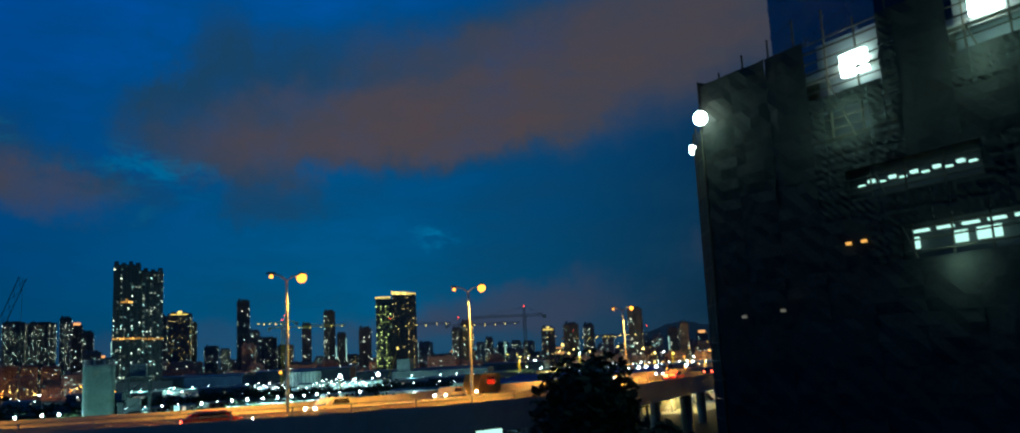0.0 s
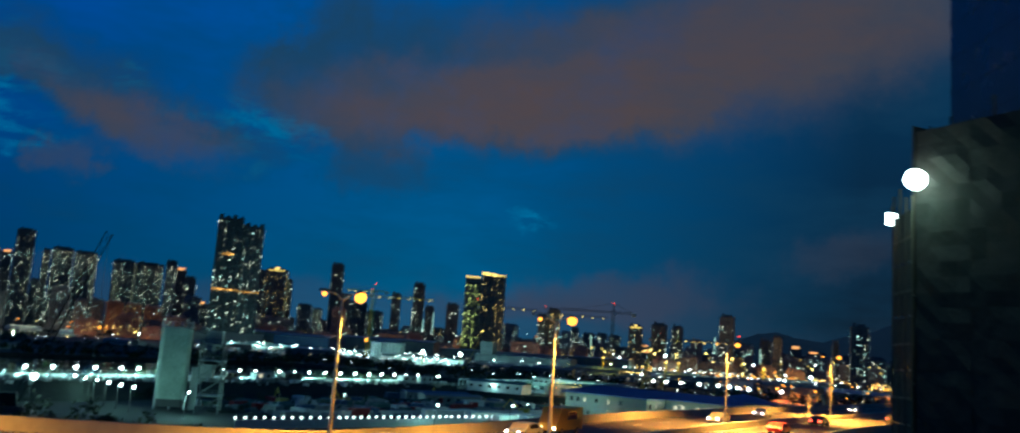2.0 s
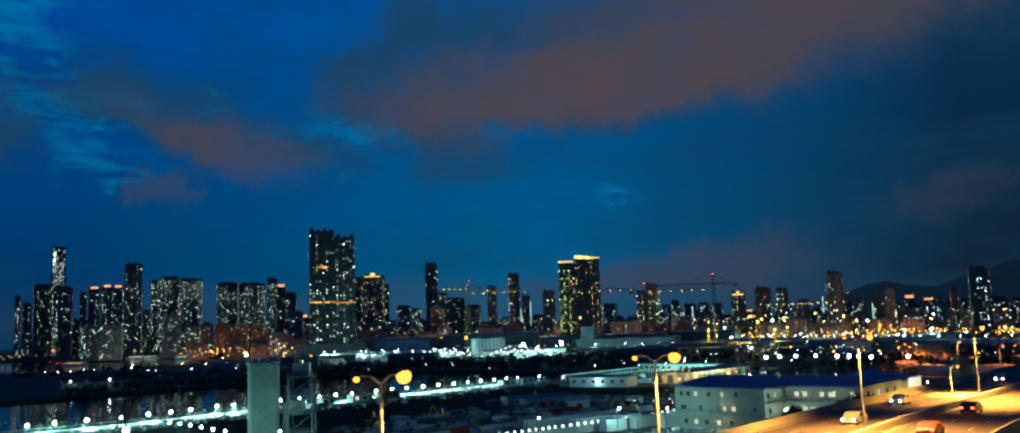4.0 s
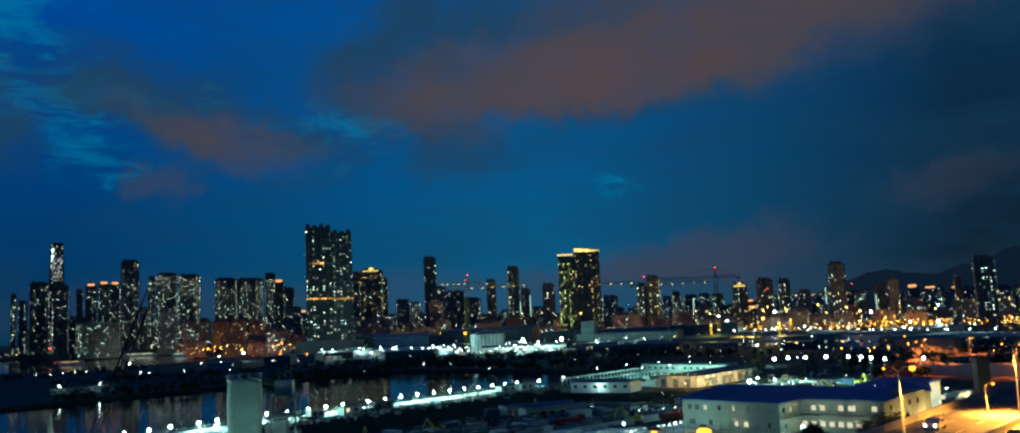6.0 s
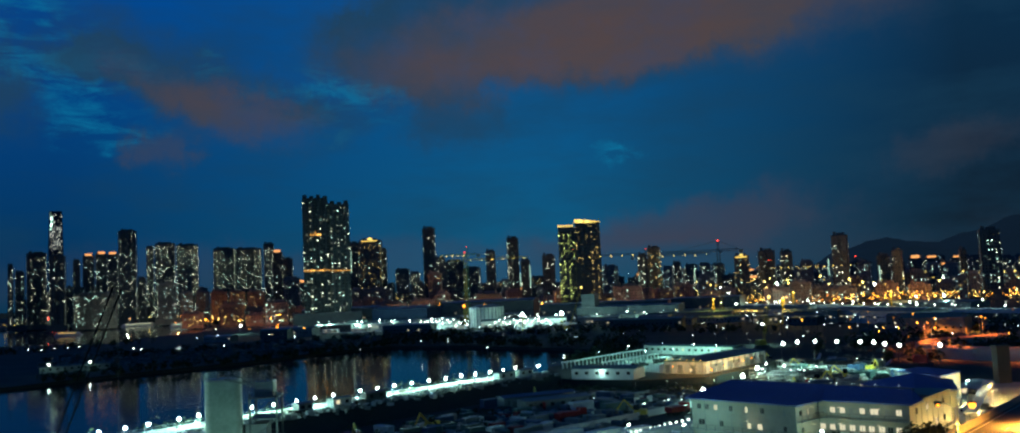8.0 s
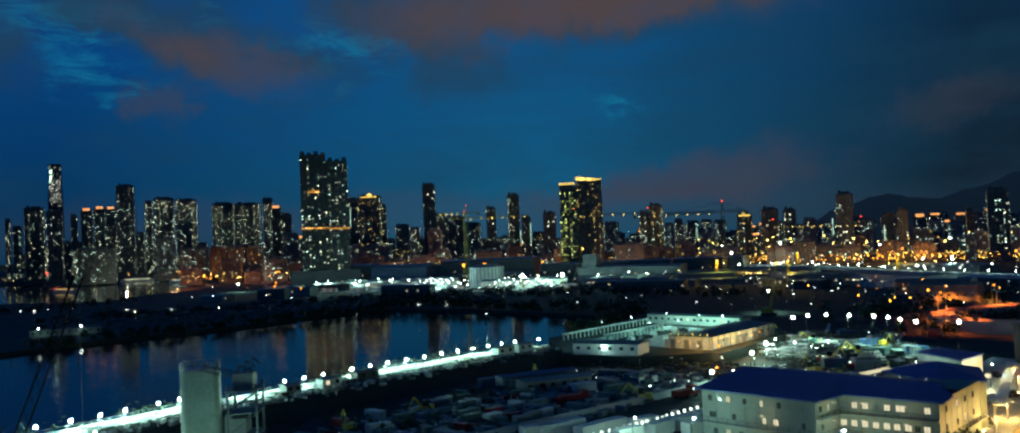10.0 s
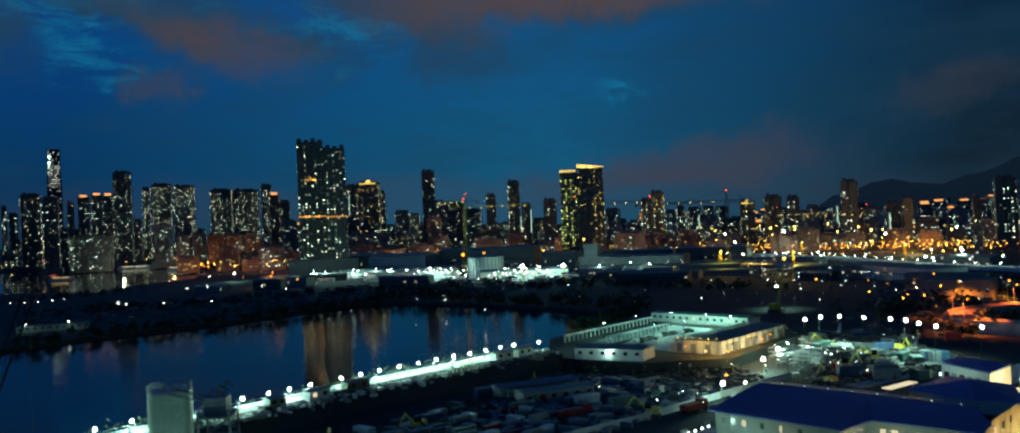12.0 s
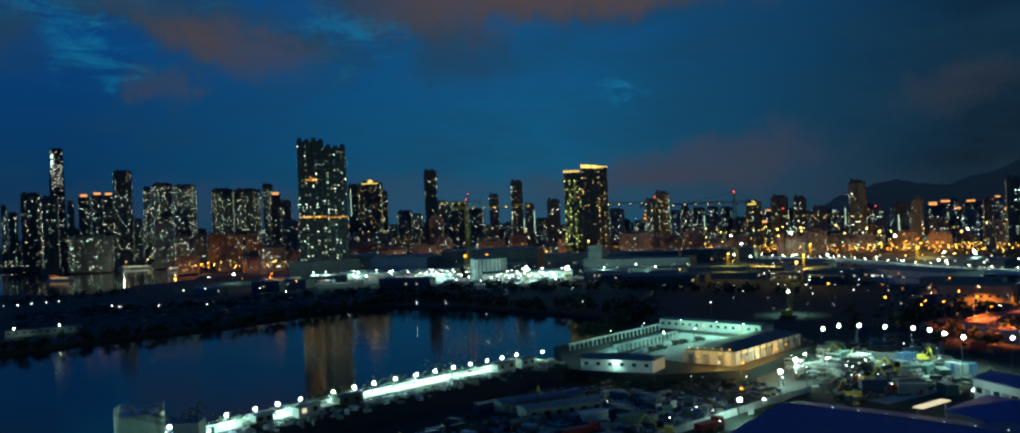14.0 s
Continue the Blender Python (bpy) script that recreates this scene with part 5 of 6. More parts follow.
part("upper_hall", Build().box(10, 8, 13, 12, 12, 11), hut_grey, hall)

# teal-white light in the compound's courtyards
for x, y, w in ((-2, 344, 1500), (9, 362, 2000), (22, 372, 2600), (33, 362, 4600), (40, 352, 2400), (14, 336, 1800), (24, 342, 1600)):
    o = site_lamp(x, y, 5.0, 0.2, "compound lamps", "white lamp on a mast in the works compound", COMP)
    bulb(o, (0.5, 0, 4.6), (0.38, 1.0, 0.80), w, 0.3)

# ---------------------------------------------------------------- across the channel: trees, sheds, lamps
def wood(name, line, width, h, step, seed, label, size=1.1, count=26):
    """A belt of trees and scrub along a line, too many to count."""
    r = random.Random(seed)
    blobs = []
    for p in spline(line, step):
        for _ in range(3):
            x, y = p.x + r.uniform(-width, width), p.y + r.uniform(-width, width)
            top = h * r.uniform(0.35, 1.0) * (0.75 + 0.35 * noise.noise((x * 0.03, y * 0.03, seed)))
            blobs.append((x, y, top * 0.55, top * 0.55))
    return tagged(part(name, leaf_cloud(blobs, count, size, seed), leaf_dark), label, "trees", kind="stuff")


wood("tree_belt", [(-246, 402), (-226, 440), (-182, 492), (-156, 548), (-132, 586)], 7, 7.5, 6, 1, "dark belt of scrub and trees on the channel bank")
wood("tree_belt", [(-132, 588), (-86, 562), (-22, 506), (14, 482)], 8, 10, 5, 2, "dark belt of trees at the channel's head")
wood("tree_belt", [(-8, 392), (2, 430), (14, 470)], 5, 7.5, 5, 3, "dark trees by the channel head")
wood("tree_belt", [(-330, 560), (-270, 590), (-200, 640), (-120, 668), (-30, 650), (40, 600), (90, 560)], 16, 8, 8, 4, "dark scrub on the reclaimed runway land")
wood("tree_belt", [(-500, 620), (-440, 690), (-400, 760)], 22, 9, 9, 5, "dark scrub on the runway edge")
wood("tree_belt", [(90, 400), (130, 430), (170, 470), (230, 480)], 14, 9, 7, 6, "dark trees on the land by the slip road")
wood("tree_belt", [(110, 350), (150, 380), (210, 400), (290, 430)], 12, 9, 7, 7, "dark trees beside the slip road")
wood("tree_belt", [(p.x - 3.6, p.y + 2.4, 0) for p in SHORE[2:-1:4]], 0.9, 9.6, 2.2, 8, "dark shrubs and small trees along the quay edge", 0.42, 30)
wood("bush_row", [(-62, 196), (-44, 226), (-26, 252), (-14, 276)], 9, 3.6, 6, 9, "dark scrub between the yard stacks", 0.5, 22)

wood("scrub", [(-150, 140), (-112, 160), (-84, 150), (-60, 128), (-40, 104), (-70, 90)], 13, 5.0, 5, 21, "dark scrub on the lot below the quay", 0.45, 26)
wood("scrub", [(-14, 298), (0, 288), (12, 284), (24, 287), (34, 290)], 2.5, 3.4, 2.0, 24, "dark scrub along the platform edge", 0.35, 22)
wood("scrub", [(-96, 200), (-78, 200), (-66, 212), (-50, 232)], 6, 3.6, 4, 22, "dark scrub on the bank behind the silo", 0.4, 22)
wood("scrub", [(-40, 70), (-20, 92), (0, 120), (20, 150)], 9, 4.0, 6, 23, "dark scrub beside the elevated road", 0.4, 22)
small_mast = site_lamp(-383, 591, 6, 0.32, "runway lamps", "distant white lamp on a mast on the runway land")
for x, y in ((-370, 586), (-366, 594), (-362, 603), (-359, 611), (-290, 556), (-278, 543), (-255, 543), (-213, 630), (-250, 680), (-225, 540), (-308, 682), (-300, 700), (-420, 560)):
    copy_thing(small_mast, Matrix.Translation((x, y, 0)))
for x, y in ((-303, 842), (-230, 700)):
    site_lamp(x, y, 9, 0.8, "runway lamps", "distant yellow lamp on a tall mast", mat=sodium_lamp)
hut(-283, 452, -256, 470, 6, 3.2, hut_grey, steel_dark, "long low dark quay shed", 21, 0.5, 0.0)
rng = random.Random(31)
for i in range(34):
    x = rng.uniform(-330, 120)
    y = 690 + rng.uniform(-60, 120) - x * 0.25
    if -260 < x < -20 and y > 720 and y < 850:
        y += 120
    hut(x, y, x + rng.uniform(14, 46), y - rng.uniform(0, 14), rng.uniform(8, 16), rng.uniform(4, 9), rng.choice((hut_grey, facade_dark, hut_white)), rng.choice((hut_grey, roof_green)),
        "low dark shed on the reclaimed runway land", 100 + i, 1.0, 0.12, "far sheds")
# long dark warehouses, the round tank and the curved hall behind the works
hut(-232, 918, -172, 900, 30, 17, container_blue, hut_grey, "large dark blue warehouse with shallow roof", 41, 3, 0.02)
hut(-60, 890, 60, 860, 30, 15, facade_dark, hut_grey, "long dark warehouse with flat roof", 42, 1, 0.03)
hut(62, 850, 120, 830, 30, 16, facade_dark, hut_grey, "dark slab-sided warehouse with a flat roof", 43, 1, 0.03)
hut(-330, 990, -240, 960, 30, 19, facade_dark, hut_grey, "dark waterfront warehouse with long roof", 44, 2, 0.05)
hut(-170, 960, -70, 945, 26, 20, facade_dark, hut_grey, "dark waterfront warehouse beside the tank", 45, 2, 0.05)
tank = thing("storage_tank", -100, 800, 0, 0, "round pale storage tank with ribbed wall", "tank")
b = Build()
ring = [(15 * math.cos(2 * math.pi * i / 28), 15 * math.sin(2 * math.pi * i / 28)) for i in range(28)]
part("drum", b.prism(ring, 0, 17), hut_white, tank)
part("roof", Build().prism([(x * 1.02, y * 1.02) for x, y in ring], 17, 19.5, 0.6), hut_grey, tank)
for i in range(28):
    part("rib", Build().box(ring[i][0], ring[i][1], 0, 0.5, 0.5, 17, 2 * math.pi * i / 28), hut_grey, tank)

# small lights of the works, in rows
def light_field(name, spots, r, mat, label, pole=steel_dark):
    b = Build()
    for x, y, z in spots:
        b.ball((x, y, z), r * rng.uniform(0.7, 1.25), 6, 4)
    o = thing(name, 0, 0, 0, 0, label, "lights")
    tagged(part("light", b, mat, o), kind="stuff")
    p = Build()
    for x, y, z in spots:
        p.tube((x, y + 0.1, 0), (x, y + 0.1, z), 0.12, n=4)
    tagged(part("pole", p, pole, o), kind="stuff")
    return o


light_field("work_lights", [(-262 + i * 4.5 + rng.uniform(-1, 1), 822 + rng.uniform(-12, 22), rng.uniform(4, 9)) for i in range(46)], 0.55, small_white, "row of small white work lights on thin poles")
light_field("work_lights", [(rng.uniform(-120, 60), rng.uniform(700, 800), rng.uniform(3, 10)) for i in range(40)], 0.45, small_white, "scattered small white work lights")
light_field("town_lights", [(rng.uniform(-560, -250), rng.uniform(1150, 1240), rng.uniform(5, 11)) for i in range(45)], 0.9, small_orange, "orange street lamps on the far waterfront")
light_field("town_lights", [(rng.uniform(-420, -60), rng.uniform(1040, 1120), rng.uniform(6, 20)) for i in range(34)], 0.7, small_orange, "orange lamps between far warehouses")
light_field("town_lights", [(110 + 320 * u + rng.uniform(-12, 12), 1210 - 330 * u + rng.uniform(-50, 40), rng.uniform(3, 11)) for u in [i / 420 for i in range(420)]], 0.42, small_yellow, "band of yellow street lamps along the far road")
light_field("town_lights", [(110 + 340 * u + rng.uniform(-12, 12), 1180 - 330 * u + rng.uniform(-60, 40), rng.uniform(3, 9)) for u in [i / 420 for i in range(420)]], 0.44, small_orange, "band of orange street lamps along the far road")
light_field("town_lights", [(120 + 320 * u + rng.uniform(-12, 12), 1230 - 330 * u + rng.uniform(-60, 60), rng.uniform(18, 30)) for u in [i / 44 for i in range(44)]], 0.8, small_yellow, "tall yellow lamps of the far highway")
light_field("yard_lights", [(100 + 150 * u + rng.uniform(-10, 10), 850 - 260 * u + rng.uniform(-20, 20), rng.uniform(8, 12)) for u in [i / 26 for i in range(26)]], 0.6, small_white, "white yard lamps on masts")
light_field("yard_lights", [(90 + 130 * rng.random(), 420 + 330 * rng.random(), rng.uniform(3, 9)) for i in range(80)], 0.2, small_white, "small scattered white yard lights")
light_field("yard_lights", [(92 + i * 1.6, 730 - i * 2.2, 7) for i in range(16)], 0.4, small_yellow, "string of yellow lights along a site gantry")
wood("tree_belt", [(-1100, 1590), (-980, 1572), (-830, 1556), (-715, 1512), (-630, 1428), (-552, 1290)], 6, 9, 12, 31, "dark trees along the harbour front", 2.2, 14)
light_field("yard_lights", [(95 + 150 * rng.random(), 300 + 260 * rng.random(), rng.uniform(6, 10)) for i in range(34)], 0.3, small_orange, "orange lamps among the trees by the slip road")
light_field("town_lights", [(rng.uniform(-1150, -500), rng.uniform(1565, 1620), rng.uniform(5, 12)) for i in range(60)], 1.0, small_yellow, "street lamps on the harbour front")
light_field("harbour_lights", [(-994, 1535, 18), (-990, 1538, 19), (-987, 1540, 18), (-983, 1543, 18), (-970, 1552, 19), (-966, 1554, 18), (-964, 1556, 20)], 1.7, small_red, "red lights on the harbour front")
# a few strong lamps added for the glow of the far streets
for x, y, c, w in ((-650, 1360, (1, 0.42, 0.1), 0.6e4), (-590, 1370, (1, 0.42, 0.1), 0.8e4), (-545, 1385, (1, 0.42, 0.1), 0.8e4), (-330, 1190, (1, 0.45, 0.12), 3e4), (-190, 1130, (1, 0.45, 0.2), 2.5e4),
                   (60, 1200, (1, 0.66, 0.2), 4e4), (160, 1180, (1, 0.6, 0.16), 5e4), (230, 1080, (1, 0.55, 0.12), 5e4), (300, 980, (1, 0.45, 0.1), 4e4), (370, 930, (1, 0.4, 0.1), 4e4), (-720, 1340, (0.8, 1, 0.7), 2.5e4)):
    bulb(lamp_post(x, y, 0, 14, 0, (1,), "tall street lamp added to light the far waterfront", "far road lamps", r=0.8, watts=1.0), (0, -6, 13), c, w, 1.0)

# row of lamps added to lift the dark fronts of the waterfront blocks
rng_t = random.Random(90)
for k in range(24):
    u = k / 23
    x, y = -545 + 1000 * u, 1135 - 160 * u + rng_t.uniform(-8, 8)
    bulb(lamp_post(x, y, 0, 9, 0, (1,), "street lamp added to brighten the waterfront blocks", "far road lamps", r=0.7, watts=1.0), (0, -4, 8), (1.0, rng_t.uniform(0.42, 0.62), rng_t.uniform(0.14, 0.3)), rng_t.uniform(1.0e4, 2.4e4) * (0.55 if x > -150 else 0.4), 0.8)
light_field("town_lights", [(rng_t.uniform(-700, 520), rng_t.uniform(1250, 1700), rng_t.uniform(8, 46)) for i in range(260)], 0.3, small_white, "scattered pale lamps and signs among the town blocks")
light_field("town_lights", [(rng_t.uniform(-520, -60), rng_t.uniform(1100, 1180), rng_t.uniform(4, 14)) for i in range(70)], 0.6, small_yellow, "yellow street lamps before the waterfront blocks")
site_lamp(-358, 887, 8, 1.2, "harbour lamps", "large glaring white lamp on the harbour land", 0.0, None, 9000.0)
site_lamp(-285, 791, 8, 1.0, "harbour lamps", "large orange lamp on the runway land", 0.0, sodium_lamp, 6000.0)
for x, y, m in ((-382, 884, None), (-330, 840, sodium_lamp), (-292, 800, sodium_lamp), (-268, 790, None), (-250, 770, None)):
    site_lamp(x, y, 6, 0.5, "harbour lamps", "small lamp on the harbour land", 0.0, m)

# ---------------------------------------------------------------- cranes
def tower_crane(x, y, h, jib, rz, mat, label, lights=0, light_mat=small_yellow, tail=14):
    o = thing("tower_crane", x, y, 0, rz, label, "crane", "tower cranes")
    part("mast", lattice(Build(), (0, 0, 0), (0, 0, h), 2.0, 18, 0.16), mat, o)
    part("jib", lattice(Build(), (0, 0, h), (jib, 0, h), 1.5, 20, 0.13), mat, o)
    part("counter_jib", lattice(Build(), (0, 0, h), (-tail, 0, h), 1.6, 5, 0.14), mat, o)
    part("peak", lattice(Build(), (0, 0, h), (0, 0, h + 7), 1.2, 3, 0.12), mat, o)
    part("tie", Build().tube((0, 0, h + 7), (jib * 0.75, 0, h + 0.7), 0.09, n=4), mat, o)
    part("tie", Build().tube((0, 0, h + 7), (-tail, 0, h + 0.7), 0.09, n=4), mat, o)
    part("counterweight", Build().box(-tail + 1.5, 0, h - 2.6, 3, 1.6, 2.6), concrete, o)
    part("cab", Build().box(1.4, -1.3, h - 2.2, 1.6, 1.4, 2.0), hut_white, o)
    for i in range(lights):
        part("jib_light", Build().ball((jib * (i + 0.6) / lights, 0, h - 0.9), 0.55, 6, 4), light_mat, o)
    part("beacon", Build().ball((0, 0, h + 7.4), 0.5, 6, 4), small_red, o)
    return o


tower_crane(-132, 912, 68, -28, 0.1, steel_green, "green lit tower crane with short lamp-strung jib", 5, tail=-10)
tower_crane(-131, 890, 62, 62, 0.03, steel_yellow, "yellow tower crane with a lamp-strung jib", 6)
tower_crane(-26, 905, 60, 62, 0.0, steel_dark, "dark tower crane with a lamp-strung jib", 6)
tower_crane(44, 900, 57, 62, -0.02, steel_dark, "dark tower crane with lamps along its jib", 6)
tower_crane(88, 702, 53, -42, 0.0, steel_dark, "dark unlit tower crane with red beacon", 0, tail=-15)
tower_crane(180, 1010, 42, 60, 0.3, steel_dark, "dark tower crane with lamps along its jib over the yards", 7)
tower_crane(240, 900, 40, 55, 2.9, steel_dark, "dark tower crane behind the yards", 7)


def crawler(x, y, reach, h, rz, mat, label, light=True, wide=0.8):
    o = thing("crawler_crane", x, y, 0, rz, label, "crane")
    for s in (-1.6, 1.6):
        part("track", Build().box(0, s, 0, 6, 1.0, 1.1), steel_dark, o)
    part("cab", Build().box(-0.8, 0, 1.2, 4.4, 3.0, 2.4, 0, 0.9), mat, o)
    part("boom", lattice(Build(), (1, 0, 2.2), (reach, 0, h), wide, 14, 0.07), mat if light else boom_dark, o)
    part("cable", Build().tube((reach, 0, h), (reach, 0, 3), 0.04, n=3), steel_dark, o)
    if light:
        part("boom_light", Build().ball((reach, 0, h + 0.4), 0.7, 6, 4), small_yellow, o)
    return o


crawler(-25, 668, 11, 30, 0.1, steel_yellow, "yellow crawler crane with raised lattice boom")
crawler(71, 438, 6, 22, 0.6, steel_yellow, "yellow crawler crane beside the yard floodlight")
crawler(-88, 152, 13, 34.5, 0.43, boom_dark, "dark crawler crane with raised boom by the channel", False, 1.3)
crawler(104, 330, -6, 16, -0.4, steel_red, "red lattice crane by the slip road", False)
for x, y in ((82, 703), (120, 640), (205, 690), (168, 840)):
    o = thing("piling_rig", x, y, 0, 0.3, "yellow lit piling rig mast", "rig", "rigs")
    part("mast", lattice(Build(), (0, 0, 1), (0, 0, 17), 1.2, 8, 0.14), steel_yellow, o)
    part("base", Build().box(0, 1.5, 0, 4, 6, 2.2, 0, 0.92), steel_yellow, o)
    part("lamp", Build().ball((0, -0.9, 17), 0.7, 6, 4), small_yellow, o)
    bulb(o, (0, -2.5, 17), (1, 0.7, 0.12), 9000, 0.4)

# boats in the bay
def boat(x, y, L, rz, decks, label, lit):
    o = thing("ferry", x, y, -1.5, rz, label, "boat", "boats")
    hull = [(-L / 2, -4), (L * 0.35, -4), (L / 2, 0), (L * 0.35, 4), (-L / 2, 4)]
    part("hull", Build().prism([(x * 0.94, y * 0.8) for x, y in hull], -0.5, 0.2).prism(hull, 0.2, 2.2), hut_white, o)
    for k in range(decks):
        part("deck", Build().box(-L * 0.05, 0, 2.2 + 3 * k, L * (0.8 - 0.12 * k), 6.6, 2.6), hut_white, o)
        for i in range(int(L * 0.7 / 2)):
            part("porthole", Build().box(-L * 0.36 + i * 2, -3.36, 3.0 + 3 * k, 1.1, 0.1, 1.2), lit, o)
    part("funnel", Build().tube((-L * 0.1, 0, 2 + 3 * decks), (-L * 0.12, 0, 5 + 3 * decks), 1.1, 0.9, 10), steel_red, o)
    return o


boat(-796, 1514, 62, 0.25, 1, "white ferry with rows of lit deck windows", win_warm)
boat(-642, 1351, 34, 0.1, 1, "white lit harbour boat with bright decks", win_cool)
boat(-682, 1122, 40, -0.2, 1, "low moored boat with warm deck lights", win_gold)

barge = boat(-1023, 1612, 34, 0.3, 1, "low dark barge carrying red lamps", win_gold)
for k in range(7):
    part("red_lamp", Build().ball((-12 + 3.4 * k + (5 if k > 3 else 0), -3.6, 7 + (k % 2)), 1.2, 6, 4), small_red, barge)

# ---------------------------------------------------------------- site yard in front
def container(x, y, z, rz, mat, label, L=6.1, group="containers"):
    o = thing("container", x, y, z, rz, label, "container", group)
    part("body", Build().box(0, 0, 0, L, 2.44, 2.5), mat, o)
    for s in (-1.24, 1.24):
        b = Build()
        for i in range(int(L / 0.55)):
            b.box(-L / 2 + 0.3 + i * 0.55, s, 0.12, 0.22, 0.06, 2.2)
        tagged(part("rib", b, mat, o), kind="stuff")
        part("door", Build().box(L / 2 + 0.02, s * 0.48, 0.1, 0.06, 1.1, 2.3), mat, o)
    return o


rng = random.Random(12)
yard_mats = [(container_blue, "blue steel container in the site yard"), (hut_grey, "grey site cabin in the yard"), (steel_red, "red steel container in the site yard"),
             (hut_white, "white site cabin in the yard"), (roof_green, "green steel container in the site yard")]
makers = [container(-30 + 8 * k, 262 - 4 * k, 0, 0.6, m, t) for k, (m, t) in enumerate(yard_mats)]
for i in range(110):
    u, w = rng.random(), rng.random()
    x = -62 + 62 * u + 26 * w - 8
    y = 196 + 92 * u - 22 * w + rng.uniform(-4, 4)
    copy_thing(makers[rng.choice((0, 0, 1, 1, 1, 4, 4, 2, 3))], Matrix.Translation((x, y, 0)) @ Matrix.Rotation(0.9 + rng.choice((0, 1.57)) + rng.uniform(-0.2, 0.2), 4, "Z") @ Matrix.Scale(rng.uniform(0.45, 0.85), 4))
for i in range(22):
    x, y = rng.uniform(54, 92), rng.uniform(262, 350)
    copy_thing(makers[rng.choice((0, 0, 1, 1, 4, 4))], Matrix.Translation((x, y, 0)) @ Matrix.Rotation(rng.uniform(0, 3), 4, "Z"))
for i in range(14):
    x, y = -14 + i * 3.4 + rng.uniform(-1, 1), 196 + i * 0.6 + rng.uniform(-3, 10)
    copy_thing(makers[3], Matrix.Translation((x, y, 0)) @ Matrix.Rotation(rng.uniform(0.4, 1.0), 4, "Z"))
hut(-26, 256, -8, 266, 5, 3.2, hut_grey, container_blue, "low open shed with blue roof in the yard", 51, 0.5, 0.0)
hut(-20, 249, -4, 258, 5, 3.0, hut_grey, hut_grey, "low grey shed in the yard", 52, 0.5, 0.0)
for x, y, L, wall, roof, text in ((-66.4, 239.2, 5.5, hut_white, roof_green, "small pale cabin beside the quay road"), (-72.5, 231.5, 4.0, hut_grey, hut_grey, "small grey cabin beside the quay road"),
                                  (-60.8, 249.5, 6.5, steel_dark, steel_dark, "dark low shed on the quay verge"), (-31, 290.5, 7.0, hut_white, roof_green, "white cabin at the end of the quay road"), (-25.5, 298, 6.0, hut_white, hut_grey, "pale cabin at the end of the quay road")):
    o = hut(x, y, x + L * 0.58, y + L * 0.81, 2.6, 2.4, wall, roof, text, int(L * 10), 0.3, 0.1, "quay cabins")
    o.matrix_basis = Matrix.Translation((0, 0, 4.05)) @ o.matrix_basis
for x, y, r in ((17.3, 239.7, 0.8), (-7.5, 237.3, 0.5)):
    o = thing("truck", x, y, 0, r, "red flatbed truck parked by the fence", "truck", "trucks")
    part("cab", Build().box(2.2, 0, 0.5, 1.8, 2.2, 2.1, 0, 0.92), steel_red, o)
    part("bed", Build().box(-1.2, 0, 0.8, 5.0, 2.3, 1.2), steel_red, o)
    part("windscreen", Build().box(3.05, 0, 1.6, 0.1, 1.8, 0.7), dark_pane, o)
    for sx in (-2.6, -1.2, 2.2):
        for sy in (-1.0, 1.0):
            part("wheel", Build().tube((sx, sy - 0.15, 0.5), (sx, sy + 0.15, 0.5), 0.5, n=12), tyre_mat, o)
for x, y in ((3.5, 203), (8.1, 208.8), (12.8, 215), (18, 222.4), (11.6, 260.7), (8.2, 258), (27, 252)):
    o = thing("notice_board", x, y, 0, 0.8, "white board on two posts by the site fence", "board", "boards")
    part("board", Build().box(0, 0, 0.5, 2.0, 0.1, 1.5), hut_white, o)
    for s in (-0.8, 0.8):
        part("post", Build().box(s, 0.1, 0, 0.1, 0.1, 1.9), steel, o)
# heaps of soil and rubble
b = Build()
for i in range(60):
    u, w = rng.random(), rng.random()
    x, y = -66 + 66 * u + 26 * w - 8, 196 + 92 * u - 24 * w
    r = rng.uniform(1.5, 4.0)
    b.ball((x, y, 0), r, 9, 5, 0.35)
tagged(part("soil_heaps", b, ground_mat, smooth=False), "heaps of soil and rubble in the yard", "soil", kind="stuff")
# round caisson walls
for x, y, r in ((64, 312, 5), (79, 330, 8), (70, 348, 5), (86, 306, 4)):
    o = thing("caisson", x, y, 0, 0, "round dark steel shaft wall in the works", "caisson", "shafts")
    b = Build()
    pts = [(math.cos(2 * math.pi * i / 32), math.sin(2 * math.pi * i / 32)) for i in range(32)]
    for i in range(32):
        (ax, ay), (bx, by) = pts[i], pts[(i + 1) % 32]
        q = [[(k * ax, k * ay, z), (k * bx, k * by, z)] for k, z in ((r, 0), (r, 2.0), (r - 0.8, 2.0), (r - 0.8, 0))]
        for j in range(3):
            b.quad(q[j][0], q[j][1], q[j + 1][1], q[j + 1][0])
    part("wall", b, steel_dark, o)

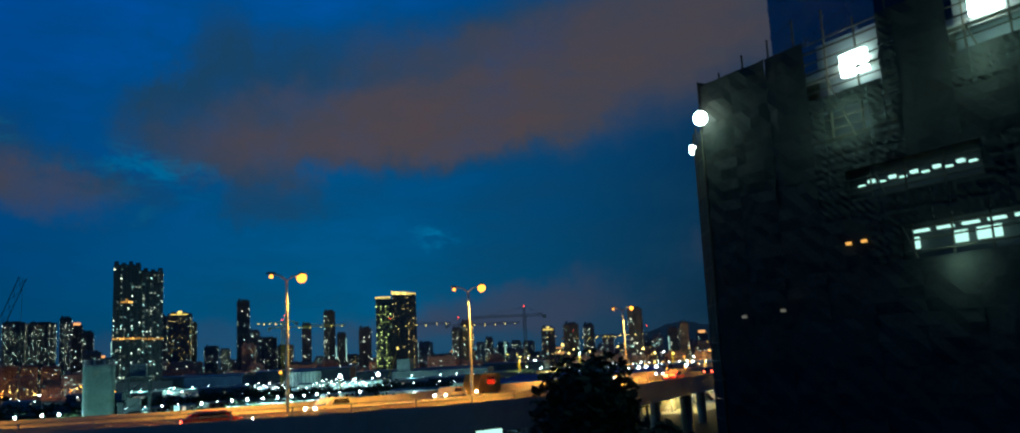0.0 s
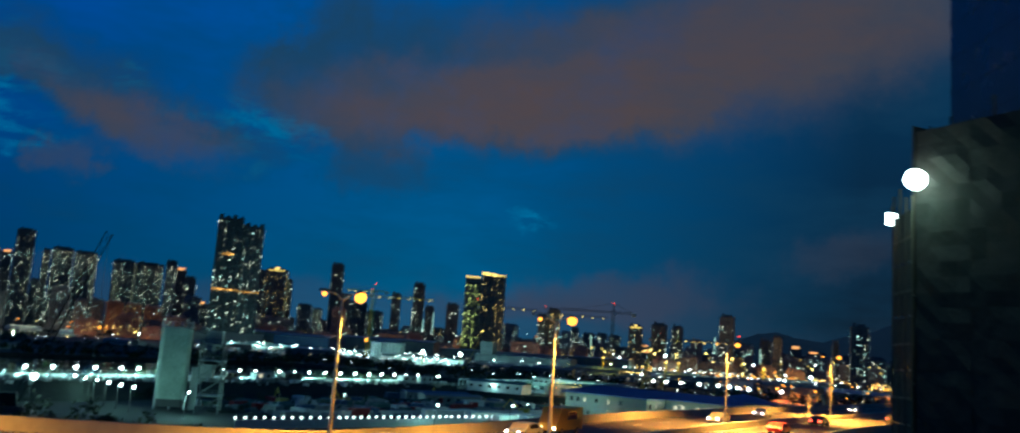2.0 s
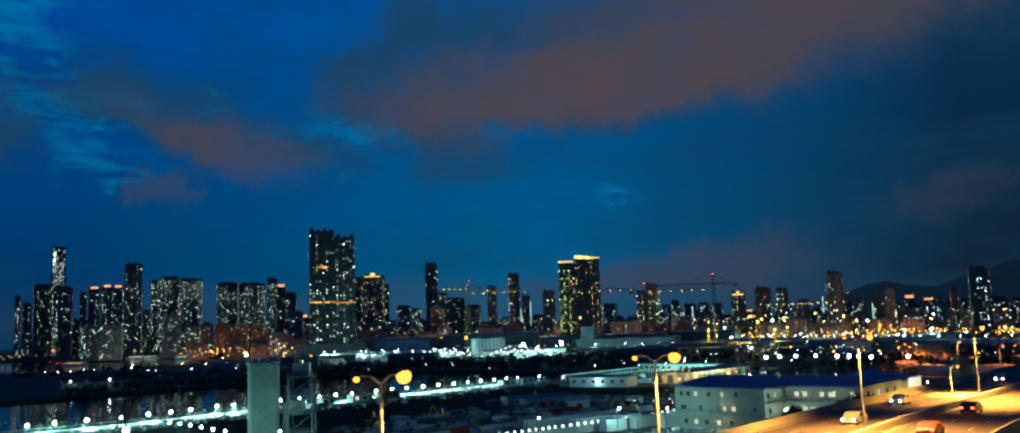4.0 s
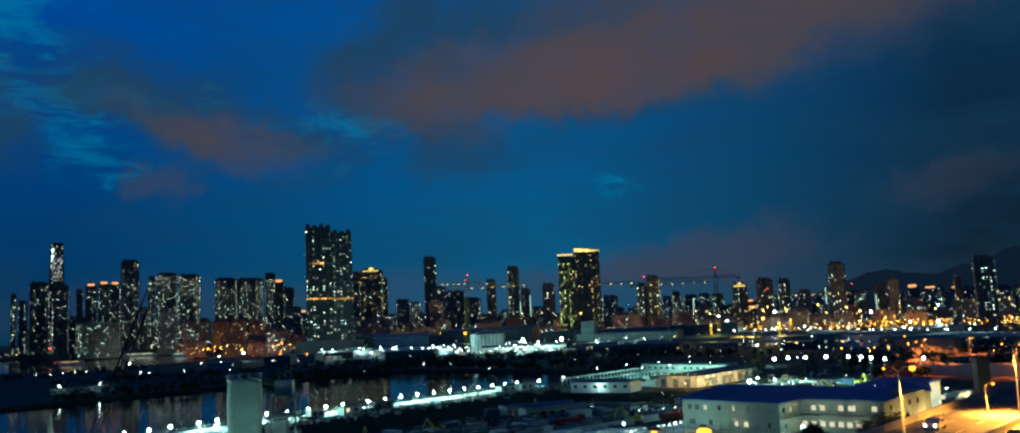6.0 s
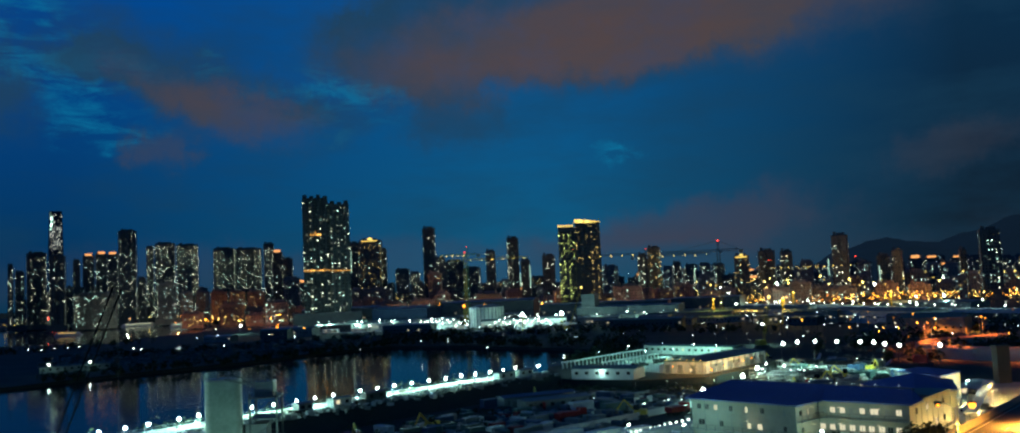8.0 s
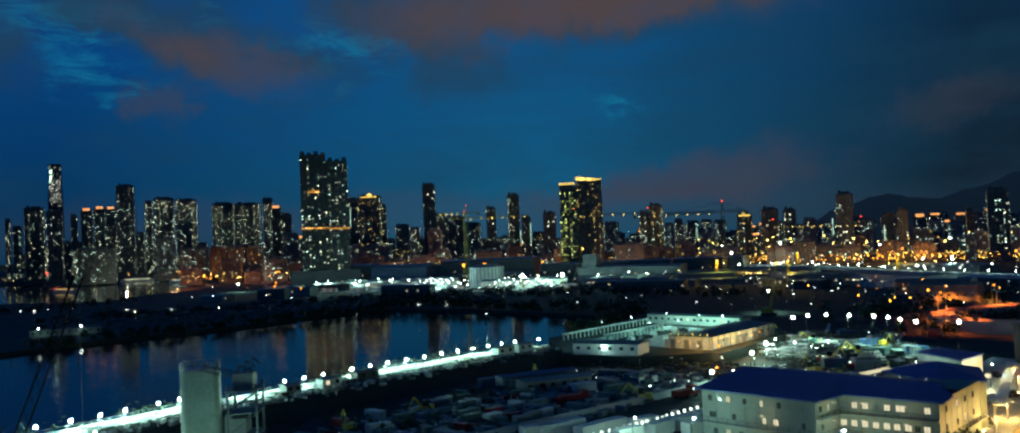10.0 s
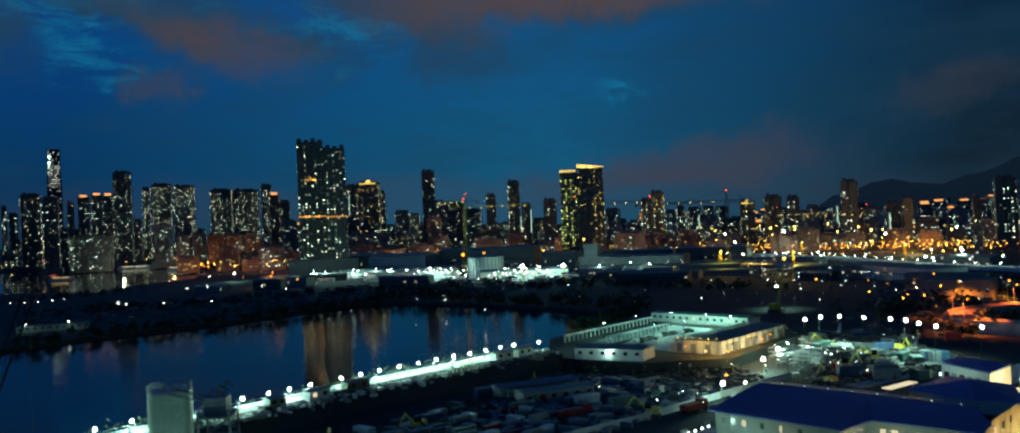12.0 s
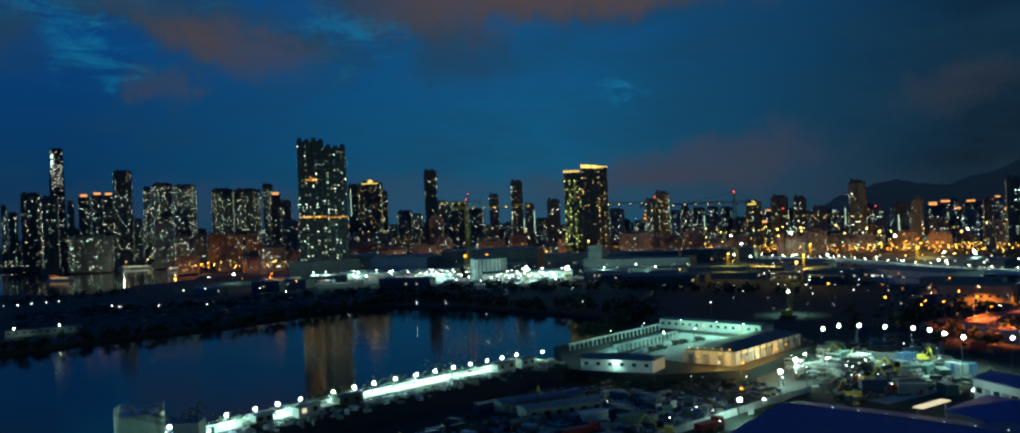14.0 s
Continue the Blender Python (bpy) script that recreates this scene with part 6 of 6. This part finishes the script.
# lit low wall before the office, with its chain of lamps
WALL = spline([(-46, 150), (-30, 166), (-9, 188), (7, 204.6), (12.2, 211), (19, 219)], 1.9)
wall_l = thing("lit_wall", 0, 0, 0, 0, "low white wall carrying a chain of small white lamps", "wall")
for i in range(len(WALL) - 1):
    p, q = WALL[i], WALL[i + 1]
    m = (p + q) / 2
    part("panel", Build().box(m.x, m.y, 0, (q - p).length * 0.98, 0.25, 1.6, math.atan2(q.y - p.y, q.x - p.x)), hut_white, wall_l)
    part("lamp", Build().ball((p.x, p.y, 2.0), 0.26, 6, 4), small_white, wall_l)
# masts added to cast the light of the wall's lamp chain
for x, y in ((-12, 180), (4, 196), (14, 194), (36, 182)):
    o = site_lamp(x, y - 3, 5, 0.3, "office lamps", "white lamp added before the site office to light its front", 0.0, None, 1200.0)
for x, y in ((80.8, 237.8),):
    bulb(lamp_post(x, y, 0, 3.2, 0.4, (1,), "yellow-white lamp in the office forecourt", "forecourt lamps", head=hut_window, r=0.6, watts=1.0), (0, -1.2, 3.4), (1.0, 0.80, 0.30), 2600.0, 0.4)
sign = thing("lit_sign", 4.6, 31.5, 0, 0.75, "white lit sign board on a post beside the elevated road", "sign")
part("board", Build().box(0, 0, 7.6, 2.4, 0.12, 1.1), tube_light, sign)
part("sign_frame", Build().box(0, 0.1, 7.5, 2.6, 0.1, 1.3), steel_dark, sign)
part("post", Build().tube((0, 0.2, 0), (0, 0.2, 7.6), 0.12, n=8), steel, sign)
# small lamps added so that the forecourt floor turns bright yellow
for x, y in ((60, 186), (66, 196), (73, 208), (88, 238), (92, 250)):
    o = lamp_post(x, y, 0, 3.0, 0.4, (1,), "low warm lamp added to light the forecourt", "forecourt lamps", head=hut_window, r=0.18, watts=1.0)
    bulb(o, (0, -0.8, 3.0), (1.0, 0.66, 0.20), 2400.0, 0.3)
for k, (x, y) in enumerate(((61, 191), (68, 205), (77, 222), (83, 231), (79, 228), (90, 256))):
    o = thing("parked_car", x, y, 0.06, 1.0 + 0.3 * k, "parked car in the office forecourt", "car", "parked cars")
    part("body", Build().box(0, 0, 0.25, 4.3, 1.8, 0.65, 0, 0.96).box(-0.2, 0, 0.9, 2.3, 1.6, 0.55, 0, 0.8), steel_dark if k % 2 else hut_white, o)
    for sx in (-1.3, 1.3):
        for sy in (-0.85, 0.85):
            part("wheel", Build().tube((sx, sy - 0.1, 0.3), (sx, sy + 0.1, 0.3), 0.3, n=10), tyre_mat, o)
low_lamp = site_lamp(-95.3, 191.6, 4.9, 0.36, "path lamps", "small white lamp on the path below the quay", 0.0, None, 300.0)
for k in range(1, 6):
    copy_thing(low_lamp, Matrix.Translation((-95.3 + 4.56 * k, 191.6 - 4.66 * k, 0)))
for x, y in ((22, 44), (36, 70), (52, 96)):
    lamp_post(x, y, 0, 5.0, 0.6, (1,), "orange lamp on the street below the highway", "low street lamps", r=0.22, watts=26000.0)
site_lamp(-90, 163, 6, 0.8, "quay lamps", "glaring lamp in the dark lot by the quay", 0.0, None, 700.0)
b = Build().prism([(53, 180), (64, 178), (82, 206), (98, 240), (112, 276), (104, 290), (84, 262), (70, 220)], -0.2, 0.06)
tagged(part("pavement", b, pale_road), "pale concrete forecourt beside the site office", "pavement", kind="structure")
b = Build().prism([(36, 268), (60, 256), (92, 276), (100, 300), (84, 352), (62, 338), (40, 292)], -0.2, 0.05)
tagged(part("pavement", b, ground_mat), "dark muddy works yard under floodlights", "pavement", kind="structure")
pillar = thing("concrete_pier", 107, 278, 0, 0.1, "tall grey concrete pier beside the highway", "pier")
part("shaft", Build().box(0, 0, 0, 3.4, 2.8, 9.6), pier_mat, pillar)
part("cap", Build().box(0, 0, 9.6, 3.8, 3.2, 0.6), pier_mat, pillar)
cover = thing("covered_walkway", 72, 209, 0, 1.13, "long white-lit covered walkway beside the forecourt", "walkway")
part("roof", Build().box(29, 0, 2.6, 58, 2.2, 0.15), hut_white, cover)
for i in range(15):
    part("post", Build().box(1 + i * 4, 0.9, 0, 0.12, 0.12, 2.6), steel, cover)
    part("lamp", Build().box(2 + i * 4, 0, 2.5, 1.4, 0.15, 0.08), small_white, cover)
for x, y, h, s in ((43, 153, 9.6, 11), (47.5, 160, 8.6, 12), (36, 168, 6.5, 13), (-4, 20, 6.5, 14), (-14, 60, 6.0, 15), (60, 208, 5, 16), (-30, 80, 7, 17), (-46, 96, 6, 18)):
    tree(x, y, h, h * 0.42, s, "dark leafy tree beside the elevated road", 300, 0.3, leaf_dark, "road trees")

# ---------------------------------------------------------------- vehicles on the highway
def car(s, d, heading, mat, label, van=False, L=4.4):
    """A car on the highway, s metres along it and d metres right of the middle; heading +1 goes away."""
    run, i = 0.0, 1
    while i < len(MEDIAN) - 2 and run < s:
        run += (MEDIAN[i] - MEDIAN[i - 1]).length
        i += 1
    t = (MEDIAN[i] - MEDIAN[i - 1]).normalized()
    p = MEDIAN[i]
    o = thing("van" if van else "car", p.x + t.y * d, p.y - t.x * d, DECK, math.atan2(t.y, t.x) + (0 if heading > 0 else math.pi), label, "van" if van else "car", "traffic")
    W, H = (2.0, 2.6) if van else (1.78, 1.42)
    if van:
        L = 6.2
        prof = [(-L / 2, 0.4), (L / 2, 0.4), (L / 2, 1.1), (L / 2 - 0.5, 2.0), (L / 2 - 1.0, H), (-L / 2, H)]
    else:
        prof = [(-L / 2, 0.32), (L / 2, 0.32), (L / 2, 0.72), (L / 2 - 1.0, 0.92), (L / 2 - 1.7, H), (-L / 2 + 0.9, H), (-L / 2 + 0.15, 0.95), (-L / 2, 0.8)]
    n = len(prof)
    b = Build().add([(x, -W / 2, z) for x, z in prof] + [(x, W / 2, z) for x, z in prof],
                    [tuple(range(n)), tuple(range(2 * n - 1, n - 1, -1))] + [(i2, n + i2, n + (i2 + 1) % n, (i2 + 1) % n) for i2 in range(n)])
    part("body", b, mat, o)
    for sgn in (-1, 1):
        y = sgn * (W / 2 + 0.01)
        z0, z1 = (1.4, 2.2) if van else (0.95, 1.34)
        part("side_window", Build().quad((-L * 0.28, y, z0), (L * 0.14, y, z0), (L * 0.08, y, z1), (-L * 0.24, y, z1)), car_glass, o)
        for x in (-L * 0.31, L * 0.31):
            w = part("wheel", Build().tube((x, sgn * (W / 2 - 0.2), 0.33), (x, sgn * (W / 2 + 0.02), 0.33), 0.33, n=14), tyre_mat, o)
            part("rim", Build().tube((x, sgn * (W / 2 + 0.02), 0.33), (x, sgn * (W / 2 + 0.03), 0.33), 0.2, n=10), steel, w)
        part("headlight", Build().ball((L / 2, sgn * W * 0.36, 0.66), 0.13, 6, 4), head_light, o)
        part("tail_light", Build().box(-L / 2 - 0.02, sgn * W * 0.38, 0.72, 0.06, 0.36, 0.16), tail_light, o)
    return o


car_dark = surface("dark_car_paint", (0.05, 0.05, 0.055), None, 0.25, grain=0.5, coarse=0.1, bump=0.0, spec=0.6)
car_silver = surface("silver_car_paint", (0.45, 0.46, 0.47), (0.36, 0.37, 0.38), 0.3, 0.5, grain=0.5, coarse=0.1, bump=0.0)
car_red = surface("red_car_paint", (0.42, 0.03, 0.03), None, 0.3, grain=0.5, coarse=0.1, bump=0.0)
van_yellow = surface("yellow_van_paint", (0.72, 0.48, 0.06), None, 0.4, grain=0.5, coarse=0.1, bump=0.0)
for s, d, hd, m, t, v_ in ((104, 6.5, 1, car_dark, "dark saloon car with red tail lights", False), (126, 6.5, 1, car_red, "red car on the highway", False), (140, -6.5, -1, car_silver, "silver car with bright headlights", False),
                           (172, -8.5, -1, van_yellow, "yellow light van with headlights on", True), (163, -8, -1, car_silver, "silver car in the far lane", False), (205, 6, 1, car_red, "red car with tail lights", False),
                           (214, -5, -1, car_silver, "pale car with headlights on", False), (232, 4, 1, car_dark, "dark car with tail lights on", False), (240, -8, -1, car_silver, "silver car under the lamps", False),
                           (262, 8, 1, car_dark, "dark car on the near lanes", False), (290, -6, -1, car_silver, "pale car far along the road", False), (300, 6, 1, car_red, "red car far along the road", False)):
    car(s, d, hd, m, t, v_)

# ---------------------------------------------------------------- plant and loose material in the works
def excavator(x, y, rz, mat, label):
    o = thing("excavator", x, y, 0, rz, label, "excavator", "plant")
    for s in (-1.1, 1.1):
        part("track", Build().box(0, s, 0, 3.6, 0.6, 0.8, 0, 0.9), steel_dark, o)
    part("body", Build().box(-0.3, 0, 0.9, 3.0, 2.3, 1.1, 0, 0.92), mat, o)
    part("cab", Build().box(0.6, 0.65, 1.9, 1.4, 1.0, 1.3, 0, 0.85), car_glass, o)
    part("boom", Build().tube((1.0, 0, 1.7), (3.6, 0, 4.2), 0.22, 0.18, 6), mat, o)
    part("stick", Build().tube((3.6, 0, 4.2), (5.4, 0, 1.8), 0.16, 0.12, 6), mat, o)
    part("bucket", Build().box(5.5, 0, 0.9, 0.9, 1.0, 0.9, 0, 0.7), steel_dark, o)
    return o


dig = excavator(60, 286, 0.4, steel_yellow, "yellow tracked excavator in the works yard")
rng = random.Random(61)
for x, y in ((72, 300), (66, 330), (84, 318), (52, 268), (-18, 268), (-40, 228), (8, 236), (-52, 210), (90, 280), (60, 352)):
    copy_thing(dig, Matrix.Translation((x, y, 0)) @ Matrix.Rotation(rng.uniform(0, 6), 4, "Z"))


def loose(name, area, count, size, mat, label, seed):
    """Stacked boards, crates and blocks strewn over a strip of the yard."""
    r = random.Random(seed)
    (x0, y0), (ux, uy), (vx, vy) = area
    b = Build()
    for _ in range(count):
        u, w = r.random(), r.random()
        L = size * r.uniform(0.3, 1.6)
        b.box(x0 + ux * u + vx * w, y0 + uy * u + vy * w, 0, L * r.uniform(0.8, 2.4), L * r.uniform(0.3, 0.9), L * r.uniform(0.2, 0.8), r.choice((0.9, 2.47)) + r.uniform(-0.3, 0.3))
    return tagged(part(name, b, mat), label, "materials", kind="stuff")


YARD = ((-68, 196), (66, 92), (30, -26))
WORKS = ((46, 258), (44, 30), (8, 90))
loose("stacked_material", YARD, 500, 1.3, hut_grey, "grey stacked boards and crates in the yard", 1)
loose("stacked_material", YARD, 260, 1.1, container_blue, "blue tarpaulins and crates in the yard", 2)
loose("stacked_material", YARD, 160, 0.9, hut_white, "pale panels and blocks in the yard", 3)
loose("stacked_material", YARD, 90, 0.8, steel_red, "red barriers and crates in the yard", 4)
loose("stacked_material", WORKS, 520, 1.1, steel_dark, "grey formwork and pipes in the works", 5)
loose("stacked_material", WORKS, 260, 0.5, hut_grey, "small grey blocks and boards in the works", 6)
verge, verge_pale = Build(), Build()
rv = random.Random(17)
for i in range(len(SHORE) - 1):
    for _ in range(9):
        px, py, pz = offset(SHORE, rv.uniform(3.4, 11.0), 0)[i]
        L = rv.uniform(0.2, 1.1)
        run_d = rv.random()
        (verge if rv.random() < 0.75 else verge_pale).box(px + rv.uniform(-1, 1), py + rv.uniform(-1, 1), 3.2 if run_d < 0.3 else 3.9, L * rv.uniform(1, 2.6), L * rv.uniform(0.5, 1.2), L * rv.uniform(0.3, 0.9) + 0.3, rv.uniform(0, 3.1))
tagged(part("verge_rubble", verge, hut_grey), "grey blocks and rubble on the quay verge", "rubble", kind="stuff")
tagged(part("verge_rubble", verge_pale, hut_white), "pale boards and blocks on the quay verge", "rubble", kind="stuff")
FRONT = ((-12, 250), (52, 22), (-8, 34))
loose("stacked_material", FRONT, 520, 1.0, steel_dark, "dark stacked plant and sheeting before the compound", 31)
loose("stacked_material", FRONT, 200, 0.8, container_blue, "blue sheeted stacks before the compound", 32)
loose("stacked_material", FRONT, 120, 0.5, hut_white, "pale boards and blocks before the compound", 33)
rng_y = random.Random(71)
light_field("yard_lights", [(-10 + 100 * rng_y.random(), 238 + 100 * rng_y.random(), rng_y.uniform(1, 3.5)) for i in range(34)], 0.11, small_white, "small scattered white work lights in the yard")
light_field("yard_lights", [(44 + 26 * rng_y.random(), 282 + 40 * rng_y.random(), rng_y.uniform(1, 5)) for i in range(14)], 0.14, small_white, "small white work lights on the racks")
light_field("yard_lights", [(-120 + 330 * rng_y.random(), 440 + 260 * rng_y.random(), rng_y.uniform(2, 6)) for i in range(46)], 0.18, small_white, "small white lamps on the reclaimed land")
light_field("yard_lights", [(20 + 330 * rng_y.random(), 720 + 260 * rng_y.random(), rng_y.uniform(3, 9)) for i in range(120)], 0.28, small_yellow, "small yellow lamps in the far yards")
light_field("town_lights", [(-20 + 420 * rng_y.random(), 1040 + 400 * rng_y.random(), rng_y.uniform(4, 18)) for i in range(180)], 0.38, small_yellow, "yellow lamps and signs among the town blocks")
for k, d in ((8, 4.6), (20, 4.8), (24, 5.2), (31, 4.6), (40, 5.0), (46, 4.8), (52, 4.6)):
    p, q = offset(SHORE, d, 2.2)[k], offset(SHORE, d, 2.2)[k + 1]
    o = thing("quay_hut", *p, math.atan2(q[1] - p[1], q[0] - p[0]), ("grey-green" if k % 2 else "brown") + " sheet hut at the foot of the quay road", "hut", "quay huts")
    part("wall", Build().box(0, 0, 0, 3.0 + k % 3, 2.4, 2.8), roof_green if k % 2 else bark, o)
    part("roof", Build().box(0, 0, 2.8, 3.5 + k % 3, 2.9, 0.18), hut_grey, o)
    part("door", Build().box(0.4, -1.22, 0.2, 0.9, 0.08, 2.0), steel_dark, o)
loose("stacked_material", WORKS, 90, 0.8, steel_yellow, "yellow barriers in the works", 7)
loose("stacked_material", ((-20, 150), (66, 40), (20, 34)), 260, 0.9, hut_white, "pale crates and panels before the office", 8)
loose("stacked_material", ((-300, 470), (330, 220), (-60, 130)), 700, 3.0, facade_dark, "dark heaps and stores on the runway land", 9)
loose("stacked_material", ((90, 400), (130, 330), (70, -30)), 600, 3.0, facade_dark, "dark stores and plant on the reclaimed land", 10)
for x, y, r in ((58, 300, 0.7), (76, 296, 0.9), (70, 322, 0.8), (88, 332, 0.8), (62, 340, 0.7)):
    o = thing("pipe_stack", x, y, 0, r, "stack of pale concrete pipes in the works", "pipes", "pipe stacks")
    for k in range(5):
        for j in range(2):
            if j == 0 or k < 4:
                part("pipe", Build().tube((-3, k * 1.1 + j * 0.55, 0.5 + j * 0.95), (3, k * 1.1 + j * 0.55, 0.5 + j * 0.95), 0.5, n=10), concrete, o)

# white-lit viaduct over the far yards
VIA = spline([(120, 880), (150, 800), (172, 745), (184, 670), (198, 605), (222, 540), (262, 480)], 8.0)
via = thing("viaduct", 0, 0, 0, 0, "pale concrete viaduct under a row of white lamps", "road", kind="structure")
part("road_deck", road_strip(VIA, -5, 5, 6.0, 7.0), concrete, via)
for d in (-5.3, 5.0):
    part("parapet", road_strip(VIA, d, d + 0.3, 5.8, 8.0), hut_white, via)
for i in range(2, len(VIA), 4):
    part("column", Build().tube((VIA[i].x, VIA[i].y, 0), (VIA[i].x, VIA[i].y, 6.0), 1.0, n=8), concrete, via)
side = offset(VIA, 4.6, 7.0)
via_lamp = site_lamp(*side[4][:2], 3.0, 0.4, "viaduct lamps", "white lamp on the viaduct's edge", 7.0, None, 1200.0)
for i in range(6, len(side), 2):
    copy_thing(via_lamp, Matrix.Translation(side[i]))
hut(140, 468, 164, 452, 14, 9, facade_pink, roof_green, "orange-lit block behind the slip road", 61, 1, 0.3)
hut(150, 520, 180, 500, 14, 8, facade_pink, roof_green, "low orange-lit block among dark trees", 62, 1, 0.3)
for x, y in ((150, 452), (168, 446), (158, 505)):
    lamp_post(x, y, 0, 9, 0.4, (1,), "orange lamp before a low block", "slip road lamps", r=0.4, watts=16000)
hut(150, 640, 176, 560, 24, 8, hut_white, hut_grey, "long pale shed beside the viaduct", 63, 1.5, 0.3)
hut(200, 700, 240, 640, 20, 9, hut_grey, hut_grey, "long grey shed in the far yards", 64, 1.5, 0.3)
hut(105, 760, 150, 720, 20, 8, hut_grey, roof_green, "long dark shed in the far yards", 65, 1.5, 0.3)
for x, y, z, r in ((190, 1030, 24, 1.6), (140, 1120, 22, 1.3), (255, 900, 20, 1.3), (310, 880, 24, 1.0), (120, 900, 18, 1.1), (245, 700, 13, 0.9), (232, 664, 13, 0.9), (222, 690, 13, 0.8)):
    site_lamp(x, y, z, r, "high mast lamps", "tall high-mast floodlight with a white head", 0.0, None, 9000.0)

for x, y, z in ((-128, 855, 18), (-108, 850, 18), (-60, 700, 12), (-30, 690, 12)):
    o = thing("mast_lamp", x, y, 0, 0, "tall mast with a strong yellow lamp cluster", "lamp", "yellow masts")
    part("mast", lattice(Build(), (0, 0, 0), (0, 0, z), 1.2, 8, 0.12), steel_yellow, o)
    part("lamp_cluster", Build().box(0, -0.8, z - 1.2, 2.4, 0.6, 2.4, 0, 0.8), sodium_lamp if x < -100 else white_lamp, o)
for x, y in ((-278, 451), (-262, 461)):
    site_lamp(x, y, 4.5, 0.55, "runway lamps", "white lamp beside the quay shed", 0.0, None, 160.0)
